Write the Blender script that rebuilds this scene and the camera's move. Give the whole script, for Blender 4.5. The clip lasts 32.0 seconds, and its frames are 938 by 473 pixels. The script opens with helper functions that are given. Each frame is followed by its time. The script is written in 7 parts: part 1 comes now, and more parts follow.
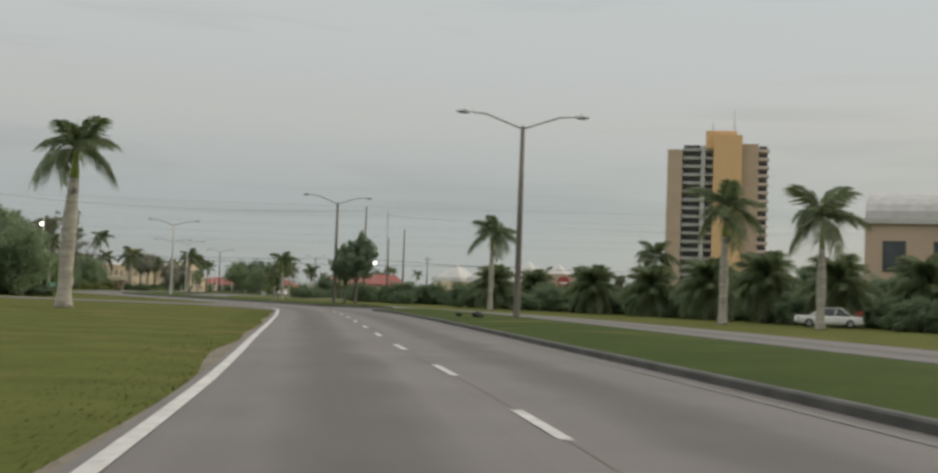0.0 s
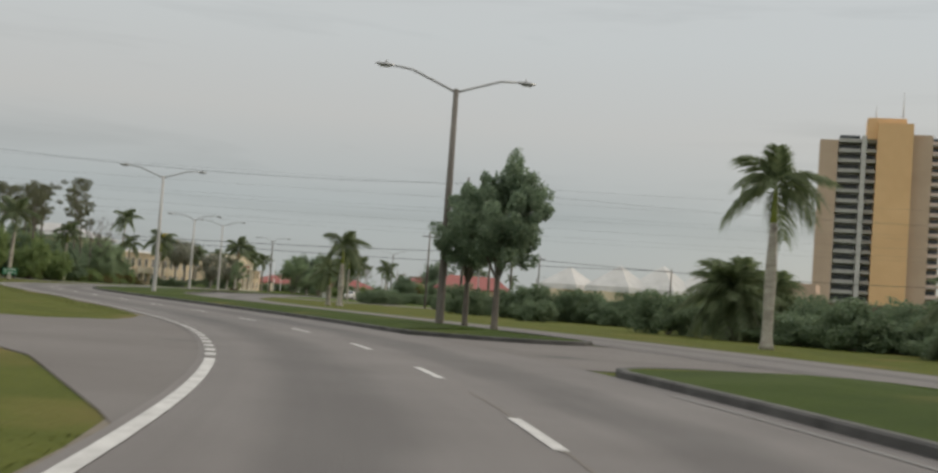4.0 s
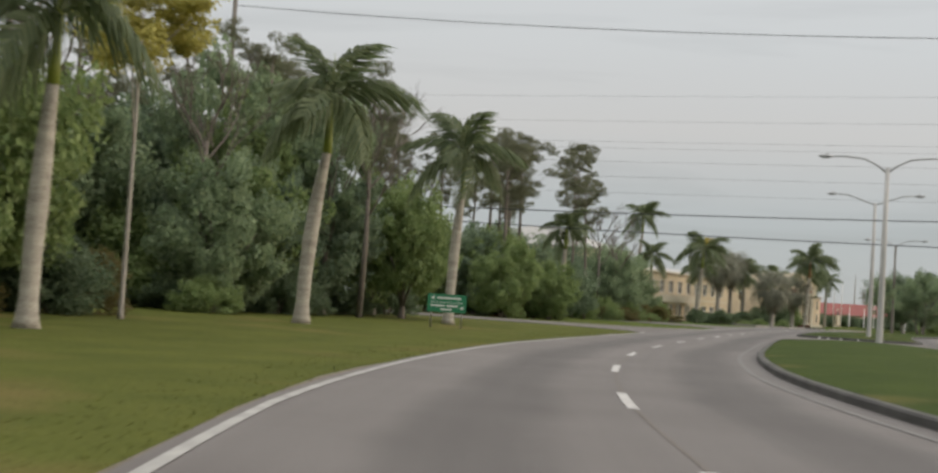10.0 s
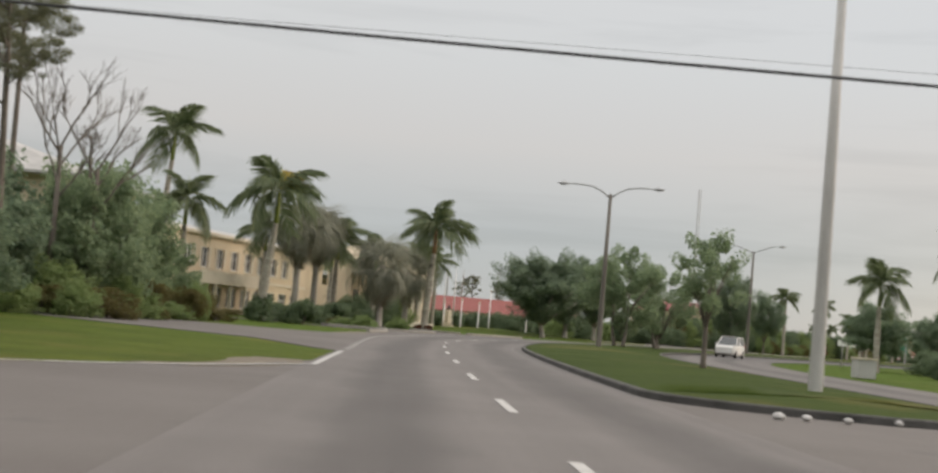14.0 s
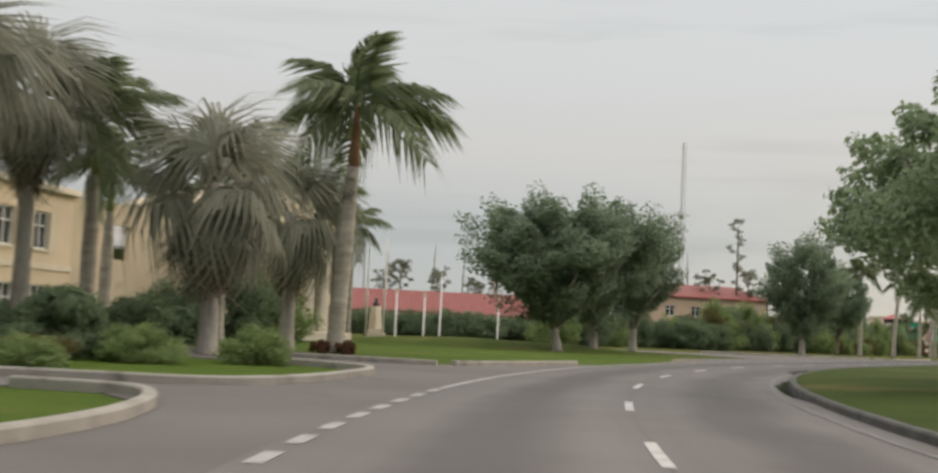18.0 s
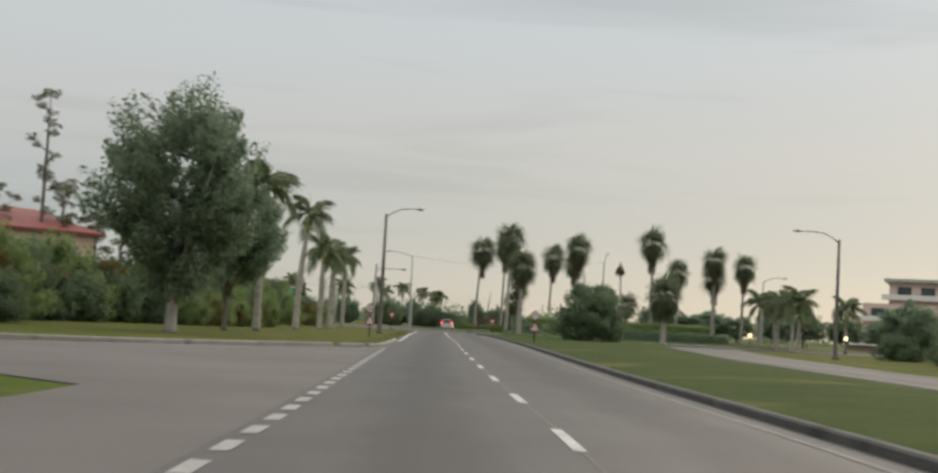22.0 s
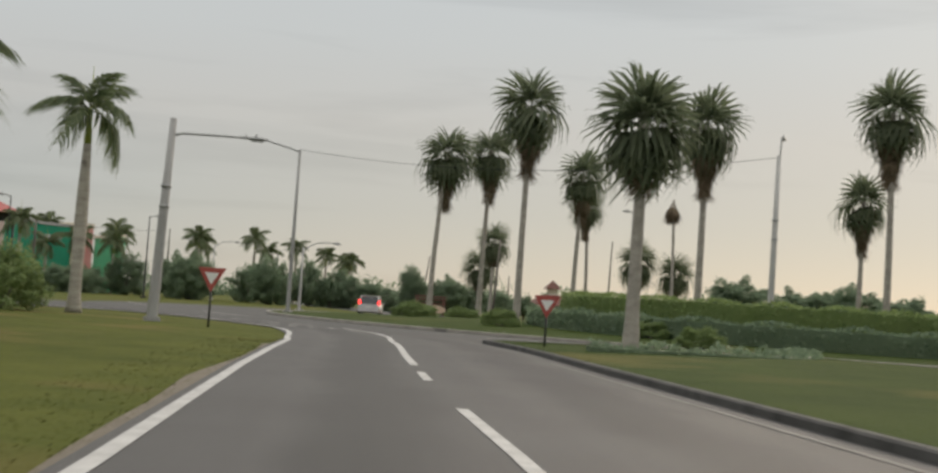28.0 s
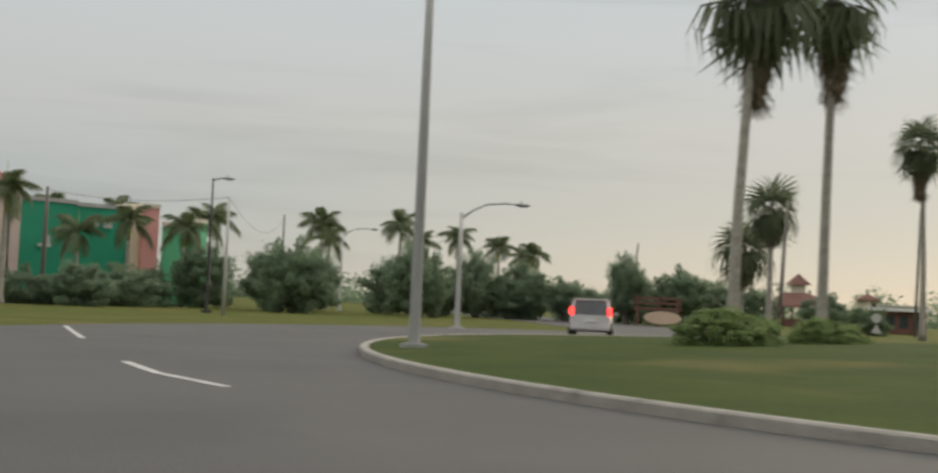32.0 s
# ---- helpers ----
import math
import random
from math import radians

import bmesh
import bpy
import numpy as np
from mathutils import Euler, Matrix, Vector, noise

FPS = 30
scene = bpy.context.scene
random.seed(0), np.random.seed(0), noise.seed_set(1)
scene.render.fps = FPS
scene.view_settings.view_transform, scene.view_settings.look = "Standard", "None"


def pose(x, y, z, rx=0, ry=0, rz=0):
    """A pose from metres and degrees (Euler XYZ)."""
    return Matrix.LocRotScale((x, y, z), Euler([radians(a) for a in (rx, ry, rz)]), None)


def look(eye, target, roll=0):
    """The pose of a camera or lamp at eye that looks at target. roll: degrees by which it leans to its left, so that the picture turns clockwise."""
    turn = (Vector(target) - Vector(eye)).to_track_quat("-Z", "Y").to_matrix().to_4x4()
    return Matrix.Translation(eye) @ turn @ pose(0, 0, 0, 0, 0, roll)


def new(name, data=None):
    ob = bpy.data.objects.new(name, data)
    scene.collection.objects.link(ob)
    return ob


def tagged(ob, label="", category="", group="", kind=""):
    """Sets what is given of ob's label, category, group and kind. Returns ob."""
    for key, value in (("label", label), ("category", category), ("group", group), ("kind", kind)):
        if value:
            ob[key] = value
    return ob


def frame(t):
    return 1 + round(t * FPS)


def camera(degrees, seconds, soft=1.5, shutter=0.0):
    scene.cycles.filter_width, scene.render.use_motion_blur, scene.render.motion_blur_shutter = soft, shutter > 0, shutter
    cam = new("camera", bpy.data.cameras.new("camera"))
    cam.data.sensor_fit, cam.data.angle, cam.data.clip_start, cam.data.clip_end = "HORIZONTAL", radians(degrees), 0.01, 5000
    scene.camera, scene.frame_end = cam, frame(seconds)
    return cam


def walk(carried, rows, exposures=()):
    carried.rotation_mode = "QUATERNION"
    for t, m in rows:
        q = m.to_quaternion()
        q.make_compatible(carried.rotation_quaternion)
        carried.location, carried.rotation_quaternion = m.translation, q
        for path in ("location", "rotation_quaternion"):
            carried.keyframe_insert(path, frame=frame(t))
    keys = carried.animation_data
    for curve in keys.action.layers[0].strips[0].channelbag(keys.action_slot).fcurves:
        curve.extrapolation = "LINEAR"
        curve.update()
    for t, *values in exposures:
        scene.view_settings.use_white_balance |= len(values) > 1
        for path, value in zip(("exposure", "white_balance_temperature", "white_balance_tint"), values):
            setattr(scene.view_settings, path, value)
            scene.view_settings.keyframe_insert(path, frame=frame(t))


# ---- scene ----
cam = camera(39.75, 32.0, soft=2.7, shutter=0.35)
EYE = 1.2
# seconds, x, y, pitch, roll, yaw
ROWS = [
    (0.0, 0.00, 0.00, 2.69, -2.07, -0.11),
    (0.5, -0.90, 8.62, 2.52, -3.11, 1.52),
    (1.0, -1.86, 17.26, 2.55, -3.52, 2.67),
    (1.5, -2.90, 25.87, 2.49, -3.69, 3.13),
    (2.0, -4.01, 34.51, 2.72, -4.02, 2.97),
    (2.5, -5.05, 43.13, 2.92, -4.13, 2.75),
    (4.5, -9.62, 77.61, 2.83, -4.12, 3.73),
    (5.0, -11.18, 85.87, 2.63, -3.86, 6.00),
    (5.5, -13.17, 93.82, 2.44, -3.38, 8.26),
    (6.0, -15.59, 101.58, 2.44, -3.10, 11.87),
    (6.5, -18.48, 109.29, 2.32, -3.16, 17.34),
    (7.0, -21.89, 116.88, 2.23, -3.49, 21.24),
    (7.5, -25.64, 124.36, 2.21, -3.98, 23.39),
    (8.0, -29.65, 131.77, 2.13, -4.22, 24.15),
    (8.5, -33.73, 139.11, 2.15, -4.38, 24.37),
    (9.0, -37.62, 146.37, 2.26, -4.36, 24.07),
    (9.5, -41.41, 153.53, 2.53, -3.97, 23.80),
    (10.0, -45.11, 161.06, 2.71, -3.66, 23.42),
    (10.5, -48.61, 168.81, 2.88, -3.56, 21.43),
    (11.0, -51.69, 176.89, 3.08, -3.58, 17.79),
    (11.5, -54.26, 185.18, 3.38, -3.73, 14.37),
    (12.0, -56.25, 193.53, 3.64, -4.01, 11.21),
    (12.5, -57.86, 201.93, 3.94, -4.28, 7.68),
    (13.0, -59.22, 210.32, 3.89, -4.55, 5.56),
    (13.5, -60.52, 218.61, 3.65, -4.62, 4.64),
    (14.0, -61.73, 226.96, 3.70, -4.97, 3.85),
    (14.5, -62.82, 235.46, 3.69, -5.25, 3.37),
    (16.5, -66.78, 269.45, 3.68, -3.44, 2.95),
    (17.0, -67.55, 277.64, 3.66, -3.19, 2.71),
    (17.5, -68.29, 286.01, 3.82, -2.95, 1.82),
    (18.0, -68.71, 294.48, 3.96, -2.75, -0.17),
    (18.5, -68.67, 302.99, 4.09, -2.88, -3.27),
    (19.0, -68.19, 311.43, 4.19, -2.79, -6.74),
    (19.5, -67.28, 319.71, 4.11, -2.71, -10.91),
    (20.0, -65.85, 327.81, 4.24, -2.56, -15.25),
    (20.5, -63.83, 335.72, 3.99, -2.39, -19.25),
    (21.0, -61.28, 343.43, 3.91, -2.92, -23.06),
    (21.5, -58.28, 350.97, 3.96, -3.07, -26.68),
    (22.0, -54.90, 358.33, 3.81, -3.24, -29.89),
    (22.5, -51.21, 365.55, 3.71, -3.01, -31.95),
    (23.0, -47.42, 372.64, 3.68, -3.35, -32.80),
    (23.5, -43.74, 379.59, 3.68, -3.68, -33.05),
    (24.0, -40.08, 386.53, 3.43, -3.91, -33.26),
    (24.5, -36.33, 393.55, 3.41, -4.26, -33.62),
    (25.0, -32.54, 400.62, 3.43, -4.42, -33.98),
    (25.5, -28.73, 407.69, 3.56, -4.51, -34.30),
    (27.5, -13.40, 435.80, 3.23, -3.70, -34.38),
    (28.0, -9.78, 442.59, 3.12, -4.01, -33.99),
    (28.5, -6.20, 449.20, 3.14, -3.78, -33.96),
    (29.0, -2.64, 455.71, 3.03, -3.34, -33.92),
    (29.5, 0.71, 461.59, 3.00, -3.20, -33.09),
    (30.0, 3.87, 467.37, 3.19, -3.16, -33.17),
    (30.5, 6.30, 472.08, 2.91, -2.37, -33.35),
    (31.0, 8.88, 476.68, 2.94, -2.11, -32.97),
    (31.5, 11.03, 481.07, 2.79, -1.94, -30.16),
    (32.0, 12.30, 485.60, 2.89, -2.56, -26.51),
]
walk(cam, [(t, pose(x, y, EYE, 90 + pitch, roll, yaw)) for t, x, y, pitch, roll, yaw in ROWS],
     [(0, -0.14, 6600, 8), (5, -0.06, 6550, 10), (9, 0.06, 6550, 11), (13, 0.14, 6650, 13), (18, 0.16, 6700, 12), (20, 0.06, 6600, 11), (23, -0.06, 6500, 9), (25, -0.09, 6620, 10), (28, -0.10, 6620, 10), (32, -0.06, 6600, 9)])

# ---- world, sun, exposure ----
SUN_AZ = radians(62)      # clockwise from +y, where the sky glows
SUN_EL = radians(18)
world = bpy.data.worlds.new("dusk_sky")
scene.world = world
world.use_nodes = True
wn, wl = world.node_tree.nodes, world.node_tree.links
wn.clear()


def wnode(kind, **values):
    n = wn.new(kind)
    for k, v in values.items():
        n.inputs[k].default_value = v
    return n


w_out = wn.new("ShaderNodeOutputWorld")
w_sky = wn.new("ShaderNodeTexSky")
w_sky.sky_type, w_sky.sun_disc = "NISHITA", False
w_sky.sun_elevation, w_sky.sun_rotation = SUN_EL, SUN_AZ
w_sky.air_density, w_sky.dust_density, w_sky.ozone_density = 1.0, 0.4, 1.0
w_co = wn.new("ShaderNodeTexCoord")
w_sep = wn.new("ShaderNodeSeparateXYZ")
wl.new(w_co.outputs["Generated"], w_sep.inputs[0])
# overcast veil: grey overhead, bluer low down away from the glow
w_el = wn.new("ShaderNodeValToRGB")
w_el.color_ramp.elements[0].position, w_el.color_ramp.elements[0].color = 0.0, (0.372, 0.405, 0.425, 1)
w_el.color_ramp.elements[1].position, w_el.color_ramp.elements[1].color = 0.30, (0.600, 0.622, 0.622, 1)
for z, tone in ((0.07, (0.405, 0.435, 0.450)), (0.135, (0.535, 0.530, 0.515)), (0.20, (0.572, 0.590, 0.585))):
    e = w_el.color_ramp.elements.new(z)
    e.color = (*tone, 1)
e = w_el.color_ramp.elements.new(1.0)
e.color = (1.76, 1.74, 1.66, 1)
wl.new(w_sep.outputs["Z"], w_el.inputs["Fac"])
w_dot = wn.new("ShaderNodeVectorMath")
w_dot.operation = "DOT_PRODUCT"
w_dot.inputs[1].default_value = (math.sin(SUN_AZ), math.cos(SUN_AZ), 0.0)
wl.new(w_co.outputs["Generated"], w_dot.inputs[0])
w_glow = wn.new("ShaderNodeMapRange")
w_glow.inputs["From Min"].default_value, w_glow.inputs["From Max"].default_value = 0.45, 1.0
w_glow.interpolation_type = "SMOOTHSTEP"
wl.new(w_dot.outputs["Value"], w_glow.inputs["Value"])
w_mix = wn.new("ShaderNodeMix")
w_mix.data_type = "RGBA"
w_mix.inputs["B"].default_value = (0.640, 0.572, 0.480, 1)
wl.new(w_el.outputs["Color"], w_mix.inputs["A"])
w_gf = wn.new("ShaderNodeMath")
w_gf.operation = "MULTIPLY"
w_gf.inputs[1].default_value = 0.85
wl.new(w_glow.outputs["Result"], w_gf.inputs[0])
w_low = wn.new("ShaderNodeMapRange")
w_low.inputs["From Min"].default_value, w_low.inputs["From Max"].default_value = 0.23, 0.0
wl.new(w_sep.outputs["Z"], w_low.inputs["Value"])
w_gf2 = wn.new("ShaderNodeMath")
w_gf2.operation = "MULTIPLY"
wl.new(w_gf.outputs[0], w_gf2.inputs[0])
wl.new(w_low.outputs["Result"], w_gf2.inputs[1])
wl.new(w_gf2.outputs[0], w_mix.inputs["Factor"])
# thin streaks of cloud
w_map = wn.new("ShaderNodeMapping")
w_map.inputs["Scale"].default_value = (1.5, 1.5, 16.0)
wl.new(w_co.outputs["Generated"], w_map.inputs["Vector"])
w_noise = wnode("ShaderNodeTexNoise", Scale=1.6, Detail=5.0, Roughness=0.55, Distortion=0.4)
wl.new(w_map.outputs[0], w_noise.inputs["Vector"])
w_cl = wn.new("ShaderNodeMapRange")
w_cl.inputs["From Min"].default_value, w_cl.inputs["From Max"].default_value = 0.50, 0.72
w_cl.inputs["To Min"].default_value, w_cl.inputs["To Max"].default_value = 1.02, 0.86
wl.new(w_noise.outputs["Fac"], w_cl.inputs["Value"])
w_clm = wn.new("ShaderNodeMix")
w_clm.data_type, w_clm.blend_type = "RGBA", "MULTIPLY"
w_clm.inputs["Factor"].default_value = 1.0
wl.new(w_mix.outputs["Result"], w_clm.inputs["A"])
wl.new(w_cl.outputs["Result"], w_clm.inputs["B"])
w_bg1 = wnode("ShaderNodeBackground", Strength=0.012)
w_bg2 = wnode("ShaderNodeBackground", Strength=0.93)
wl.new(w_sky.outputs["Color"], w_bg1.inputs["Color"])
wl.new(w_clm.outputs["Result"], w_bg2.inputs["Color"])
w_add = wn.new("ShaderNodeAddShader")
wl.new(w_bg1.outputs[0], w_add.inputs[0])
wl.new(w_bg2.outputs[0], w_add.inputs[1])
wl.new(w_add.outputs[0], w_out.inputs["Surface"])

sun = new("sun", bpy.data.lights.new("sun", "SUN"))
sun.data.energy, sun.data.angle, sun.data.color = 2.0, radians(45), (1.0, 0.84, 0.66)
sun.matrix_world = look((0, 0, 100), (-100 * math.sin(SUN_AZ), -100 * math.cos(SUN_AZ), 100 - 100 * math.tan(radians(14))))
scene.view_settings.exposure = 0.0

# ---- materials ----


def material(name, a, b, scale=2.0, rough=0.8, bump=0.0, fine=30.0, metal=0.0, spots=None, coord="Object", spec=0.5, island=0.0, per_object=0.0, stretch=(1, 1, 1), glow=0.0):
    """Two base colours mixed by coarse and fine noise, with fine relief."""
    m = bpy.data.materials.new(name)
    m.use_nodes = True
    n, l = m.node_tree.nodes, m.node_tree.links
    p = n["Principled BSDF"]
    p.inputs["Roughness"].default_value, p.inputs["Metallic"].default_value = rough, metal
    p.inputs["Specular IOR Level"].default_value = spec
    co = n.new("ShaderNodeTexCoord")
    mp = n.new("ShaderNodeMapping")
    mp.inputs["Scale"].default_value = stretch
    l.new(co.outputs[coord], mp.inputs["Vector"])
    t1 = n.new("ShaderNodeTexNoise")
    t1.inputs["Scale"].default_value, t1.inputs["Detail"].default_value = scale, 4
    t2 = n.new("ShaderNodeTexNoise")
    t2.inputs["Scale"].default_value, t2.inputs["Detail"].default_value = fine, 3
    l.new(mp.outputs[0], t1.inputs["Vector"])
    l.new(mp.outputs[0], t2.inputs["Vector"])
    add = n.new("ShaderNodeMix")
    add.inputs["Factor"].default_value = 0.35
    l.new(t1.outputs["Fac"], add.inputs["A"])
    l.new(t2.outputs["Fac"], add.inputs["B"])
    val = add.outputs["Result"]
    if island or per_object:
        src = n.new("ShaderNodeNewGeometry").outputs["Random Per Island"] if island else n.new("ShaderNodeObjectInfo").outputs["Random"]
        mx = n.new("ShaderNodeMix")
        mx.inputs["Factor"].default_value = island or per_object
        l.new(val, mx.inputs["A"])
        l.new(src, mx.inputs["B"])
        val = mx.outputs["Result"]
    ramp = n.new("ShaderNodeValToRGB")
    lo, hi = (0.1, 0.9) if (island or per_object) else (0.32, 0.68)
    ramp.color_ramp.elements[0].position, ramp.color_ramp.elements[0].color = lo, (*a, 1)
    ramp.color_ramp.elements[1].position, ramp.color_ramp.elements[1].color = hi, (*b, 1)
    l.new(val, ramp.inputs["Fac"])
    col = ramp.outputs["Color"]
    if spots:
        t3 = n.new("ShaderNodeTexNoise")
        t3.inputs["Scale"].default_value, t3.inputs["Detail"].default_value = spots[1], 5
        l.new(co.outputs[coord], t3.inputs["Vector"])
        r3 = n.new("ShaderNodeMapRange")
        r3.inputs["From Min"].default_value, r3.inputs["From Max"].default_value = spots[2], spots[2] + 0.12
        l.new(t3.outputs["Fac"], r3.inputs["Value"])
        m3 = n.new("ShaderNodeMix")
        m3.data_type = "RGBA"
        m3.inputs["B"].default_value = (*spots[0], 1)
        l.new(r3.outputs["Result"], m3.inputs["Factor"])
        l.new(col, m3.inputs["A"])
        col = m3.outputs["Result"]
    l.new(col, p.inputs["Base Color"])
    if bump:
        bp = n.new("ShaderNodeBump")
        bp.inputs["Strength"].default_value, bp.inputs["Distance"].default_value = bump, 0.05
        l.new(t2.outputs["Fac"], bp.inputs["Height"])
        l.new(bp.outputs[0], p.inputs["Normal"])
    if glow:
        l.new(col, p.inputs["Emission Color"])
        p.inputs["Emission Strength"].default_value = glow
    return m


def road_material():
    """Old bleached asphalt, darker where tyres run; UV: metres across, metres along."""
    m = material("asphalt", (0.113, 0.101, 0.095), (0.146, 0.133, 0.126), scale=0.35, rough=0.72, bump=0.25, fine=38, spec=0.4)
    n, l = m.node_tree.nodes, m.node_tree.links
    p = n["Principled BSDF"]
    src = p.inputs["Base Color"].links[0].from_socket
    uv = n.new("ShaderNodeUVMap")
    sep = n.new("ShaderNodeSeparateXYZ")
    l.new(uv.outputs[0], sep.inputs[0])
    wob = n.new("ShaderNodeTexNoise")
    wob.inputs["Scale"].default_value, wob.inputs["Detail"].default_value = 0.25, 3
    l.new(n["Texture Coordinate"].outputs["Object"], wob.inputs["Vector"])
    wv = n.new("ShaderNodeMath")
    wv.operation = "MULTIPLY_ADD"
    wv.inputs[1].default_value = 1.2
    l.new(wob.outputs["Fac"], wv.inputs[0])
    l.new(sep.outputs["X"], wv.inputs[2])
    cy = n.new("ShaderNodeMath")
    cy.operation = "MULTIPLY"
    cy.inputs[1].default_value = 2 * math.pi / 3.45
    l.new(wv.outputs[0], cy.inputs[0])
    sn = n.new("ShaderNodeMath")
    sn.operation = "SINE"
    l.new(cy.outputs[0], sn.inputs[0])
    mr = n.new("ShaderNodeMapRange")
    mr.inputs["From Min"].default_value, mr.inputs["From Max"].default_value = -0.25, 1.0
    mr.inputs["To Min"].default_value, mr.inputs["To Max"].default_value = 1.04, 0.66
    mr.interpolation_type = "SMOOTHSTEP"
    l.new(sn.outputs[0], mr.inputs["Value"])
    mx = n.new("ShaderNodeMix")
    mx.data_type, mx.blend_type = "RGBA", "MULTIPLY"
    mx.inputs["Factor"].default_value = 1.0
    l.new(src, mx.inputs["A"])
    l.new(mr.outputs["Result"], mx.inputs["B"])
    streak = n.new("ShaderNodeMapping")
    streak.inputs["Scale"].default_value = (1.1, 0.022, 1.0)
    l.new(uv.outputs[0], streak.inputs["Vector"])
    t4 = n.new("ShaderNodeTexNoise")
    t4.inputs["Scale"].default_value, t4.inputs["Detail"].default_value, t4.inputs["Roughness"].default_value = 1.0, 5, 0.6
    l.new(streak.outputs[0], t4.inputs["Vector"])
    r4 = n.new("ShaderNodeMapRange")
    r4.inputs["From Min"].default_value, r4.inputs["From Max"].default_value = 0.35, 0.70
    r4.inputs["To Min"].default_value, r4.inputs["To Max"].default_value = 1.06, 0.84
    l.new(t4.outputs["Fac"], r4.inputs["Value"])
    m4 = n.new("ShaderNodeMix")
    m4.data_type, m4.blend_type = "RGBA", "MULTIPLY"
    m4.inputs["Factor"].default_value = 1.0
    l.new(mx.outputs["Result"], m4.inputs["A"])
    l.new(r4.outputs["Result"], m4.inputs["B"])
    mx = m4
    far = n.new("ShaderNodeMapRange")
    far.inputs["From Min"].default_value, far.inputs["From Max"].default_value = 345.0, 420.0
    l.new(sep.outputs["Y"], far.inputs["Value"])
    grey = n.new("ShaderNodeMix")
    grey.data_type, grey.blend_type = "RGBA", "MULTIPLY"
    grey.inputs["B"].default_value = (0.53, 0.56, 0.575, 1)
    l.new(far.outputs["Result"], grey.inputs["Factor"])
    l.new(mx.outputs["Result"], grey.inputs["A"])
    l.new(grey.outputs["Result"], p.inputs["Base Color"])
    return m


M_ROAD = road_material()
M_APRON = material("side_asphalt", (0.116, 0.104, 0.097), (0.158, 0.145, 0.137), scale=0.25, rough=0.85, bump=0.3, fine=30, spots=((0.085, 0.081, 0.078), 0.3, 0.62), spec=0.3)
M_RING = material("grey_asphalt", (0.060, 0.058, 0.056), (0.087, 0.084, 0.081), scale=0.22, rough=0.8, bump=0.3, fine=30, spots=((0.060, 0.058, 0.056), 0.15, 0.58), spec=0.35)
M_GRASS = material("grass", (0.060, 0.074, 0.014), (0.104, 0.112, 0.024), scale=0.5, rough=0.95, bump=0.9, fine=14, spots=((0.130, 0.108, 0.036), 0.22, 0.55), spec=0.1)
nt = M_GRASS.node_tree
g_p = nt.nodes["Principled BSDF"]
g_src = g_p.inputs["Base Color"].links[0].from_socket
g_sep = nt.nodes.new("ShaderNodeSeparateXYZ")
nt.links.new(nt.nodes["Texture Coordinate"].outputs["Object"], g_sep.inputs[0])
g_mr = nt.nodes.new("ShaderNodeMapRange")
g_mr.inputs["From Min"].default_value, g_mr.inputs["From Max"].default_value = 225.0, 290.0
nt.links.new(g_sep.outputs["Y"], g_mr.inputs["Value"])
g_mx = nt.nodes.new("ShaderNodeMix")
g_mx.data_type, g_mx.blend_type = "RGBA", "MULTIPLY"
g_mx.inputs["B"].default_value = (0.80, 1.12, 0.75, 1)
g_end = nt.nodes.new("ShaderNodeMapRange")
g_end.inputs["From Min"].default_value, g_end.inputs["From Max"].default_value = 410.0, 360.0
nt.links.new(g_sep.outputs["Y"], g_end.inputs["Value"])
g_both = nt.nodes.new("ShaderNodeMath")
g_both.operation = "MULTIPLY"
nt.links.new(g_mr.outputs["Result"], g_both.inputs[0])
nt.links.new(g_end.outputs["Result"], g_both.inputs[1])
nt.links.new(g_both.outputs[0], g_mx.inputs["Factor"])
nt.links.new(g_src, g_mx.inputs["A"])
nt.links.new(g_mx.outputs["Result"], g_p.inputs["Base Color"])
M_LAWN = material("lawn", (0.031, 0.050, 0.010), (0.052, 0.074, 0.015), scale=0.4, rough=0.95, bump=0.9, fine=14, spots=((0.100, 0.096, 0.030), 0.14, 0.57), spec=0.1)
M_KERB = material("kerb", (0.035, 0.034, 0.032), (0.105, 0.102, 0.096), scale=1.2, rough=0.9, bump=0.4, fine=25)
M_KERB_L = material("pale_kerb", (0.24, 0.225, 0.20), (0.37, 0.345, 0.305), scale=1.5, rough=0.9, bump=0.4, fine=25, spots=((0.14, 0.13, 0.12), 1.2, 0.58))
M_PAINT = material("road_paint", (0.32, 0.31, 0.30), (0.55, 0.54, 0.52), scale=2.5, rough=0.7, fine=22, spots=((0.26, 0.25, 0.24), 3.0, 0.62))
M_EDGE = material("dulled_road_paint", (0.25, 0.245, 0.23), (0.41, 0.40, 0.38), scale=2.5, rough=0.75, fine=22, spots=((0.175, 0.168, 0.16), 2.0, 0.58))
M_FAINT = material("worn_paint", (0.125, 0.118, 0.112), (0.165, 0.158, 0.15), scale=1.5, rough=0.75, fine=14, spots=((0.115, 0.108, 0.102), 1.0, 0.52))
M_DIRT = material("dirt", (0.12, 0.10, 0.072), (0.21, 0.18, 0.14), scale=1.5, rough=0.95, bump=0.6, fine=25)
M_POLE_D = material("weathered_pole", (0.10, 0.088, 0.075), (0.20, 0.18, 0.155), scale=3, rough=0.85, bump=0.3, stretch=(1, 1, 0.1))
M_POLE_L = material("grey_pole", (0.36, 0.35, 0.335), (0.50, 0.49, 0.47), scale=3, rough=0.75, bump=0.2, stretch=(1, 1, 0.15))
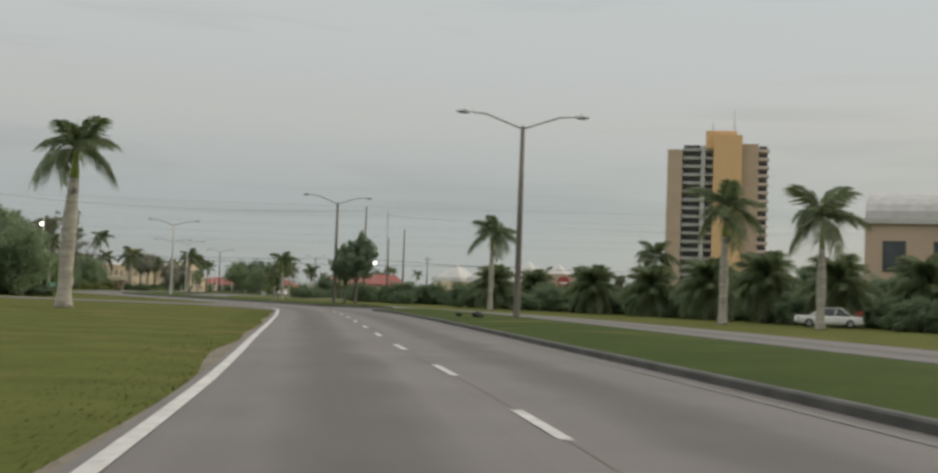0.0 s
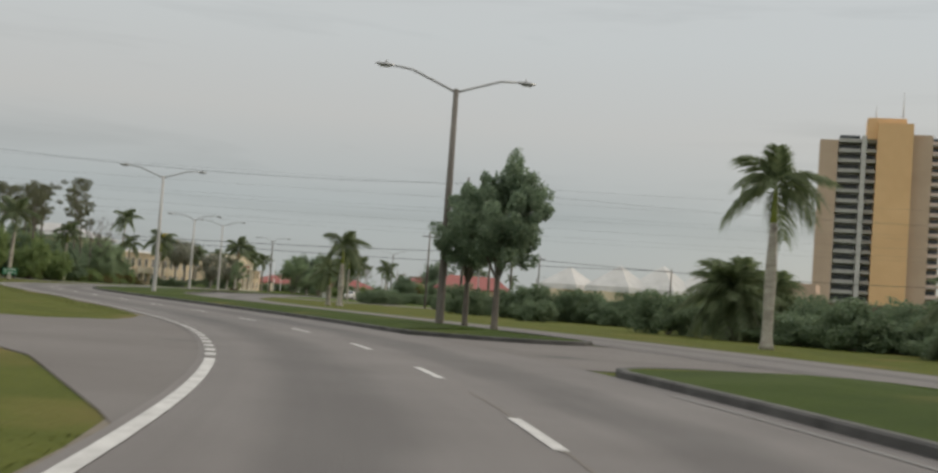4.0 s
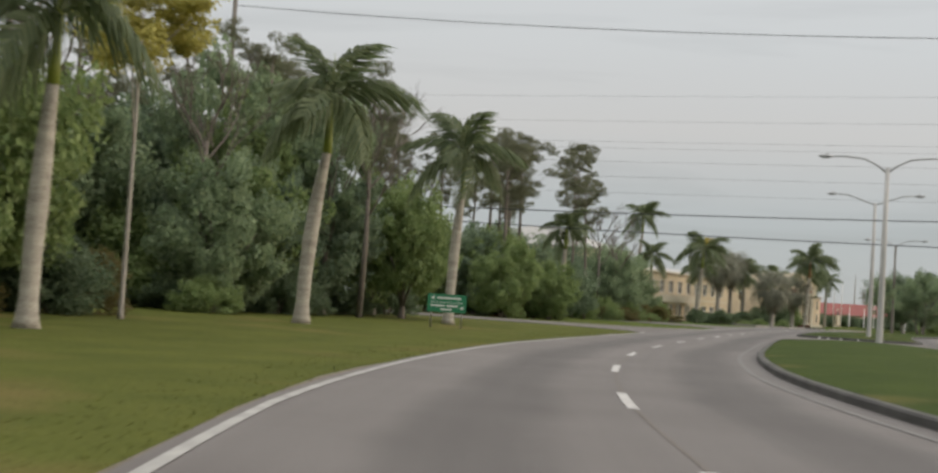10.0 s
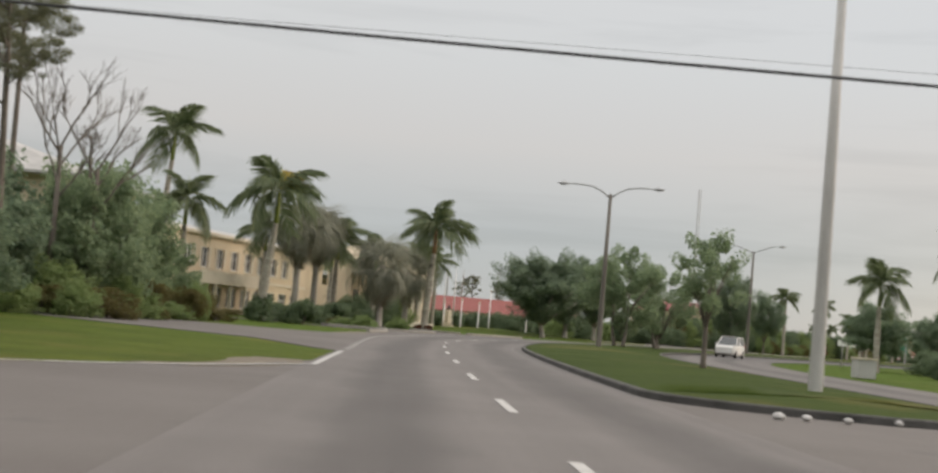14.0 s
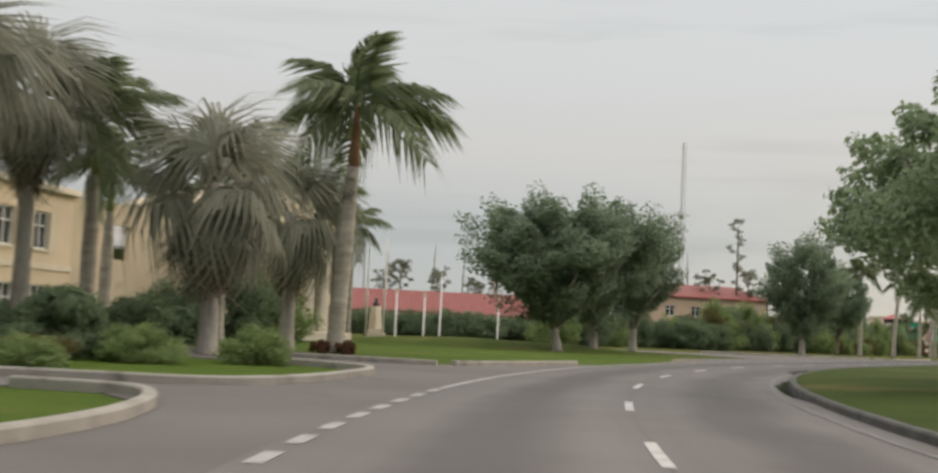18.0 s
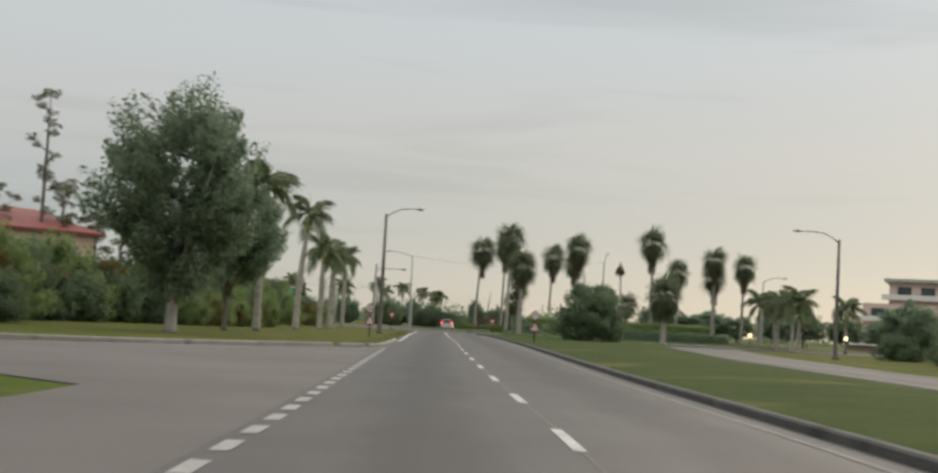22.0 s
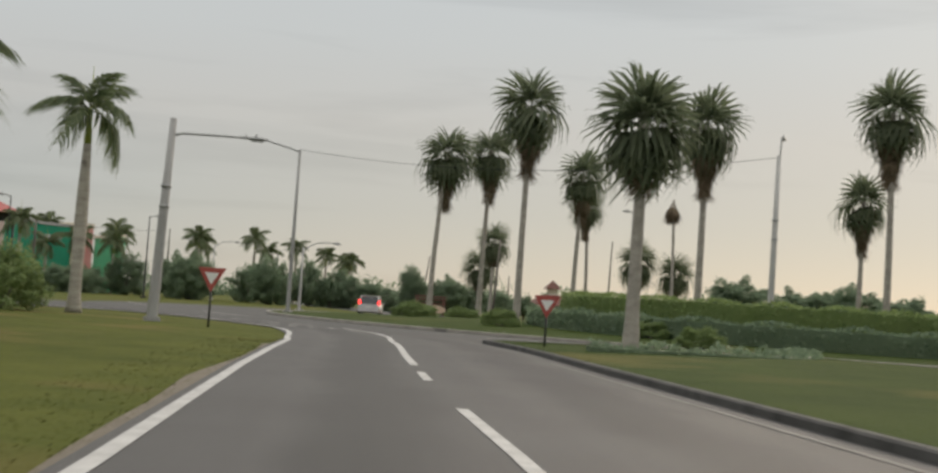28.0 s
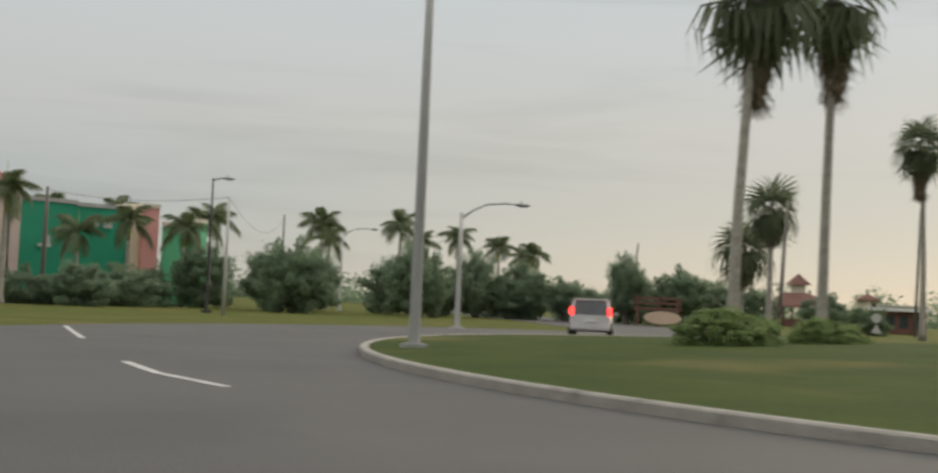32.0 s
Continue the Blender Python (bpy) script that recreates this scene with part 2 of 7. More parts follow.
M_METAL = material("galvanised_steel", (0.25, 0.25, 0.25), (0.42, 0.42, 0.41), scale=6, rough=0.5, metal=0.6)
M_DARKM = material("dark_metal", (0.02, 0.02, 0.022), (0.05, 0.05, 0.05), scale=5, rough=0.6)
M_LENS = material("lamp_lens", (0.35, 0.36, 0.36), (0.5, 0.5, 0.5), scale=9, rough=0.2)
M_BARK = material("palm_bark", (0.244, 0.220, 0.183), (0.488, 0.452, 0.384), scale=2.0, rough=0.9, bump=0.6, fine=16, stretch=(0.6, 0.6, 2.2), spots=((0.12, 0.105, 0.09), 1.5, 0.6))
M_SHAFT = material("crownshaft", (0.16, 0.21, 0.035), (0.30, 0.33, 0.06), scale=2.0, rough=0.5, stretch=(1, 1, 0.3))
# green frond colours lightened to make up for leaflets shading one another
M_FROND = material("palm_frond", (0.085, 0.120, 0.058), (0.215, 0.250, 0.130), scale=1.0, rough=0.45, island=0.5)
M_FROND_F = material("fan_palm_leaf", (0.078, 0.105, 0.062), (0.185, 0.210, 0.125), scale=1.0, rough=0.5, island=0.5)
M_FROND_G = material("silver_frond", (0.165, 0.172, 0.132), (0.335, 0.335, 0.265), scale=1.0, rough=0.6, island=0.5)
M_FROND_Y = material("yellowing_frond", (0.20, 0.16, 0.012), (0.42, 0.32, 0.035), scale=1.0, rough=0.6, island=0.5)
M_DRY = material("dry_frond", (0.095, 0.068, 0.042), (0.22, 0.165, 0.11), scale=1.5, rough=0.9, island=0.5)
M_RED_BARK = material("fibrous_sheath", (0.22, 0.115, 0.06), (0.38, 0.23, 0.12), scale=2.5, rough=0.9, bump=0.5, stretch=(1, 1, 0.3))
M_TRUNK = material("bark", (0.10, 0.085, 0.07), (0.22, 0.19, 0.16), scale=2.5, rough=0.95, bump=0.7, fine=14, stretch=(1, 1, 0.3))
M_PALMT = material("fan_palm_bark", (0.25, 0.225, 0.195), (0.42, 0.385, 0.335), scale=2.5, rough=0.95, bump=0.6, fine=14, stretch=(1, 1, 2.0))
M_POLE_M = material("dull_grey_pole", (0.26, 0.254, 0.245), (0.38, 0.373, 0.36), scale=3, rough=0.8, bump=0.2, stretch=(1, 1, 0.15))
M_TRUNK_P = material("pale_bark", (0.22, 0.20, 0.175), (0.40, 0.37, 0.33), scale=2.5, rough=0.95, bump=0.5, fine=14, stretch=(1, 1, 0.3))
# leaf and needle greens carry a shade and haze lift, paler than real foliage
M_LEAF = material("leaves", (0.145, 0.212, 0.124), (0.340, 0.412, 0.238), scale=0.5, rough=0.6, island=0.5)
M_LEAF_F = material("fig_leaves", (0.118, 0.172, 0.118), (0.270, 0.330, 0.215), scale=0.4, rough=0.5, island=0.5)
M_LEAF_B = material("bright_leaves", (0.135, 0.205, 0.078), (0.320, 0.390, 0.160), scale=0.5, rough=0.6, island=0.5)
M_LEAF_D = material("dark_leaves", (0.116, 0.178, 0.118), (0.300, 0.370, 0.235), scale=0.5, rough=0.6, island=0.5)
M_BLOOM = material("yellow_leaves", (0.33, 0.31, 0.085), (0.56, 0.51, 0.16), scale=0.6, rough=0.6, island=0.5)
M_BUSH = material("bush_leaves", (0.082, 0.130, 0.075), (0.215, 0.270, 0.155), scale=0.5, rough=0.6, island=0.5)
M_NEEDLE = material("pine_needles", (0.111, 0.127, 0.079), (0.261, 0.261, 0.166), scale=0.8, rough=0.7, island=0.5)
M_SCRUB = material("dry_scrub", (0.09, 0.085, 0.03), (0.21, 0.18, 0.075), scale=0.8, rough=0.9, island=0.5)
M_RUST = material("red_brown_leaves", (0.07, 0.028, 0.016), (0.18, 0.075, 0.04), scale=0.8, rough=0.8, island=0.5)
M_YELLOW = material("cream_yellow_render", (0.60, 0.49, 0.345), (0.70, 0.59, 0.43), scale=0.5, rough=0.9, bump=0.1, spots=((0.44, 0.36, 0.22), 0.5, 0.66))
M_CREAM = material("cream_trim", (0.62, 0.55, 0.43), (0.72, 0.65, 0.53), scale=1.0, rough=0.85)
M_REDROOF = material("red_metal_roof", (0.20, 0.044, 0.038), (0.28, 0.075, 0.062), scale=1.0, rough=0.6, stretch=(6, 0.4, 1), bump=0.1)
M_PEACH = material("peach_render", (0.56, 0.40, 0.29), (0.66, 0.50, 0.38), scale=0.6, rough=0.9)
M_GREYROOF = material("grey_roof", (0.32, 0.31, 0.30), (0.45, 0.44, 0.42), scale=1.0, rough=0.7)
M_TAN = material("tan_render", (0.44, 0.33, 0.245), (0.52, 0.40, 0.305), scale=0.15, rough=0.9)
M_ORANGE = material("ochre_render", (0.66, 0.42, 0.22), (0.76, 0.50, 0.27), scale=0.15, rough=0.9)
M_CONC = material("pale_concrete", (0.42, 0.41, 0.395), (0.55, 0.54, 0.52), scale=0.6, rough=0.9)
M_DARKGLASS = material("dark_glass", (0.03, 0.037, 0.042), (0.07, 0.08, 0.085), scale=0.6, rough=0.12)
M_WHITE = material("white_paint", (0.66, 0.65, 0.63), (0.78, 0.77, 0.75), scale=1.0, rough=0.6)
M_GREEN = material("sign_green", (0.010, 0.155, 0.070), (0.018, 0.20, 0.095), scale=2.0, rough=0.5)
M_GREENW = material("green_wall", (0.015, 0.24, 0.135), (0.025, 0.31, 0.18), scale=0.4, rough=0.8)
M_MINT = material("mint_wall", (0.10, 0.42, 0.22), (0.14, 0.50, 0.27), scale=0.4, rough=0.8)
M_PINK = material("pink_render", (0.58, 0.25, 0.22), (0.68, 0.34, 0.30), scale=0.6, rough=0.9)
M_PINKP = material("pale_pink_render", (0.55, 0.42, 0.37), (0.66, 0.52, 0.46), scale=0.6, rough=0.9)
M_SIGNRED = material("sign_red", (0.31, 0.055, 0.045), (0.42, 0.09, 0.075), scale=3.0, rough=0.5)
M_SIGNTXT = material("lettering_brown", (0.22, 0.04, 0.03), (0.32, 0.07, 0.05), scale=3.0, rough=0.6)
M_CARW = material("silver_white_car_paint", (0.55, 0.52, 0.52), (0.62, 0.60, 0.60), scale=2.0, rough=0.3)
M_TYRE = material("tyre_rubber", (0.015, 0.015, 0.015), (0.03, 0.03, 0.03), scale=9.0, rough=0.9)
M_TAIL = material("lit_tail_lamp", (0.9, 0.03, 0.03), (1.0, 0.06, 0.05), rough=0.3, glow=3.0)
M_LIT = material("lit_lamp", (1.0, 0.93, 0.80), (1.0, 0.95, 0.85), rough=0.4, glow=6.0)
M_WARM = material("lit_warm_lamp", (1.0, 0.72, 0.35), (1.0, 0.78, 0.42), rough=0.4, glow=4.0)
M_WIRE = material("cable", (0.02, 0.02, 0.022), (0.05, 0.05, 0.05), scale=9, rough=0.7)
M_LINE = material("pale_cable", (0.10, 0.10, 0.105), (0.16, 0.16, 0.165), scale=9, rough=0.6)
M_BROWN = material("brown_shingle", (0.11, 0.05, 0.04), (0.19, 0.09, 0.07), scale=2.0, rough=0.85)

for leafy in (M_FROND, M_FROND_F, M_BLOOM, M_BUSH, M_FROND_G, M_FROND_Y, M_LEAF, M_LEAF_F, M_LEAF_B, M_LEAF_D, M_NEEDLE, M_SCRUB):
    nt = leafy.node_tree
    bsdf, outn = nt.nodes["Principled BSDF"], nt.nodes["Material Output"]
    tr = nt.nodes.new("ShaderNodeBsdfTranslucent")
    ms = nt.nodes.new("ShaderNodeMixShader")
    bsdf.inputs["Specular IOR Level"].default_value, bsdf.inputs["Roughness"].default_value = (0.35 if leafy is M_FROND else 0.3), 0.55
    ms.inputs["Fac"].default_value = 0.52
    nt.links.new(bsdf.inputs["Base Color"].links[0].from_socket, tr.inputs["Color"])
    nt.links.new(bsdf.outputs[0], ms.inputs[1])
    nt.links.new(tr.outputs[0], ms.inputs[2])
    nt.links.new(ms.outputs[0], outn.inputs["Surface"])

# ---- mesh tools ----


def mesh_object(name, verts, faces, mat, parent=None, label="", smooth=False):
    me = bpy.data.meshes.new(name)
    me.from_pydata([tuple(v) for v in verts], [], [tuple(f) for f in faces])
    me.materials.append(mat)
    if smooth:
        me.polygons.foreach_set("use_smooth", [True] * len(me.polygons))
    ob = new(name, me)
    if parent:
        ob.parent = parent
    if label:
        ob["label"] = label
    return ob


def part(name, bm, mat, parent, label="", smooth=False):
    me = bpy.data.meshes.new(name)
    bm.to_mesh(me)
    bm.free()
    me.materials.append(mat)
    if smooth:
        me.polygons.foreach_set("use_smooth", [True] * len(me.polygons))
    ob = new(name, me)
    ob.parent = parent
    if label:
        ob["label"] = label
    return ob


def thing(name, label, category, group="", kind=""):
    return tagged(new(name), label, category, group, kind)


def at(x, y, z=0.0, turn=0.0, s=1.0, sz=None):
    return Matrix.Translation((x, y, z)) @ Matrix.Rotation(turn, 4, "Z") @ Matrix.Diagonal((s, s, sz or s, 1))


def box(bm, x0, x1, y0, y1, z0, z1, bevel=0.0):
    r = bmesh.ops.create_cube(bm, size=1.0, matrix=Matrix.Translation(((x0 + x1) / 2, (y0 + y1) / 2, (z0 + z1) / 2)) @ Matrix.Diagonal((x1 - x0, y1 - y0, z1 - z0, 1)))
    if bevel:
        edges = list({e for v in r["verts"] for e in v.link_edges})
        bmesh.ops.bevel(bm, geom=edges, offset=bevel, segments=2, affect="EDGES")
    return bm


def box_part(name, dims, mat, parent, label="", bevel=0.0):
    return part(name, box(bmesh.new(), *dims, bevel=bevel), mat, parent, label)


def tube(bm, path, radii, sides=8, cap=True):
    """A tapered tube along a path of points."""
    rings = []
    pts = [Vector(p) for p in path]
    for i, p in enumerate(pts):
        d = (pts[min(i + 1, len(pts) - 1)] - pts[max(i - 1, 0)]).normalized()
        a = d.orthogonal().normalized() if abs(d.z) < 0.95 else (Vector((1, 0, 0)) - d * d.x).normalized()
        b = d.cross(a)
        r = radii[i] if hasattr(radii, "__len__") else radii
        rings.append([bm.verts.new(p + a * r * math.cos(2 * math.pi * k / sides) + b * r * math.sin(2 * math.pi * k / sides)) for k in range(sides)])
    for r0, r1 in zip(rings, rings[1:]):
        for k in range(sides):
            bm.faces.new((r0[k], r0[(k + 1) % sides], r1[(k + 1) % sides], r1[k]))
    if cap:
        bm.faces.new(list(reversed(rings[0])))
        bm.faces.new(rings[-1])
    return bm


# ---- the road's line: one knot for each second of driving ----
LINE = [(1.9, -17.3), (0, 0), (-1.88, 17.2), (-4.05, 34.4), (-6.2, 51.6), (-8.5, 69.0), (-11.3, 86.0), (-15.7, 101.8), (-22.1, 117.2), (-29.8, 131.9), (-37.6, 146.3),
        (-45.1, 160.9), (-51.7, 176.8), (-56.4, 193.5), (-59.4, 210.4), (-61.9, 227.0), (-64.1, 244.0), (-66.1, 261.0), (-67.8, 277.9), (-68.9, 294.6), (-68.4, 311.5),
        (-66.0, 327.8), (-61.5, 343.4), (-55.2, 358.3), (-47.6, 372.6), (-40.25, 386.4), (-32.7, 400.4), (-25.1, 414.4), (-17.4, 428.4), (-9.8, 442.6), (-2.6, 455.7), (3.9, 467.4), (9.2, 477.0), (12.9, 486.0)]


def on_line(s):
    """The point and the right-hand normal at s seconds along the road's line."""
    s = min(max(s + 1, 0.0), len(LINE) - 1.001)
    i = int(s)
    u = s - i
    p = [Vector(LINE[min(max(i + k, 0), len(LINE) - 1)]) for k in (-1, 0, 1, 2)]
    q = 0.5 * (2 * p[1] + (p[2] - p[0]) * u + (2 * p[0] - 5 * p[1] + 4 * p[2] - p[3]) * u * u + (3 * p[1] - 3 * p[2] + p[3] - p[0]) * u ** 3)
    d = 0.5 * ((p[2] - p[0]) + 2 * (2 * p[0] - 5 * p[1] + 4 * p[2] - p[3]) * u + 3 * (3 * p[1] - 3 * p[2] + p[3] - p[0]) * u * u)
    d.normalize()
    return q, Vector((d.y, -d.x))


def beside(s, off):
    q, n = on_line(s)
    return q.x + n.x * off, q.y + n.y * off


def heading(s):
    q, n = on_line(s)
    return math.atan2(n.y, n.x)


def table(rows):
    xs, ys = [r[0] for r in rows], [r[1] for r in rows]
    return lambda s: float(np.interp(s, xs, ys))


KERB = table([(-1, 6.0), (5, 6.0), (8, 6.4), (10, 6.0), (11.5, 5.0), (14, 5.1), (16, 5.1), (17.3, 5.25), (18.4, 5.6), (20, 5.5), (21, 5.35), (22, 5.25), (24, 5.25), (26, 5.6), (28.5, 5.8), (31, 4.9), (32, 4.6)])
OPP_N = table([(-1, 13.6), (14, 13.4), (24, 13.8), (26, 15.2), (28, 18.5), (30, 22.5), (31, 25)])
OPP_F = table([(-1, 20.8), (14, 20.4), (24, 20.8), (26, 22.4), (28, 25.5), (30, 29.5), (31, 32)])
LINE_L = table([(-1, -1.5), (1, -1.47), (4, -1.52), (5.2, -1.32), (6.2, -1.34), (7.0, -1.58), (7.6, -1.5), (8.2, -1.36), (8.8, -1.36), (9.6, -1.43), (10.3, -1.72), (10.8, -1.95), (11.5, -1.85), (13.2, -1.5), (14, -1.5), (16.5, -1.35), (17.2, -1.62), (17.7, -1.78), (18.1, -1.66), (18.5, -1.6), (20.5, -1.5), (22, -1.4), (24, -1.38), (25, -1.45), (28.6, -1.6), (29.5, -1.74), (31, -1.72)])
EDGE = lambda s: LINE_L(s) - 0.2


def strip(name, s0, s1, left, right, z, mat, step=0.2, parent=None, lanes=2, crown=0.0):
    """A sheet along the road's line between two offsets, with UVs in metres."""
    n = max(2, int((s1 - s0) / step) + 1)
    verts, faces, uvs = [], [], []
    run, last = 0.0, None
    for i in range(n):
        s = s0 + (s1 - s0) * i / (n - 1)
        a, b = left(s) if callable(left) else left, right(s) if callable(right) else right
        q, _ = on_line(s)
        run += (q - last).length if last else 0.0
        last = q
        for k in range(lanes + 1):
            f = k / lanes
            o = a + (b - a) * f
            x, y = beside(s, o)
            verts.append((x, y, z + crown * 4 * f * (1 - f)))
            uvs.append((o, run))
    w = lanes + 1
    for i in range(n - 1):
        for k in range(lanes):
            v = i * w + k
            faces.append((v, v + 1, v + w + 1, v + w))
    ob = mesh_object(name, verts, faces, mat, parent)
    lay = ob.data.uv_layers.new(name="UVMap")
    for loop in ob.data.loops:
        lay.data[loop.index].uv = uvs[loop.vertex_index]
    return ob


def curve_pts(pts, n=8, closed=False):
    """Points of a smooth line through the given ones."""
    out, m = [], len(pts)
    P = [Vector((*p, 0.0)[:3]) for p in pts]
    for i in range(m if closed else m - 1):
        p = [P[(i + k) % m] if closed else P[min(max(i + k, 0), m - 1)] for k in (-1, 0, 1, 2)]
        for j in range(n):
            u = j / n
            out.append(0.5 * (2 * p[1] + (p[2] - p[0]) * u + (2 * p[0] - 5 * p[1] + 4 * p[2] - p[3]) * u * u + (3 * p[1] - 3 * p[2] + p[3] - p[0]) * u ** 3))
    if not closed:
        out.append(P[-1])
    return out


def ribbon(bm, pts, width, z0, z1):
    """A solid band of some width and height along a line."""
    pts = [Vector((p[0], p[1], 0)) for p in pts]
    rows = []
    for i, p in enumerate(pts):
        d = (pts[min(i + 1, len(pts) - 1)] - pts[max(i - 1, 0)]).normalized()
        n = Vector((d.y, -d.x, 0)) * width / 2
        c = min(0.03, width / 4)
        m = n * (1 - 2 * c / width)
        rows.append([bm.verts.new(p - n + Vector((0, 0, z0))), bm.verts.new(p - n + Vector((0, 0, z1 - min(c, (z1 - z0) / 2)))), bm.verts.new(p - m + Vector((0, 0, z1))),
                     bm.verts.new(p + m + Vector((0, 0, z1))), bm.verts.new(p + n + Vector((0, 0, z1 - min(c, (z1 - z0) / 2)))), bm.verts.new(p + n + Vector((0, 0, z0)))])
    for r0, r1 in zip(rows, rows[1:]):
        for k in range(5):
            bm.faces.new((r0[k + 1], r0[k], r1[k], r1[k + 1]))
    bm.faces.new(rows[0])
    bm.faces.new(list(reversed(rows[-1])))
    return bm


def slab(name, pts, z0, z1, mat, parent=None):
    """A closed flat outline raised to a height."""
    bm = bmesh.new()
    top = [bm.verts.new((p[0], p[1], z1)) for p in pts]
    low = [bm.verts.new((p[0], p[1], z0)) for p in pts]
    f = bm.faces.new(top)
    for i in range(len(pts)):
        j = (i + 1) % len(pts)
        bm.faces.new((top[j], top[i], low[i], low[j]))
    bmesh.ops.triangulate(bm, faces=[f])
    bmesh.ops.recalc_face_normals(bm, faces=bm.faces)
    me = bpy.data.meshes.new(name)
    bm.to_mesh(me)
    bm.free()
    me.materials.append(mat)
    ob = new(name, me)
    if parent:
        ob.parent = parent
    return ob


# ---- ground and roads ----
HUB = (50.0, 501.0)        # centre of the roundabout
RING_IN, RING_OUT = 29.2, 39.7


def ring(cx, cy, r, a0, a1, n=48):
    return [(cx + r * math.cos(radians(a0 + (a1 - a0) * i / n)), cy + r * math.sin(radians(a0 + (a1 - a0) * i / n))) for i in range(n + 1)]


gn = 40
gv, gf = [], []
for i in range(gn + 1):
    for j in range(gn + 1):
        fx, fy = (i / gn * 2 - 1), (j / gn * 2 - 1)
        gv.append((2500 * fx * abs(fx), 250 + 2500 * fy * abs(fy), -0.03))
for i in range(gn):
    for j in range(gn):
        v = i * (gn + 1) + j
        gf.append((v, v + gn + 1, v + gn + 2, v + 1))
tagged(mesh_object("ground", gv, gf, M_GRASS), "flat mown grass with yellow patches", "ground", kind="structure")

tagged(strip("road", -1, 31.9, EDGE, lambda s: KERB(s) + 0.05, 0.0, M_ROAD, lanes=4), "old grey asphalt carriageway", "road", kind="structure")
tagged(strip("road_opposite", -1, 30.6, OPP_N, OPP_F, -0.004, M_ROAD, lanes=4), "old grey asphalt carriageway beyond the median", "road", kind="structure")


def asphalt(name, pts, z=-0.008, mat=M_APRON):
    return tagged(slab(name, pts, z - 0.1, z, mat), "cracked grey asphalt of a side road", "road", kind="structure")


# side roads on the left, one after another
asphalt("side_road_1", [beside(4.5, -1.0), beside(4.7, -1.9), (-15.6, 87.5), (-18.6, 91.6), (-27, 93.0), (-60, 94), (-60, 104), (-30, 102.2), (-21.4, 103.0), (-20.3, 105.2), (-20.6, 108.0), beside(6.6, -2.0)] + [beside(6.5 - 0.1 * k, 0.6) for k in range(20)])
asphalt("side_road_2", [beside(13.6, -1.0), beside(13.95, -1.75), (-64.9, 228.9), (-66.8, 230.6), (-69.5, 232.2), (-90, 233), (-120, 233), (-120, 241), (-90, 241.0), (-76, 241.8), (-72.5, 243.4), (-70.1, 246.0), (-68.5, 249.2), (-67.6, 252.2), beside(15.75, -1.6), beside(15.8, -1.0)])
asphalt("side_road_3", [beside(16.2, -1.0), beside(16.3, -2.3), (-72, 271), (-84, 277), (-110, 282), (-110, 289), (-88, 289.4), (-77.5, 290.0), (-74.2, 291.2), (-72.7, 293.2), (-72.6, 299.5), (-72.8, 304), (-72.5, 308), (-72.9, 311.6), (-74.2, 313.9), (-90, 314.5), (-90, 317.0), (-75.5, 316.7), (-72.0, 318.2),
                        (-71.0, 322.5), (-70.8, 325.4), (-71.6, 327.6), (-74.5, 329.6), (-80, 332.0), (-90, 335.0), (-90, 338.6), (-78, 336.0), (-69.5, 334.2), (-65.2, 340.5), beside(20.9, -2.1), beside(20.9, -1.0)])
asphalt("side_road_4", [beside(21.7, -1.0), (-58.9, 354.6), (-58.3, 356.2), (-57.7, 358.2), (-57.3, 360.5), (-57.0, 363), (-56.5, 365.5), (-55.4, 368.6), (-53.8, 371.9), (-51.6, 375.2), (-50.3, 377.6), (-51.2, 380.2), (-53.2, 384.5), (-58, 386.8), (-100, 388.5), (-100, 393), (-52, 394.8), (-44, 398.5), (-36.5, 404), (-33, 405.4), beside(25.35, -1.9), beside(25.4, -1.0)])
asphalt("crossing_1", [beside(5.5, KERB(5.5) - 0.5), beside(5.5, 14.2), beside(6.45, 14.2), beside(6.45, KERB(6.4) - 0.5)], -0.012)
asphalt("crossing_2", [beside(14.0, 4.5), beside(14.0, 14.2), beside(15.55, 14.2), beside(15.55, 4.5)], -0.012)
asphalt("side_road_right", [beside(14.3, 19.5), beside(14.0, 24), beside(13.8, 60), beside(15.2, 60), beside(15.0, 24), beside(14.7, 19.5)], -0.012)
outer = ring(*HUB, RING_OUT, 0, 360, 72)[:-1]
inner = ring(*HUB, RING_IN - 0.3, 0, 360, 72)[:-1]
rv = [(x, y, 0.004) for x, y in outer + inner]
rf = [(i, (i + 1) % 72, 72 + (i + 1) % 72, 72 + i) for i in range(72)]
tagged(mesh_object("roundabout_road", rv, rf, M_RING), "grey asphalt ring of the roundabout", "road", kind="structure")
asphalt("exit_road_west", [(10.8, 484), (10.8, 489), (10.7, 494), (9.4, 498.6), (-30, 501), (-80, 505), (-80, 521), (-30, 516.5), (10, 516), (18, 514.5), (24, 522), (26, 505), (18, 490)], -0.010, M_RING)
asphalt("entry_throat", [beside(29.5, -1.9), (10.6, 483), (11.5, 490), (20, 492), (20, 478), beside(30.2, 5.1)], -0.006, M_RING)
asphalt("exit_road_north", [(20, 522), (30, 531), (48, 540), (60, 575), (80, 640), (90, 640), (72, 575), (60, 533)], -0.012, M_RING)
asphalt("exit_road_east", [(30, 468), (24, 462), (30, 480), (36, 477), (40, 462)], -0.014, M_RING)

# medians: kerbed lawns


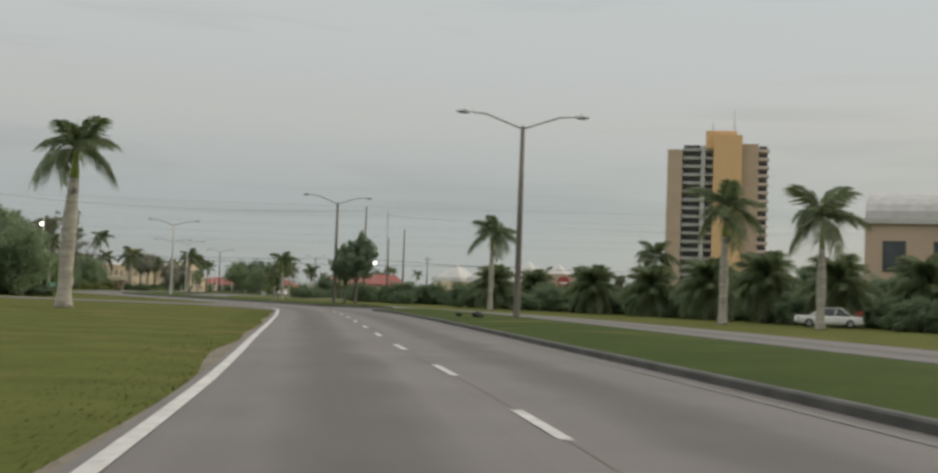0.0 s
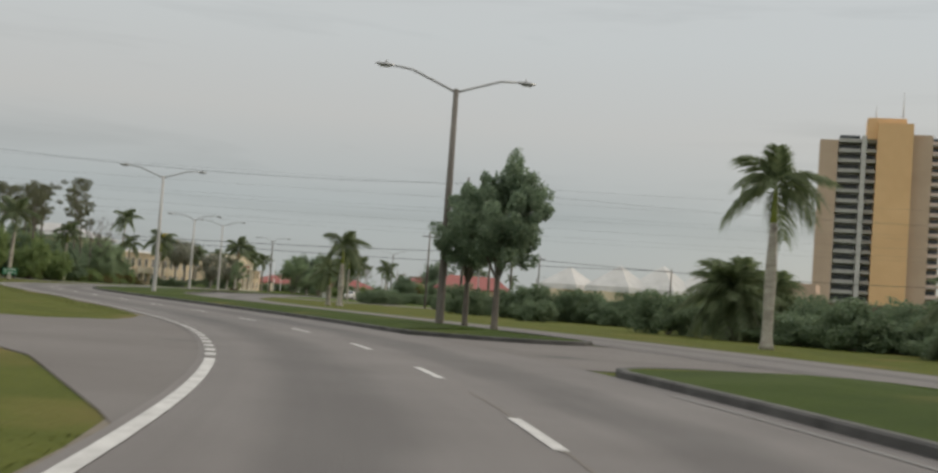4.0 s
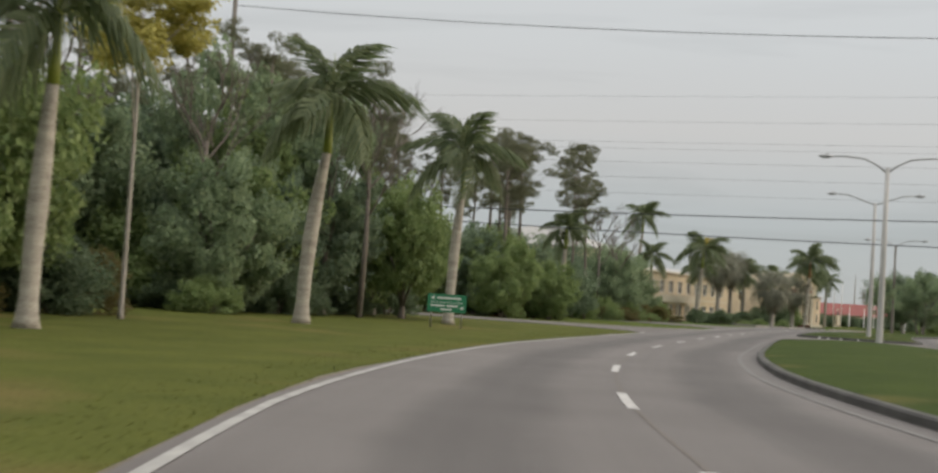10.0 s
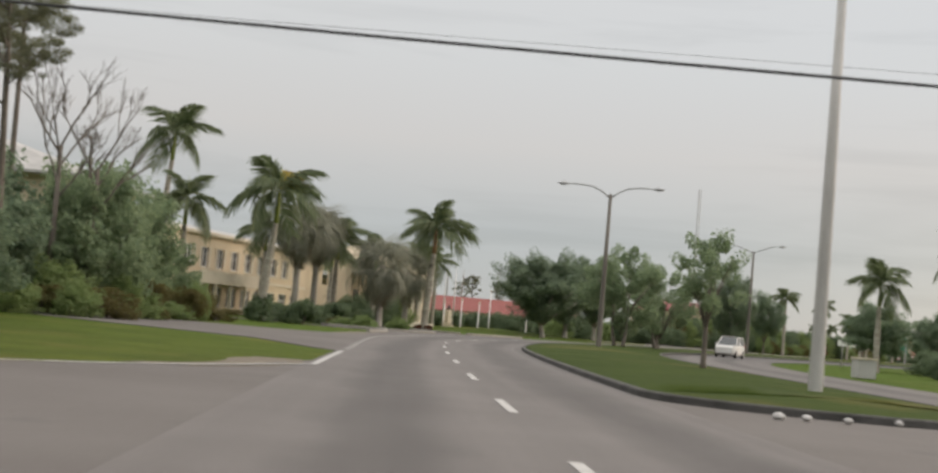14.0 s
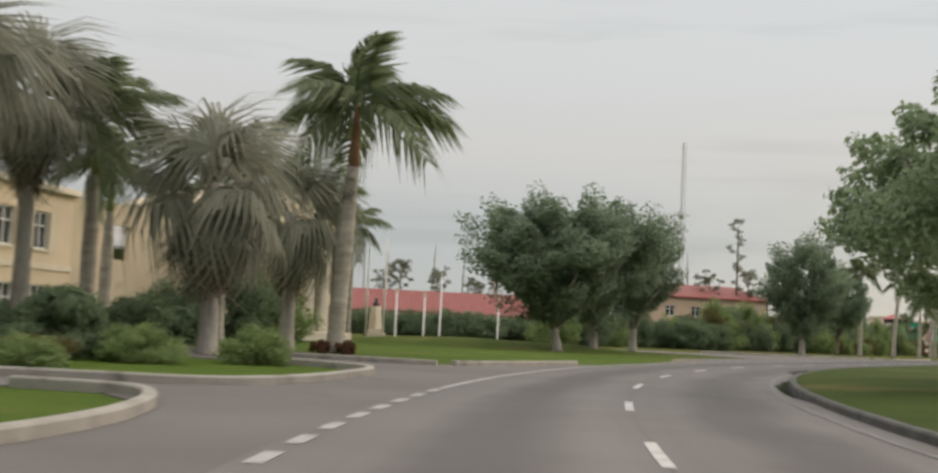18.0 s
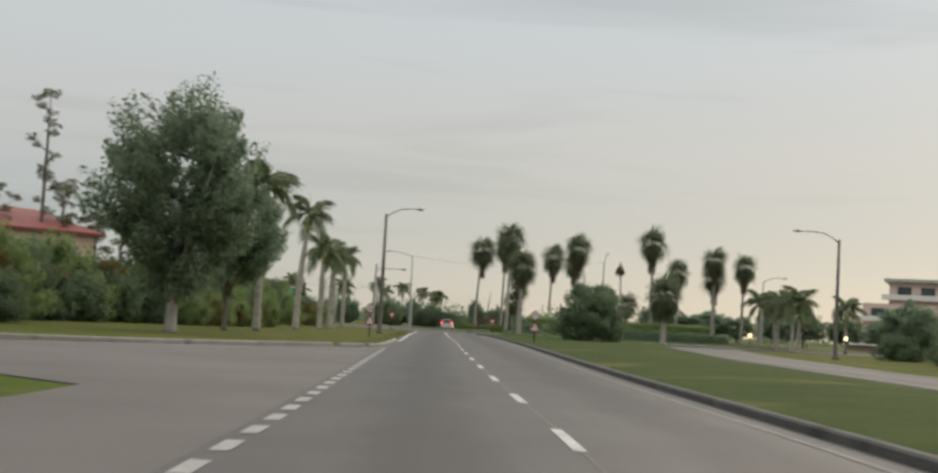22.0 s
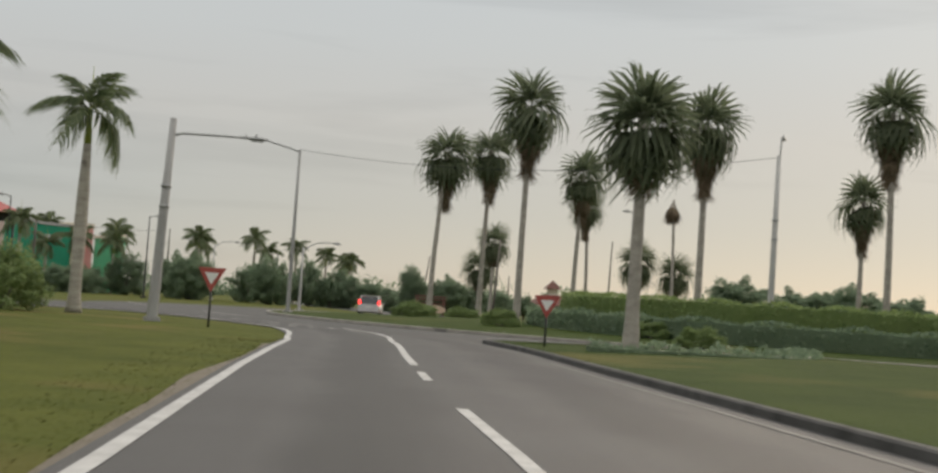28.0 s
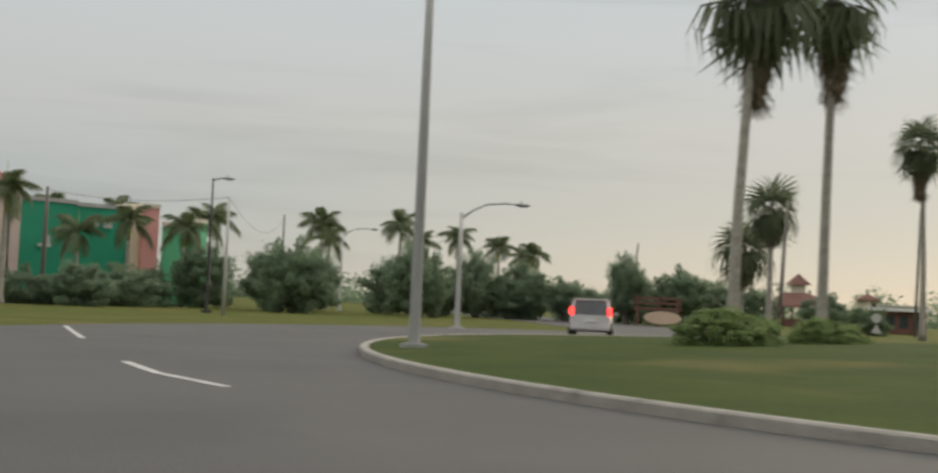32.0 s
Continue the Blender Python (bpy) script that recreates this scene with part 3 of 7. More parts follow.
def median(name, s0, s1, left, right, nose0=True, nose1=True, label="", z=0.14):
    n = max(6, int((s1 - s0) / 0.2))
    L = [beside(s0 + (s1 - s0) * i / n, left(s0 + (s1 - s0) * i / n)) for i in range(n + 1)]
    R = [beside(s0 + (s1 - s0) * i / n, right(s0 + (s1 - s0) * i / n)) for i in range(n + 1)]

    def cap(a, b, sgn, s):
        q, nn = on_line(s)
        d = Vector((-nn.y, nn.x)) * sgn
        m = (Vector(a) + Vector(b)) / 2
        r = (Vector(a) - Vector(b)).length / 2
        u = (Vector(a) - m) / r
        return [tuple(m + u * r * math.cos(t) + d * min(r, 3.0) * math.sin(t)) for t in (math.pi * k / 8 for k in range(1, 8))]
    pts = L + (cap(L[-1], R[-1], 1, s1) if nose1 else []) + R[::-1] + (cap(R[0], L[0], -1, s0) if nose0 else [])
    root = thing(name, label or "kerbed lawn between the carriageways", "median", kind="structure")
    bm = bmesh.new()
    w = 8
    rows = []
    for i in range(n + 1):
        rows.append([bm.verts.new((L[i][0] + (R[i][0] - L[i][0]) * k / w, L[i][1] + (R[i][1] - L[i][1]) * k / w, z + 0.16 * math.sin(math.pi * k / w) - 0.02)) for k in range(w + 1)])
    for r0, r1 in zip(rows, rows[1:]):
        for k in range(w):
            bm.faces.new((r0[k], r0[k + 1], r1[k + 1], r1[k]))
    for row, on, c in ((rows[-1], nose1, cap(L[-1], R[-1], 1, s1) if nose1 else []), (rows[0], nose0, cap(L[0], R[0], -1, s0) if nose0 else [])):
        if on:
            edge = [row[0]] + [bm.verts.new((p[0], p[1], z - 0.02)) for p in c] + [row[-1]]
            mid = row[len(row) // 2]
            for a, b in zip(edge, edge[1:]):
                bm.faces.new((mid, a, b))
            k = len(row) // 2
            for a, b in zip(row[0:k], row[1:k + 1]):
                if a is not mid and b is not mid:
                    bm.faces.new((mid, a, b))
            for a, b in zip(row[k:-1], row[k + 1:]):
                if a is not mid and b is not mid:
                    bm.faces.new((mid, a, b))
    bmesh.ops.recalc_face_normals(bm, faces=bm.faces)
    for f in bm.faces:
        if f.normal.z < 0:
            f.normal_flip()
    part("lawn", bm, M_LAWN, root, smooth=True)
    part("kerb", ribbon(bmesh.new(), pts + [pts[0]], 0.22, -0.05, z), M_KERB, root, "dark weathered concrete kerb")
    return root


shift = lambda f, d: (lambda s: f(s) + d)
median("median_1", -1, 5.35, shift(KERB, 0.15), shift(OPP_N, -0.15), nose0=False)
median("median_2", 6.55, 14.0, shift(KERB, 0.15), shift(OPP_N, -0.15))
median("median_3", 15.5, 31.35, shift(KERB, 0.15), shift(OPP_N, -0.15), nose1=True)
hub = thing("roundabout_island", "kerbed grass island of the roundabout", "island", kind="structure")
hv, hf = [], []
rad = [RING_IN - 0.1, 27.0, 22, 17, 12, 6, 0.01]
hz = [0.15, 0.22, 0.34, 0.5, 0.62, 0.7, 0.72]
for r, zz in zip(rad, hz):
    for k in range(72):
        a = 2 * math.pi * k / 72
        hv.append((HUB[0] + r * math.cos(a), HUB[1] + r * math.sin(a), zz))
for i in range(len(rad) - 1):
    for k in range(72):
        hf.append((i * 72 + k, i * 72 + (k + 1) % 72, (i + 1) * 72 + (k + 1) % 72, (i + 1) * 72 + k))
mesh_object("lawn", hv, hf, M_LAWN, hub, smooth=True)
part("kerb", ribbon(bmesh.new(), ring(*HUB, RING_IN, 0, 360, 96), 0.2, -0.05, 0.16), M_KERB_L, hub, "pale concrete kerb")

# pale kerbs of the left-hand lawns


def kerb(pts, mat=M_KERB_L, z=0.15, w=0.21, label="pale worn concrete kerb"):
    m = part("kerb", ribbon(bmesh.new(), curve_pts(pts, 6), w, -0.08, z), mat, None)
    return tagged(m, label, "kerb", kind="structure")


kerb([(-72.95, 304.6), (-72.6, 306.8), (-72.5, 309.0), (-72.8, 311.6), (-73.6, 313.4), (-75.4, 313.9)])
kerb([(-78, 316.4), (-75, 316.6), (-73.5, 316.6), (-72.5, 317.3), (-71.7, 319.2), (-71.1, 322.6), (-70.9, 325.3), (-71.7, 327.4), (-74.4, 329.4)])
kerb([(-78.0, 335.5), (-75.0, 334.6), (-72.4, 334.0), (-70.4, 333.4), (-69.5, 333.2)])
kerb([(-69.0, 333.7), (-67.2, 336.4), (-65.6, 339.4), (-64.7, 341.2)])
kerb([(-50, 397.2), (-44, 398.6), (-38, 402.2), (-34.4, 404.6)])
kerb([(-34.0, 404.7), (-33.4, 405.0), (-32.6, 405.6)])
kerb([(-32.2, 406.0), (-31.4, 406.7), (-30.8, 407.6)])
kerb([(-30.6, 408.0), (-29.2, 410.3), (-27.8, 412.9)])
kerb([(-27.6, 413.3), (-25.6, 416.9), (-23.4, 421.0)])
# shallow puddles against the median kerb
M_WET = material("standing_water", (0.05, 0.05, 0.05), (0.07, 0.07, 0.068), scale=0.8, rough=0.03, spec=0.9)
for k, (s0, s1, w) in enumerate(((19.6, 20.5, 0.45), (20.9, 22.05, 1.25), (22.1, 22.6, 0.5))):
    n = 40
    inner, outer = [], []
    for q in range(n + 1):
        sq = s0 + (s1 - s0) * q / n
        o = KERB(sq) + 0.04
        d = w * math.sin(math.pi * q / n) ** 0.7 * (0.75 + 0.5 * noise.noise((sq * 9.0, k * 3.1, 0.0)))
        inner.append(beside(sq, o))
        outer.append(beside(sq, o - max(0.02, d)))
    v = [(x, y, 0.010) for x, y in inner + outer]
    tagged(mesh_object("puddle", v, [(q, q + 1, n + 2 + q, n + 1 + q) for q in range(n)], M_WET), "shallow rain puddle along the median kerb", "puddle", "puddles", "structure")

# the hummocky lawn under the fig trees
mv, mf = [], []
for i in range(25):
    for j in range(25):
        fx, fy = i / 12 - 1, j / 12 - 1
        k = max(0.0, 1 - fx * fx - fy * fy)
        mv.append((-67 + 11.5 * fx, 378.5 + 8.0 * fy, -0.06 + 0.5 * k * (1 + 0.5 * noise.noise((fx * 2.2, fy * 2.2, 1.0)))))
for i in range(24):
    for j in range(24):
        v = i * 25 + j
        mf.append((v, v + 25, v + 26, v + 1))
tagged(mesh_object("lawn_mound", mv, mf, M_GRASS, smooth=True), "low grassy rise under the fig trees", "lawn", kind="structure")

# worn earth between the edge line and the grass
for s0, s1 in ((6.5, 13.5), (-1, 4.7), (25.6, 30.3)):
    bm = bmesh.new()
    n = int((s1 - s0) / 0.15)
    rng = random.Random(int(s0 * 7) + 3)
    rows = []
    for i in range(n + 1):
        s = s0 + (s1 - s0) * i / n
        w = 0.04 + 0.42 * max(0.0, noise.noise((s * 1.7, s0, 0)) + 0.15) + 0.07 * rng.random() + 0.38 * math.exp(-((s - 8.85) / 0.2) ** 2)
        a, b = beside(s, EDGE(s) - w), beside(s, EDGE(s) + 0.03)
        rows.append((bm.verts.new((*a, -0.026)), bm.verts.new((*b, -0.006))))
    for r0, r1 in zip(rows, rows[1:]):
        bm.faces.new((r0[0], r0[1], r1[1], r1[0]))
    tagged(part("worn_verge", bm, M_DIRT, None), "worn sandy earth along the road's edge", "verge", kind="structure")

for pts in ([(-60.2, 352.6), (-59.0, 354.4), (-58.3, 356.3), (-57.7, 358.3), (-57.4, 360.6), (-57.1, 363.0), (-56.5, 365.6), (-55.4, 368.6)], [(-68.6, 249.2), (-67.7, 252.0), (-67.9, 256.0)], [(-72.8, 293.0), (-72.7, 297.0), (-72.8, 301.0), (-72.9, 304.0)]):
    ribbon_pts = curve_pts(pts, 6)
    bm = bmesh.new()
    rows = []
    for i, p in enumerate(ribbon_pts):
        w = 0.35 + 0.35 * noise.noise((p.x * 0.6, p.y * 0.6, 3.0))
        rows.append((bm.verts.new((p.x - 0.3 - w, p.y, -0.024)), bm.verts.new((p.x + 0.45 + 0.5 * w, p.y, -0.004))))
    for r0, r1 in zip(rows, rows[1:]):
        bm.faces.new((r0[0], r0[1], r1[1], r1[0]))
    tagged(part("worn_verge", bm, M_DIRT, None), "pale sand spread along the lawn's edge", "verge", kind="structure")

# ---- road paint ----


def paint(pts, width, mat=M_PAINT, z=0.008, name="road_line", label="white painted road line", group=""):
    pts = [Vector((p[0], p[1], 0)) for p in pts]
    v, f = [], []
    for i, p in enumerate(pts):
        d = (pts[min(i + 1, len(pts) - 1)] - pts[max(i - 1, 0)]).normalized()
        n = Vector((d.y, -d.x, 0)) * width / 2
        v += [(p.x - n.x, p.y - n.y, z), (p.x + n.x, p.y + n.y, z)]
    for i in range(len(pts) - 1):
        f.append((2 * i, 2 * i + 1, 2 * i + 3, 2 * i + 2))
    return tagged(mesh_object(name, v, f, mat), label, "road marking", group, kind="structure")


def along(s0, s1, off, step=0.1):
    n = max(2, int((s1 - s0) / step))
    return [beside(s0 + (s1 - s0) * i / n, off(s0 + (s1 - s0) * i / n) if callable(off) else off) for i in range(n + 1)]


paint(along(-1, 5.25, LINE_L), 0.17)
paint(along(6.25, 13.6, LINE_L) + [(-62.9, 223.6), (-63.2, 225.4), (-63.6, 226.8), (-64.6, 228.2), (-66.4, 230.0), (-68.6, 231.6)], 0.125, M_EDGE)
paint(curve_pts([(-76.0, 242.1), (-72.3, 243.8), (-69.8, 246.5), (-68.2, 249.5), (-67.35, 252.3)], 5)[:-1] + along(15.6, 16.2, LINE_L), 0.15)
paint(along(19.45, 21.6, LINE_L), 0.14, M_EDGE)
paint(along(26.4, 30.6, LINE_L) + curve_pts([(6.6, 476.0), (8.3, 479.3), (9.7, 482.4), (10.6, 485.4), (11.05, 489.2), (11.0, 493.0), (10.2, 496.4), (8.0, 499.0), (3.0, 500.6)], 6), 0.16)
for s0, s1 in ((-1, 5.1), (6.9, 13.7), (16, 30.2)):
    paint(along(s0, s1, shift(KERB, -0.42)), 0.12, M_FAINT, name="edge_line", label="faint white line by the median kerb")
for s0, s1, gap, worn in ((5.3, 6.2, 0.095, M_PAINT), (16.35, 19.4, 0.108, M_EDGE), (21.75, 25.25, 0.105, M_EDGE)):
    s = s0
    while s < s1:
        paint(along(s, s + gap * 0.55, LINE_L, 0.05), 0.18, worn, name="give_way_dash", label="short white dash across a side road's mouth", group="dashes across side roads")
        s += gap
arc, last, s = 0.0, None, 0.0
CENTRE = table([(-1, 2.1), (0.7, 2.1), (1.7, 1.98), (3.5, 1.98), (5.8, 2.25), (7.7, 2.2), (9.5, 2.1), (10.7, 1.98), (11.5, 1.82), (12.9, 1.82), (14, 2.0), (16, 1.95), (17.7, 1.7), (18.9, 2.0), (19.8, 1.95), (22, 1.9), (24.7, 1.78), (27, 1.65), (28.7, 1.5), (29.4, 1.3), (31, 1.25)])
DASHES = table([(0, 3.7), (1, 12.4), (3, 29.8), (11, 99.2), (19, 168.9), (27, 239.0), (34, 301.4), (42, 371.3), (58, 488.6), (60, 502.0)])
dash_at = [DASHES(k) for k in range(60)]
while s < 30.6 and dash_at:
    q, _ = on_line(s)
    arc += (q - last).length if last else 0.0
    last = q
    if arc >= dash_at[0] - 1.4:
        if s > 28.2:
            dash_at.pop(0)
            continue
        paint(along(s, s + 2.8 / 17.2, CENTRE, 0.05), 0.14, name="lane_dash", label="white dash of the lane line", group="lane dashes")
        dash_at.pop(0)
    s += 0.01
M_SEAM = material("bitumen_seam", (0.105, 0.09, 0.078), (0.14, 0.122, 0.105), scale=2.0, rough=0.8)
for s0, s1 in ((-1, 5.0), (6.6, 13.8), (16.5, 28.0)):
    paint(along(s0, s1, shift(CENTRE, 0.02)), 0.04, M_SEAM, 0.004, "road_seam", "thin brown joint between the lanes")
paint(along(28.4, 29.02, CENTRE), 0.15, name="lane_line", label="long white lane mark before the roundabout")
paint(along(29.4, 29.58, CENTRE), 0.15, name="lane_line", label="short white lane mark before the roundabout")
paint(along(29.76, 31.0, CENTRE, 0.05) + [(12.45, 480.2), (13.95, 483.6), (14.7, 486.4), (15.22, 488.5)], 0.17, name="lane_line", label="solid white lane line before the roundabout")
for k in range(4):
    x, y = 12.34 + 0.62 * k, 488.9 - 0.43 * k
    d, n = Vector((0.79, -0.61)), Vector((0.52, 0.85))
    tri = [Vector((x, y)) - d * 0.22, Vector((x, y)) + d * 0.22, Vector((x, y)) - n * 0.75]
    tagged(mesh_object("give_way_triangle", [(p.x, p.y, 0.010) for p in tri], [(0, 1, 2)] if (tri[1] - tri[0]).cross(tri[2] - tri[0]) > 0 else [(0, 2, 1)], M_PAINT),
           "white give-way triangle painted on the road", "road marking", "give-way triangles", "structure")
for k in range(-1, 3):
    x, y = 13.3 + 0.6 * k, 493.9 - 1.65 * k
    paint([(x - 0.3, y + 0.7), (x + 0.15, y - 0.35)], 0.2, z=0.012, name="give_way_dash", label="white dash of the give-way line")
paint([(16.7, 506.6), (16.6, 504), (16.9, 501.5)], 0.16, z=0.012, name="ring_dash", label="white dash on the roundabout")
paint([(18.6, 524), (18.0, 519), (17.6, 515.5)], 0.14, z=0.012, name="ring_dash", label="white dash on the roundabout")

# ---- grass tufts along the edges of the road ----


def tufts(name, s0, s1, off, width, count, seed, z, parent_label, mat=M_GRASS):
    rs = np.random.RandomState(seed)
    q = []
    ss = rs.uniform(s0, s1, count)
    dd = width * rs.uniform(0, 1, count) ** 1.8
    hh = rs.uniform(0.008, 0.026, count)
    for sv, d, h in zip(ss, dd, hh):
        x, y = beside(sv, off(sv, d))
        a, t = rs.uniform(0, 6.28), rs.uniform(-0.05, 0.05, 2)
        w = 0.012
        q += [(x - w * math.cos(a), y - w * math.sin(a), z), (x + w * math.cos(a), y + w * math.sin(a), z), (x + t[0], y + t[1], z + h)]
    tagged(mesh_object(name, q, [(k, k + 1, k + 2) for k in range(0, 3 * count, 3)], mat), parent_label, "grass", kind="stuff")


tufts("verge_grass", -0.5, 4.6, lambda s, d: EDGE(s) - 0.02 - d, 1.6, 6000, 1, -0.03, "short grass along the road's left edge")
tufts("verge_grass", 6.7, 13.6, lambda s, d: EDGE(s) - 0.02 - d, 1.6, 7000, 2, -0.03, "short grass along the road's left edge")
tufts("verge_grass", 25.5, 30.6, lambda s, d: EDGE(s) - 0.02 - d, 1.6, 6000, 3, -0.03, "short grass along the road's left edge")
for k, (s0, s1) in enumerate(((0, 5.3), (6.6, 13.9), (15.6, 31.2))):
    tufts("median_grass", s0, s1, lambda s, d: KERB(s) + 0.22 + d, 1.2, int(1500 * (s1 - s0)), 10 + k, 0.12, "grass growing over the median kerb", M_LAWN)

# ---- plants: shared leaf meshes ----


def frond_mesh(name, seed, droop, rise, mat, n=42, leaf=0.40, hang=0.5):
    """A feather frond one unit long from the origin along +x."""
    rng = random.Random(seed)
    v, f = [], []

    def mid(t):
        return Vector((t * (1 - 0.22 * droop * t), 0, rise * t - droop * t * t))
    for i in range(10):
        a, b = mid(i / 10), mid((i + 1) / 10)
        w0, w1 = 0.014 * (1 - i / 11), 0.014 * (1 - (i + 1) / 11)
        k = len(v)
        v += [(a.x, -w0, a.z), (a.x, w0, a.z), (b.x, w1, b.z), (b.x, -w1, b.z), (a.x, 0, a.z - w0 * 2), (b.x, 0, b.z - w1 * 2)]
        f += [(k, k + 1, k + 2, k + 3), (k + 1, k + 4, k + 5, k + 2), (k + 4, k, k + 3, k + 5)]
    for i in range(n):
        t = 0.12 + 0.88 * (i + 0.5) / n
        p = mid(t)
        d = (mid(min(1.0, t + 0.02)) - mid(t - 0.02)).normalized()
        ln = leaf * (0.55 + 0.45 * math.sin(math.pi * min(1, t * 0.9 + 0.1))) * (0.85 + 0.3 * rng.random()) * (1.0 if t < 0.8 else 1.25 - 0.35 * t)
        for side in (-1, 1):
            out = (Vector((0, side, 0)) * (0.8 + 0.2 * rng.random()) + d * (0.55 + 0.3 * t) + Vector((0, 0, rng.uniform(-0.25, 0.45) - hang * 0.3))).normalized()
            m = p + out * ln * 0.5
            e = p + out * ln + Vector((0, 0, -hang * ln * (0.5 + 0.5 * rng.random())))
            w = d * (0.018 + 0.010 * rng.random())
            k = len(v)
            v += [tuple(p - w * 0.5), tuple(p + w * 0.5), tuple(m + w), tuple(e), tuple(m - w)]
            f += [(k, k + 1, k + 2, k + 4), (k + 4, k + 2, k + 3)]
    me = bpy.data.meshes.new(name)
    me.from_pydata(v, [], f)
    me.materials.append(mat)
    return me


def fan_mesh(name, seed, mat, segs=22, spread=88, droop=0.5, stalk=0.7, fold=0.45):
    """A fan leaf: stalk along +x, a folded blade of split segments one unit long with hanging tips."""
    rng = random.Random(seed)
    v, f = [], []
    s = stalk
    v += [(0, -0.02, 0), (0, 0.02, 0), (s, 0.012, 0.05), (s, -0.012, 0.05), (0, 0, -0.03), (s, 0, 0.03)]
    f += [(0, 1, 2, 3), (1, 4, 5, 2), (4, 0, 3, 5)]
    for i in range(segs):
        a = radians(-spread + 2 * spread * (i + 0.5) / segs)
        ln = (0.62 + 0.38 * math.cos(a * 0.8)) * (0.9 + 0.2 * rng.random())
        d = Vector((math.cos(a), math.sin(a) * 0.9, -fold * abs(math.sin(a)) * 0.8)).normalized()
        n = Vector((-math.sin(a), math.cos(a), 0))
        w = 0.5 * radians(spread) / segs
        k = len(v)
        base = Vector((s, 0, 0.04))
        m = base + d * ln * 0.6 + Vector((0, 0, 0.04))
        hang = droop * (0.5 + 0.6 * rng.random())
        e = base + d * ln * 0.95 + Vector((0, 0, -0.28 * hang))
        tip = base + d * ln * 1.02 + Vector((0, 0, -0.75 * hang))
        v += [tuple(base), tuple(m - n * w), tuple(m + n * w), tuple(e + n * w * 0.45), tuple(e - n * w * 0.45), tuple(tip)]
        f += [(k, k + 1, k + 2), (k + 1, k + 4, k + 3, k + 2), (k + 4, k + 5, k + 3)]
    me = bpy.data.meshes.new(name)
    me.from_pydata(v, [], f)
    me.materials.append(mat)
    return me


def leaf_cloud(name, seed, mat, clumps=26, per=150, size=0.13, flat=1.0, low=-0.7, spiky=0.0, clump=0.34, shell=0.55, plume=0.0, vase=0.0):
    """A crown one unit in radius: leaves gathered in clumps, with gaps between."""
    rs = np.random.RandomState(seed)
    cen = []
    while len(cen) < clumps:
        p = rs.uniform(-1, 1, 3)
        r = np.linalg.norm(p)
        if shell < r < 0.92 and p[2] > low:
            cen.append(p * (1 + 0.16 * rs.uniform(-1, 1)))
    cen = np.array(cen)
    if vase:
        cen[:, :2] *= (1 - vase + vase * np.clip((cen[:, 2] + 0.9) / 1.3, 0, 1.1))[:, None]
    rad = clump * rs.uniform(0.6, 1.3, clumps)
    n = clumps * per
    idx = np.repeat(np.arange(clumps), per)
    d = rs.normal(size=(n, 3))
    d /= np.linalg.norm(d, axis=1)[:, None]
    pos = cen[idx] + d * (rad[idx] * rs.uniform(0.35, 1.0, n) ** 0.6)[:, None] * np.array([1, 1, 0.75])
    if plume:
        ax = cen * np.array([1, 1, 0.35]) + np.array([0, 0, 0.5])
        ax /= np.linalg.norm(ax, axis=1)[:, None]
        k = (d * ax[idx]).sum(axis=1)
        pos += ax[idx] * (np.maximum(k, -0.3) * rad[idx] * plume * rs.uniform(0.4, 1.3, n))[:, None]
    out = d * 0.6 + 0.4 * pos + rs.normal(scale=0.75, size=(n, 3))
    out /= np.linalg.norm(out, axis=1)[:, None]
    a = np.cross(out, rs.normal(size=(n, 3)))
    a /= np.linalg.norm(a, axis=1)[:, None]
    b = np.cross(out, a)
    s = size * rs.uniform(0.5, 1.2, n)[:, None]
    asp = 0.5 - 0.38 * spiky
    pos[:, 2] *= flat
    q = np.stack([pos - a * s, pos - b * s * asp + out * s * 0.15, pos + a * s, pos + b * s * asp + out * s * 0.15], axis=1).reshape(-1, 3)
    f = np.arange(4 * n).reshape(-1, 4)
    me = bpy.data.meshes.new(name)
    me.from_pydata(q.tolist(), [], f.tolist())
    me.materials.append(mat)
    return me


FR_UP = [frond_mesh("frond_up", 11 + k, 0.62, 0.40, M_FROND, hang=0.7) for k in range(2)]
FR_MID = [frond_mesh("frond_mid", 21 + k, 0.80, 0.34, M_FROND, hang=0.9) for k in range(3)]
FR_LOW = [frond_mesh("frond_low", 31 + k, 0.95, 0.22, M_FROND, hang=1.0) for k in range(3)]
FR_YEL = [frond_mesh("frond_yellow", 41 + k, 0.75, 0.25, M_FROND_Y, hang=0.9) for k in range(2)]
FAN = [fan_mesh("fan", 51 + k, M_FROND_F, segs=13, droop=0.5, stalk=0.36) for k in range(3)]
FAN_LOW = [fan_mesh("fan_low", 61 + k, M_FROND_F, segs=12, droop=1.55, stalk=0.42, spread=85) for k in range(2)]
FAN_DRY = [fan_mesh("fan_dry", 71 + k, M_DRY, droop=0.9, spread=40, segs=12, stalk=0.5) for k in range(2)]
FAN_G = [fan_mesh("fan_silver", 81 + k, M_FROND_G, segs=30, spread=120, droop=1.5, fold=0.55) for k in range(3)]
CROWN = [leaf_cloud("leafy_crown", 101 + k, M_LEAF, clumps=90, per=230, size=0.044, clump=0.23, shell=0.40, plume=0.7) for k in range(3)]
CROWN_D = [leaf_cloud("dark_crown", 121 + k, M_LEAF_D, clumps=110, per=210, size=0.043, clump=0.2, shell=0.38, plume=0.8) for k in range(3)]
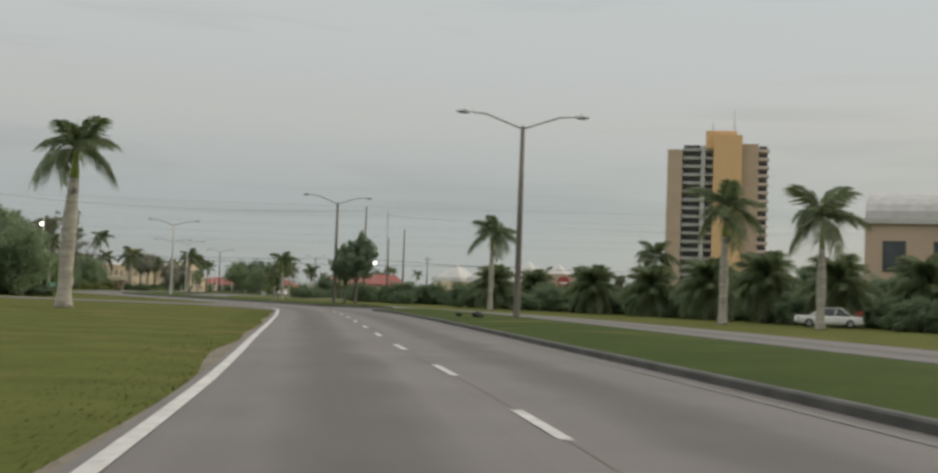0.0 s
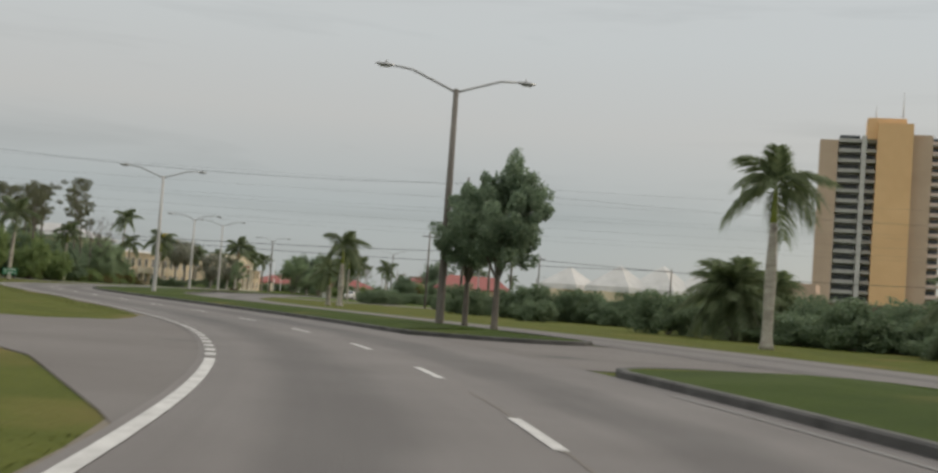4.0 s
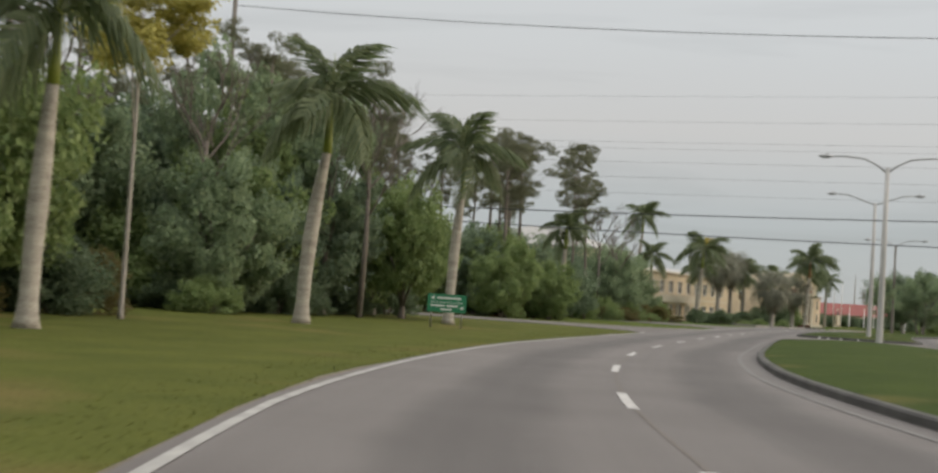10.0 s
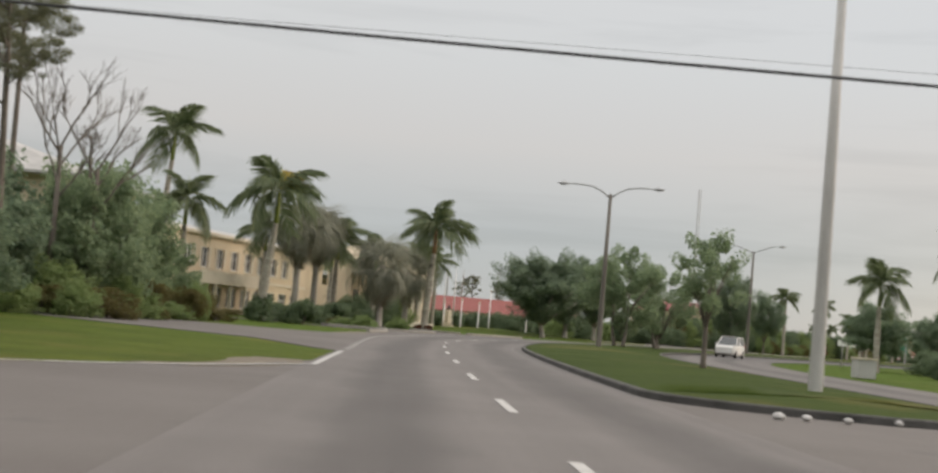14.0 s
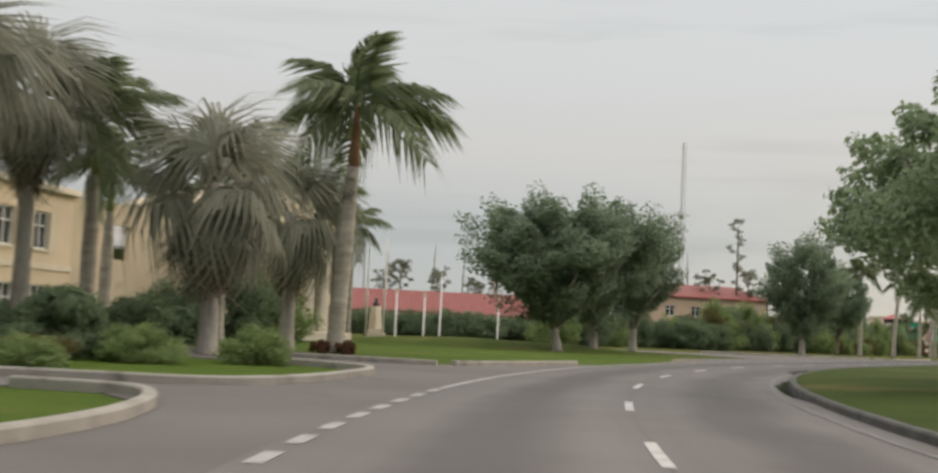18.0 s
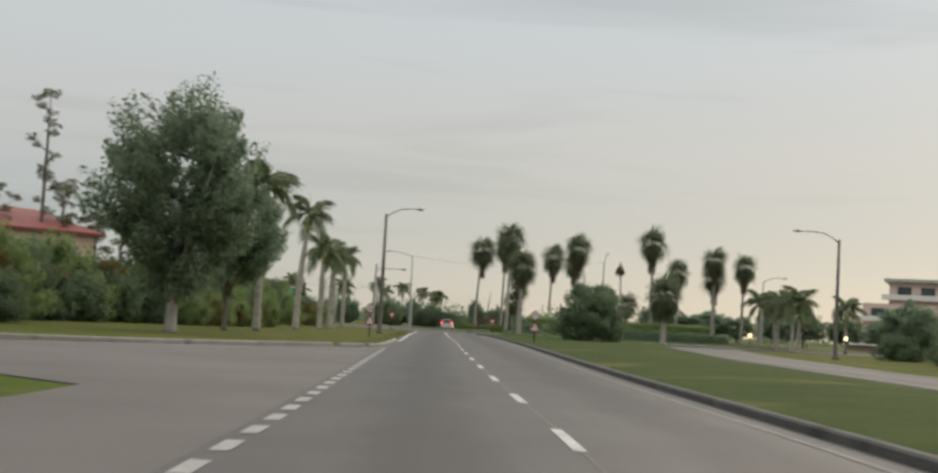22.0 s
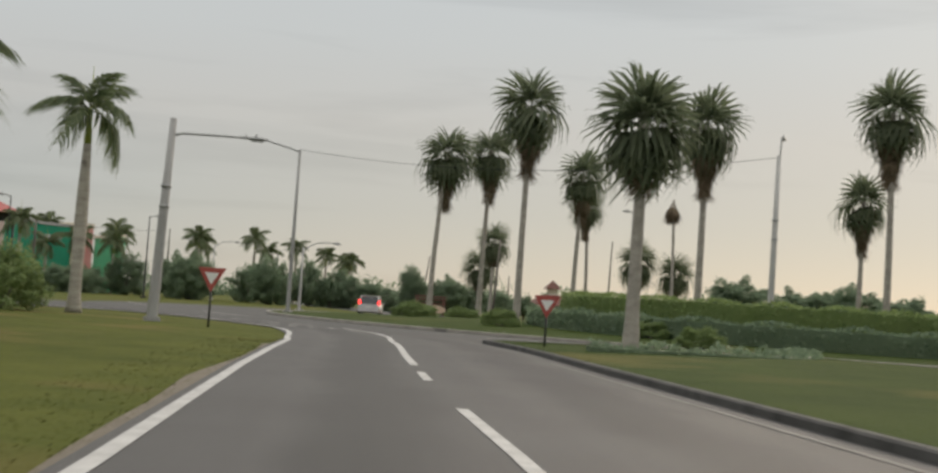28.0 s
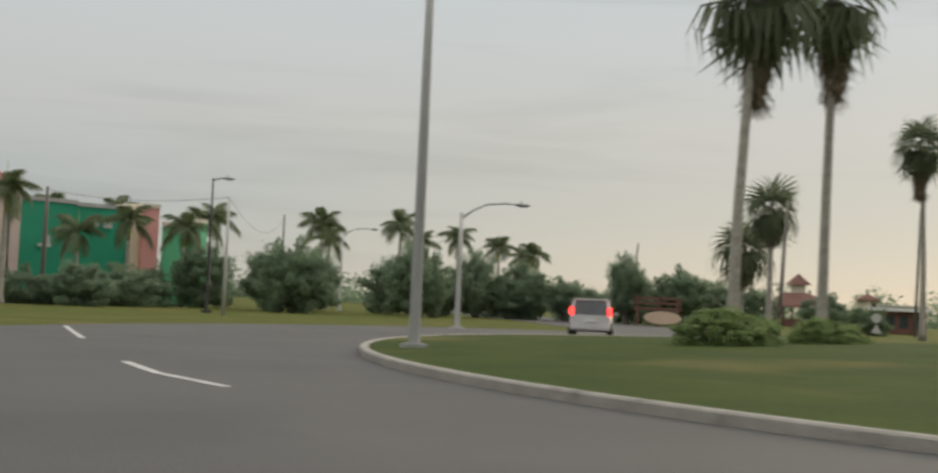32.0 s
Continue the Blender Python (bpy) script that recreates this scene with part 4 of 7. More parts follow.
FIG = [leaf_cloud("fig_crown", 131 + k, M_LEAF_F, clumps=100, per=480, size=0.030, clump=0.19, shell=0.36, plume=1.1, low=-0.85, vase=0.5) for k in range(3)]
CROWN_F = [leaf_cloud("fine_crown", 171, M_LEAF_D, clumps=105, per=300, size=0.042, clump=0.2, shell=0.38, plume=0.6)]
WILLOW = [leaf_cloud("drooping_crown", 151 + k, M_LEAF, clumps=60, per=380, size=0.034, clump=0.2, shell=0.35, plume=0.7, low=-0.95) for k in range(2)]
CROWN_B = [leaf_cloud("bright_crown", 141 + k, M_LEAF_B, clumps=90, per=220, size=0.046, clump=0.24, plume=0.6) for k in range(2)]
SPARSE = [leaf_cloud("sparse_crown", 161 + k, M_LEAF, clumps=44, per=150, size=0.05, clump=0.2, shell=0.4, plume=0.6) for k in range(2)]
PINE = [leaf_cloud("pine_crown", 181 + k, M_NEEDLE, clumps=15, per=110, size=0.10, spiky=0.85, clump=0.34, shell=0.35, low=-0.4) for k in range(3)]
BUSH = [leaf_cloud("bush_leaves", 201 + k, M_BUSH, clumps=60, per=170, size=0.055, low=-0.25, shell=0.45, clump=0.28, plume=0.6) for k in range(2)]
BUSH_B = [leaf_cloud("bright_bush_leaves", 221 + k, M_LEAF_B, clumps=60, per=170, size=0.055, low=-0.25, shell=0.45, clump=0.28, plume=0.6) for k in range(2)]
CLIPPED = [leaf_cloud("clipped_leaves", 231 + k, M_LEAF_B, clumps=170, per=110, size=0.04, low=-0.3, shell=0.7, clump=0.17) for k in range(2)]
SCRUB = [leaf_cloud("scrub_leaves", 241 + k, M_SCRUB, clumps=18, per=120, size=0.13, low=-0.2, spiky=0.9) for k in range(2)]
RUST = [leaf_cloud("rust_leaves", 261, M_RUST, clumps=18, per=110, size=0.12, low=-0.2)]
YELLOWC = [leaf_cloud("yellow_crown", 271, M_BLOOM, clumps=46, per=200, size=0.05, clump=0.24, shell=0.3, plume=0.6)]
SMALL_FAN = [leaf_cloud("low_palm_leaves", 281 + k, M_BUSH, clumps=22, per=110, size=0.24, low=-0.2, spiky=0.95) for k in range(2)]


def linked(name, me, parent, m, label=""):
    ob = new(name, me)
    ob.parent = parent
    ob.matrix_basis = m
    if label:
        ob["label"] = label
    return ob


def trunk_part(parent, pts, radii, mat, sides=10, name="trunk", label=""):
    return part(name, tube(bmesh.new(), pts, radii, sides), mat, parent, label, smooth=True)


def frond_matrix(z, turn, lift, length, lean=(0, 0), tip=0.0):
    return Matrix.Translation((lean[0], lean[1], z)) @ Matrix.Rotation(turn, 4, "Z") @ Matrix.Rotation(-lift, 4, "Y") @ Matrix.Rotation(tip, 4, "X") @ Matrix.Diagonal((length, length, length, 1))


PALM_LABEL = "royal palm with a smooth grey trunk and feathery green crown"


def royal_palm(x, y, h, length=2.7, seed=0, lean=(0.0, 0.0), r=0.24, label=PALM_LABEL, fronds=10, yellow=0, red=False, group="roadside royal palms"):
    """h: height of the crownshaft's foot."""
    rng = random.Random(seed * 17 + 5)
    root = thing("royal_palm", label, "palm tree", group)
    root.matrix_basis = at(x, y, -0.04, rng.uniform(0, 6.28))
    ca, sa = math.cos(-root.matrix_basis.to_euler().z), math.sin(-root.matrix_basis.to_euler().z)
    lx, ly = lean[0] * ca - lean[1] * sa, lean[0] * sa + lean[1] * ca
    prof = [(0, 1.55), (0.04, 1.25), (0.12, 1.02), (0.3, 1.0), (0.5, 1.12), (0.7, 1.02), (0.88, 0.8), (1.0, 0.66)]
    trunk_part(root, [(lx * t * t, ly * t * t, h * t) for t, _ in prof], [r * k for _, k in prof], M_BARK)
    sh = 1.75 * length / 2.7
    trunk_part(root, [(lx, ly, h - 0.03), (lx * 1.05, ly * 1.05, h + sh * 0.3), (lx * 1.1, ly * 1.1, h + sh)], [r * 0.68, r * 0.62, r * 0.28], M_RED_BARK if red else M_SHAFT, 8, "crownshaft", "reddish fibrous crownshaft" if red else "smooth yellow-green crownshaft")
    z = h + sh * 0.93
    for k in range(fronds):
        a = k * 2.399 + rng.uniform(-0.25, 0.25)
        q = k / (fronds - 1)
        lift = radians(66 - 76 * q + rng.uniform(-8, 8))
        me = FR_YEL[k % 2] if k < yellow else (FR_UP if q < 0.3 else FR_MID if q < 0.75 else FR_LOW)[k % 2]
        linked("frond", me, root, frond_matrix(z, a, lift, length * rng.uniform(0.88, 1.1), (lx * 1.08, ly * 1.08), rng.uniform(-0.5, 0.5)), "yellowing frond" if k < yellow else "")
    if rng.random() < 0.7:
        trunk_part(root, [(lx * 1.1, ly * 1.1, z), (lx * 1.1, ly * 1.1, z + 0.9), (lx * 1.12, ly * 1.12, z + 1.7)], [0.05, 0.03, 0.008], M_SHAFT, 5, "spear_leaf")
    return root


def fan_palm(x, y, h, seed=0, size=1.25, r=0.2, lean=(0, 0), leaves=24, skirt=1.5, mat=M_PALMT, fans=None, z0=0.3, dead=False, label="tall fan palm with thin trunk and brown leaf skirt", group="fan palms round the roundabout", name="fan_palm"):
    rng = random.Random(seed * 31 + 7)
    root = thing(name, label, "palm tree", group)
    root.matrix_basis = at(x, y, z0 - 0.1)
    trunk_part(root, [(lean[0] * t * t, lean[1] * t * t, h * t) for t in (0, 0.04, 0.15, 0.4, 0.7, 1)], [r * k for k in (1.7, 1.3, 1.08, 0.95, 0.85, 0.8)], mat)
    for k in range(leaves):
        a = k * 2.399 + rng.uniform(-0.2, 0.2)
        q = k / max(1, leaves - 1)
        lift = radians(84 - 152 * q ** 0.9 + rng.uniform(-9, 9))
        me = rng.choice(fans) if fans else (rng.choice(FAN) if q < 0.55 else rng.choice(FAN_LOW))
        if dead:
            me, lift = rng.choice(FAN_DRY), radians(rng.uniform(-87, -62))
        linked("fan_leaf", me, root, frond_matrix(h - 0.1, a, lift, size * rng.uniform(0.85, 1.1), lean, rng.uniform(-0.3, 0.3)))
    n = int(11 * skirt)
    for k in range(n):
        a = k * 2.399
        q = k / max(1, n - 1)
        linked("dead_leaf", rng.choice(FAN_DRY), root, frond_matrix(h - 0.35 - 0.62 * skirt * q * size, a, radians(-60 - 24 * q + rng.uniform(-7, 7)), size * (0.82 - 0.25 * q) * rng.uniform(0.85, 1.1), lean), "dry brown hanging leaf")
    return root


def tree(x, y, h, r, low, crowns, seed=0, label="leafy roadside tree with a dense green crown", name="tree", trunks=1, tr=0.22, bark=M_TRUNK, group="", z0=-0.05, lean=(0, 0), limbs=6):
    """A trunk with limbs under a crown between the heights low and h."""
    rng = random.Random(seed * 13 + 1)
    root = thing(name, label, "tree", group)
    root.matrix_basis = at(x, y, z0)
    cz, rz = (h + low) / 2, (h - low) / 2
    bm = bmesh.new()
    for k in range(trunks):
        ox, oy = (rng.uniform(-0.5, 0.5), rng.uniform(-0.5, 0.5)) if trunks > 1 else (0, 0)
        tube(bm, [(ox, oy, 0), (ox * 1.1, oy * 1.1, 0.25), (ox * 1.5 + lean[0] * 0.3, oy * 1.5 + lean[1] * 0.3, low * 0.7 + 0.3), (ox * 2 + lean[0], oy * 2 + lean[1], cz + rz * 0.2)], [tr * 1.5, tr * 1.1, tr * 0.9, tr * 0.3], 9)
    part("trunk", bm, bark, root, smooth=True)
    for k in range(limbs):
        a = k * 2.399 + rng.uniform(-0.3, 0.3)
        z = low * rng.uniform(0.65, 1.0) + 0.3
        e = Vector((math.cos(a) * r * 0.62, math.sin(a) * r * 0.62, cz + rz * rng.uniform(-0.3, 0.45)))
        trunk_part(root, [(lean[0] * 0.4, lean[1] * 0.4, z), (e.x * 0.4, e.y * 0.4, z + (e.z - z) * 0.55), tuple(e)], [tr * 0.5, tr * 0.33, tr * 0.1], bark, 6, "limb")
    linked("crown", rng.choice(crowns), root, Matrix.Translation((lean[0], lean[1], cz)) @ Matrix.Rotation(rng.uniform(0, 6.28), 4, "Z") @ Matrix.Diagonal((r * 0.95, r * 0.95, rz * 0.95, 1)))
    return root


def pine(x, y, h, seed=0, bare=False, r=1.9, label="tall thin pine with a bare trunk and tufted top"):
    rng = random.Random(seed * 19 + 3)
    root = thing("dead_pine" if bare else "pine", "tall dead pine, bare grey trunk" if bare else label, "tree", "dead pines" if bare else "pines")
    root.matrix_basis = at(x, y, -0.05, rng.uniform(0, 6.28))
    w = rng.uniform(-0.6, 0.6)
    trunk_part(root, [(0, 0, 0), (w * 0.2, 0, h * 0.35), (w * 0.7, 0.1, h * 0.75), (w, 0.15, h * 0.98)], [0.17, 0.14, 0.1, 0.035], M_TRUNK_P if bare else M_TRUNK, 7)
    for k in range(5 if bare else 6):
        t = 0.62 + 0.34 * k / 6
        a = k * 2.4 + rng.uniform(-0.4, 0.4)
        ln = (0.5 if bare else 1.0) * r * rng.uniform(0.5, 1.0)
        trunk_part(root, [(w * t * 0.9, 0.1 * t, h * t), (w * t + math.cos(a) * ln * 0.5, math.sin(a) * ln * 0.5, h * t + ln * 0.35), (w * t + math.cos(a) * ln, math.sin(a) * ln, h * t + ln * 0.85)], [0.05, 0.035, 0.012], M_TRUNK_P if bare else M_TRUNK, 5, "branch")
        if not bare:
            for u in (0.55, 1.0):
                s = r * rng.uniform(0.28, 0.46)
                linked("needles", rng.choice(PINE), root, Matrix.Translation((w * t + math.cos(a) * ln * u, math.sin(a) * ln * u, h * t + ln * (0.35 if u < 1 else 0.85))) @ Matrix.Rotation(a, 4, "Z") @ Matrix.Diagonal((s, s, s * 0.7, 1)))
    if not bare:
        linked("needles", rng.choice(PINE), root, Matrix.Translation((w, 0.15, h * 0.98)) @ Matrix.Diagonal((r * 0.6, r * 0.6, r * 0.5, 1)))
    return root


def bare_tree(x, y, h, seed=0, spread=0.5, label="leafless tree with fine grey branches"):
    rng = random.Random(seed * 29 + 3)
    root = thing("bare_tree", label, "tree", "bare trees")
    root.matrix_basis = at(x, y, -0.05)
    trunk_part(root, [(0, 0, 0), (0.1, 0, h * 0.3), (0.0, 0.1, h * 0.62)], [0.16, 0.13, 0.09], M_TRUNK, 7)

    def grow(bm, p, d, ln, r, depth):
        q = p + d * ln
        tube(bm, [tuple(p), tuple(p + d * ln * 0.5 + Vector((rng.uniform(-1, 1), rng.uniform(-1, 1), 0)) * ln * 0.06), tuple(q)], [r, r * 0.8, r * 0.6], 5)
        if depth:
            for k in range(3 if depth > 1 else 4):
                e = (d + Vector((rng.uniform(-1, 1), rng.uniform(-1, 1), rng.uniform(-0.1, 0.8))) * spread * 1.3).normalized()
                grow(bm, p + d * ln * rng.uniform(0.55, 1.0), e, ln * rng.uniform(0.5, 0.75), r * 0.55, depth - 1)
    for k in range(6):
        a = k * 2.399 + rng.uniform(-0.3, 0.3)
        bm = bmesh.new()
        grow(bm, Vector((0.05, 0.05, h * (0.42 + 0.2 * k / 5))), Vector((math.cos(a) * spread * 1.3, math.sin(a) * spread * 1.3, 1)).normalized(), h * rng.uniform(0.16, 0.24), 0.055, 3)
        part("branch", bm, M_TRUNK, root)
    return root


def bush(x, y, r, h, kinds, seed=0, label="dark green roadside bush", name="bush", group="", z0=-0.05):
    rng = random.Random(seed * 23 + 11)
    root = thing(name, label, "bush", group)
    root.matrix_basis = at(x, y, z0, rng.uniform(0, 6.28))
    bm = bmesh.new()
    for k in range(4):
        a = k * 1.7 + rng.random()
        tube(bm, [(0.1 * math.cos(a), 0.1 * math.sin(a), 0), (0.35 * r * math.cos(a), 0.35 * r * math.sin(a), h * 0.5)], [0.05, 0.02], 5)
    part("stem", bm, M_TRUNK, root)
    linked("foliage", rng.choice(kinds), root, Matrix.Translation((0, 0, h * 0.28)) @ Matrix.Diagonal((r * 0.95, r * 0.95, h * 0.74, 1)))
    return root


# ---- palms along the road ----
royal_palm(-20.0, 64.6, 6.5, 2.3, 1, r=0.34, lean=(0.2, 0.1), label="royal palm with a thick swollen grey trunk")
for i, (x, y, h, ln, r, lean) in enumerate([(-60.5, 167.3, 5.9, 2.9, 0.25, (0.3, 0)), (-64.5, 182.5, 5.2, 2.6, 0.21, (0.2, 0)), (-68.0, 199.6, 5.9, 2.9, 0.23, (0.5, 0.1)),
                                            (-68.9, 213.8, 5.9, 2.7, 0.21, (0.3, 0)), (-80.4, 261.2, 5.8, 2.5, 0.23, (0.2, 0))]):
    royal_palm(x, y, h, ln, 10 + i, r=r, lean=lean, label="royal palm beside the wood, pale grey trunk")
for i, (x, y, h, ln, r) in enumerate([(2.4, 131.0, 6.0, 2.7, 0.25), (17.5, 88.6, 6.0, 2.9, 0.28), (22.5, 82.5, 5.2, 2.9, 0.27), (19.5, 135.0, 4.6, 2.6, 0.24), (-26.6, 186.8, 3.9, 2.4, 0.24), (-28.2, 190.0, 1.9, 2.1, 0.22)]):
    royal_palm(x, y, h, ln, 20 + i, r=r, label="royal palm on the far verge, grey trunk")
royal_palm(-80.6, 309.2, 6.4, 3.4, 31, r=0.24, lean=(0.4, 0), yellow=1)
royal_palm(-89.5, 314.3, 10.5, 3.0, 32, r=0.22, lean=(0.4, 0.3))
royal_palm(-73.4, 342.0, 6.9, 3.5, 33, r=0.32, lean=(0.3, 0), red=True, fronds=11, label="royal palm with a peeling reddish crownshaft")
royal_palm(-87.0, 312.0, 6.0, 2.6, 34, r=0.22)
for i, (x, y, h) in enumerate([(-85.2, 328.5, 5.3), (-80.5, 334.8, 5.4), (-82.5, 344.0, 5.0), (-77.5, 372.0, 6.4), (-78.5, 379.0, 6.0), (-76.8, 384.0, 6.0), (-79.6, 352.0, 5.5)]):
    royal_palm(x, y, h, 2.6, 40 + i, r=0.22, label="royal palm in front of the cream building", group="palms by the cream building")
for i, (x, y, h) in enumerate([(-25.9, 435.4, 7.4), (-17.9, 448.5, 7.3), (-10.0, 462.4, 5.6), (-6.4, 468.5, 5.4), (-4.2, 473.0, 5.0), (5.2, 491.3, 6.4)]):
    royal_palm(x, y, h, 2.5 if i == 0 else 2.1, 50 + i, r=0.22, fronds=10 if i == 0 else 8, lean=((0.5, 0.1) if i == 1 else (0, 0)))
for i, (x, y, h) in enumerate([(-38.8, 322.0, 4.8), (-41.6, 291.0, 5.4), (-40.2, 293.0, 4.6), (-24.0, 352.0, 4.0),
                               (51.2, 471.2, 3.6), (49.1, 466.6, 4.0), (43.0, 459.3, 3.6), (52.9, 476.2, 3.8), (58.0, 479.0, 4.0), (62.4, 471.5, 3.8)]):
    royal_palm(x, y, h, 2.5, 70 + i, r=0.2, label="royal palm across the opposite carriageway", group="palms across the road")
rng = random.Random(4)
for i in range(16):
    royal_palm(8 + i * 5.2 + rng.uniform(-2, 2), 585 + rng.uniform(-6, 14) + i * 1.5, rng.uniform(5.0, 6.8), 2.1, 100 + i, r=0.2, fronds=10, label="distant palm rising over dark trees", group="distant palms")

# silver fan palms and low palms before the cream building
for i, (x, y, h, s) in enumerate([(-81.8, 332.6, 7.5, 1.6), (-82.3, 327.5, 7.4, 1.75), (-76.3, 333.0, 5.2, 1.85), (-75.3, 342.6, 5.2, 1.7)]):
    fan_palm(x, y, h, 200 + i, s, 0.26, leaves=20, skirt=1.5, mat=M_TRUNK_P, fans=FAN_G, z0=0.0, label="silvery fan palm with drooping grey-green leaves", group="silver palms", name="silver_palm")
for i in range(13):
    bush(-80.6 + 2.2 * math.sin(i * 1.3), 309 + i * 2.8, rng.uniform(1.1, 1.6), rng.uniform(1.1, 1.8), SMALL_FAN, 300 + i, "low dark clump of spiky palm leaves", "low_palm", "low palms in the bed")
for i, (x, y, r, h) in enumerate([(-79.8, 356.0, 2.2, 3.4), (-78.2, 359.6, 2.0, 3.0), (-81.6, 352.5, 1.8, 2.6)]):
    bush(x, y, r, h, BUSH + BUSH_B, 320 + i, "dense leafy shrub before the portico", "shrub", "shrubs by the portico")
for i, (x, y, r, h) in enumerate([(-74.0, 327.6, 0.95, 0.85), (-76.4, 325.4, 1.1, 0.8), (-77.8, 322.0, 1.0, 0.7), (-77.0, 319.0, 0.9, 0.6)]):
    bush(x, y, r, h, SCRUB + BUSH_B, 330 + i, "low olive-green bedding shrub on the kerbed lawn", "bedding_shrub", "bedding shrubs")
for i, (x, y) in enumerate([(-73.9, 341.6), (-73.0, 341.5), (-73.2, 342.7)]):
    bush(x, y, 0.42, 0.55, RUST, 340 + i, "small reddish plant round the palm's foot", "red_plant", "red plants")
# date palms by the opposite verge
for i, (x, y, h) in enumerate([(3.4, 149.3, 2.5), (13.0, 132.2, 2.4), (17.6, 122.4, 2.3), (21.0, 112.0, 2.8), (27.5, 96.0, 2.8), (9.0, 168.0, 2.6), (24.0, 104.0, 3.2), (32.0, 90.0, 2.8)]):
    root = thing("date_palm", "squat date palm with a dense arching crown", "palm tree", "date palms")
    root.matrix_basis = at(x, y, 0)
    trunk_part(root, [(0, 0, 0), (0, 0, h * 0.5), (0, 0, h)], [0.42, 0.36, 0.40], M_TRUNK)
    for k in range(30):
        linked("frond", (FR_UP if k < 10 else FR_MID if k < 22 else FR_LOW)[k % 2], root, frond_matrix(h, k * 2.399, radians(80 - 100 * k / 29), 3.1 * (0.9 + 0.2 * ((k * 7) % 5) / 5)))

# fan palms of the roundabout
FANS = [(38.45, 519.1, 11.8, 1.5, (0.9, 0.3)), (44.2, 521.4, 12.7, 1.45, (0.4, 0.2)), (31.85, 499.7, 12.2, 1.5, (0.1, 0)), (50.5, 518.4, 11.4, 1.4, (0.4, 0)), (73.5, 545.2, 12.2, 1.3, (-0.8, -0.3)),
        (35.2, 489.3, 10.8, 1.35, (0, 0)), (42.4, 483.7, 12.0, 1.4, (0, 0.2)), (63.9, 548.2, 7.8, 1.35, (0, 0)), (66.2, 553.8, 5.5, 1.45, (0, 0)),
        (50.6, 482.0, 10.5, 1.25, (0, 0)), (51.7, 483.2, 8.3, 1.2, (0, 0)), (57.6, 484.6, 10.1, 1.25, (0.2, 0)), (58.0, 498.2, 9.4, 1.3, (0, 0)), (78.4, 543.2, 7.0, 1.6, (0, 0)), (81.7, 541.1, 6.1, 1.5, (0, 0))]
for i, (x, y, h, s, lean) in enumerate(FANS):
    fan_palm(x, y, h, i, s * 1.14, 0.175, lean, skirt=2.4 if h > 8 else 1.1, z0=0.15 + 0.5 * max(0.0, 1 - math.hypot(x - HUB[0], y - HUB[1]) / 27))
fan_palm(28.8, 464.0, 5.3, 42, 1.7, 0.26, leaves=34, skirt=0.9, z0=0.1, label="bushy fan palm with a thick short trunk")
fan_palm(17.5, 473.8, 7.3, 40, 1.45, 0.21, (0.1, 0.1), leaves=34, skirt=1.0, z0=0.25, label="large fan palm with a thick trunk and frayed hanging leaf tips")
fan_palm(75.6, 534.8, 12.9, 41, 1.45, 0.16, (0.1, 0.6), leaves=18, skirt=0.9, dead=True, z0=0.1, label="dead fan palm with a hanging clump of brown leaves")

# ---- trees ----
for i in range(26):
    q = i / 25
    bush(-11 + 34 * q, 189 - 11 * q, 2.1 + 0.5 * math.sin(i * 2.3), 2.5 + 0.6 * math.sin(i * 1.7), BUSH, 1300 + i, "dense dark hedge along the far verge", "hedge_bush", "hedge beyond the far verge")
TREE_BIG = "broad dark spreading fig tree on the lawn"
tree(-63.2, 371.6, 8.9, 5.7, 1.2, FIG, 1, TREE_BIG, tr=0.26, bark=M_TRUNK_P, group="fig trees on the lawn", limbs=9, lean=(-0.7, 0.0))
tree(-60.7, 375.6, 10.0, 4.8, 1.3, FIG, 2, TREE_BIG, tr=0.28, bark=M_TRUNK_P, group="fig trees on the lawn", limbs=9)
tree(-57.2, 383.6, 9.0, 3.2, 1.2, FIG, 3, TREE_BIG, tr=0.26, bark=M_TRUNK_P, group="fig trees on the lawn", limbs=9)
tree(-36.7, 417.9, 11.0, 4.5, 1.0, FIG, 4, "rounded dark tree with a pale trunk", tr=0.28, bark=M_TRUNK_P)
tree(-29.7, 430.5, 9.3, 3.0, 1.7, CROWN_F, 5, "spreading feathery tree beside the palms", tr=0.14)
tree(-11.2, 119.3, 5.4, 1.4, 1.8, CROWN_F, 6, "rounded leafy tree on the median", tr=0.11, z0=0.15)
tree(-9.95, 116.5, 6.4, 1.85, 1.8, CROWN_F, 7, "rounded leafy tree on the median", tr=0.12, z0=0.15)
tree(-56.5, 273.2, 5.0, 1.45, 1.5, SPARSE, 8, "young open tree on the median", tr=0.09, z0=0.2)
tree(-57.0, 323.2, 7.4, 3.6, 0.9, WILLOW, 9, "leafy drooping tree on the median", tr=0.14, trunks=2, z0=0.2)
tree(-53.4, 331.7, 6.6, 2.8, 0.8, WILLOW, 10, "leafy drooping tree on the median", tr=0.14, trunks=2, z0=0.2)
tree(-36.0, 333.0, 5.5, 2.8, 0.8, CROWN_D, 11, "dark rounded tree across the road", tr=0.16)
tree(-30.0, 338.0, 5.2, 2.6, 0.8, CROWN_D, 12, "dark rounded tree across the road", tr=0.16)
bush(7.2, 446.2, 2.8, 4.2, BUSH + CROWN_D[:1], 1, "large loose dark green shrub on the median", z0=0.2)
bush(9.0, 448.6, 2.6, 4.5, SMALL_FAN, 2, "large spiky dark shrub on the median", z0=0.2)
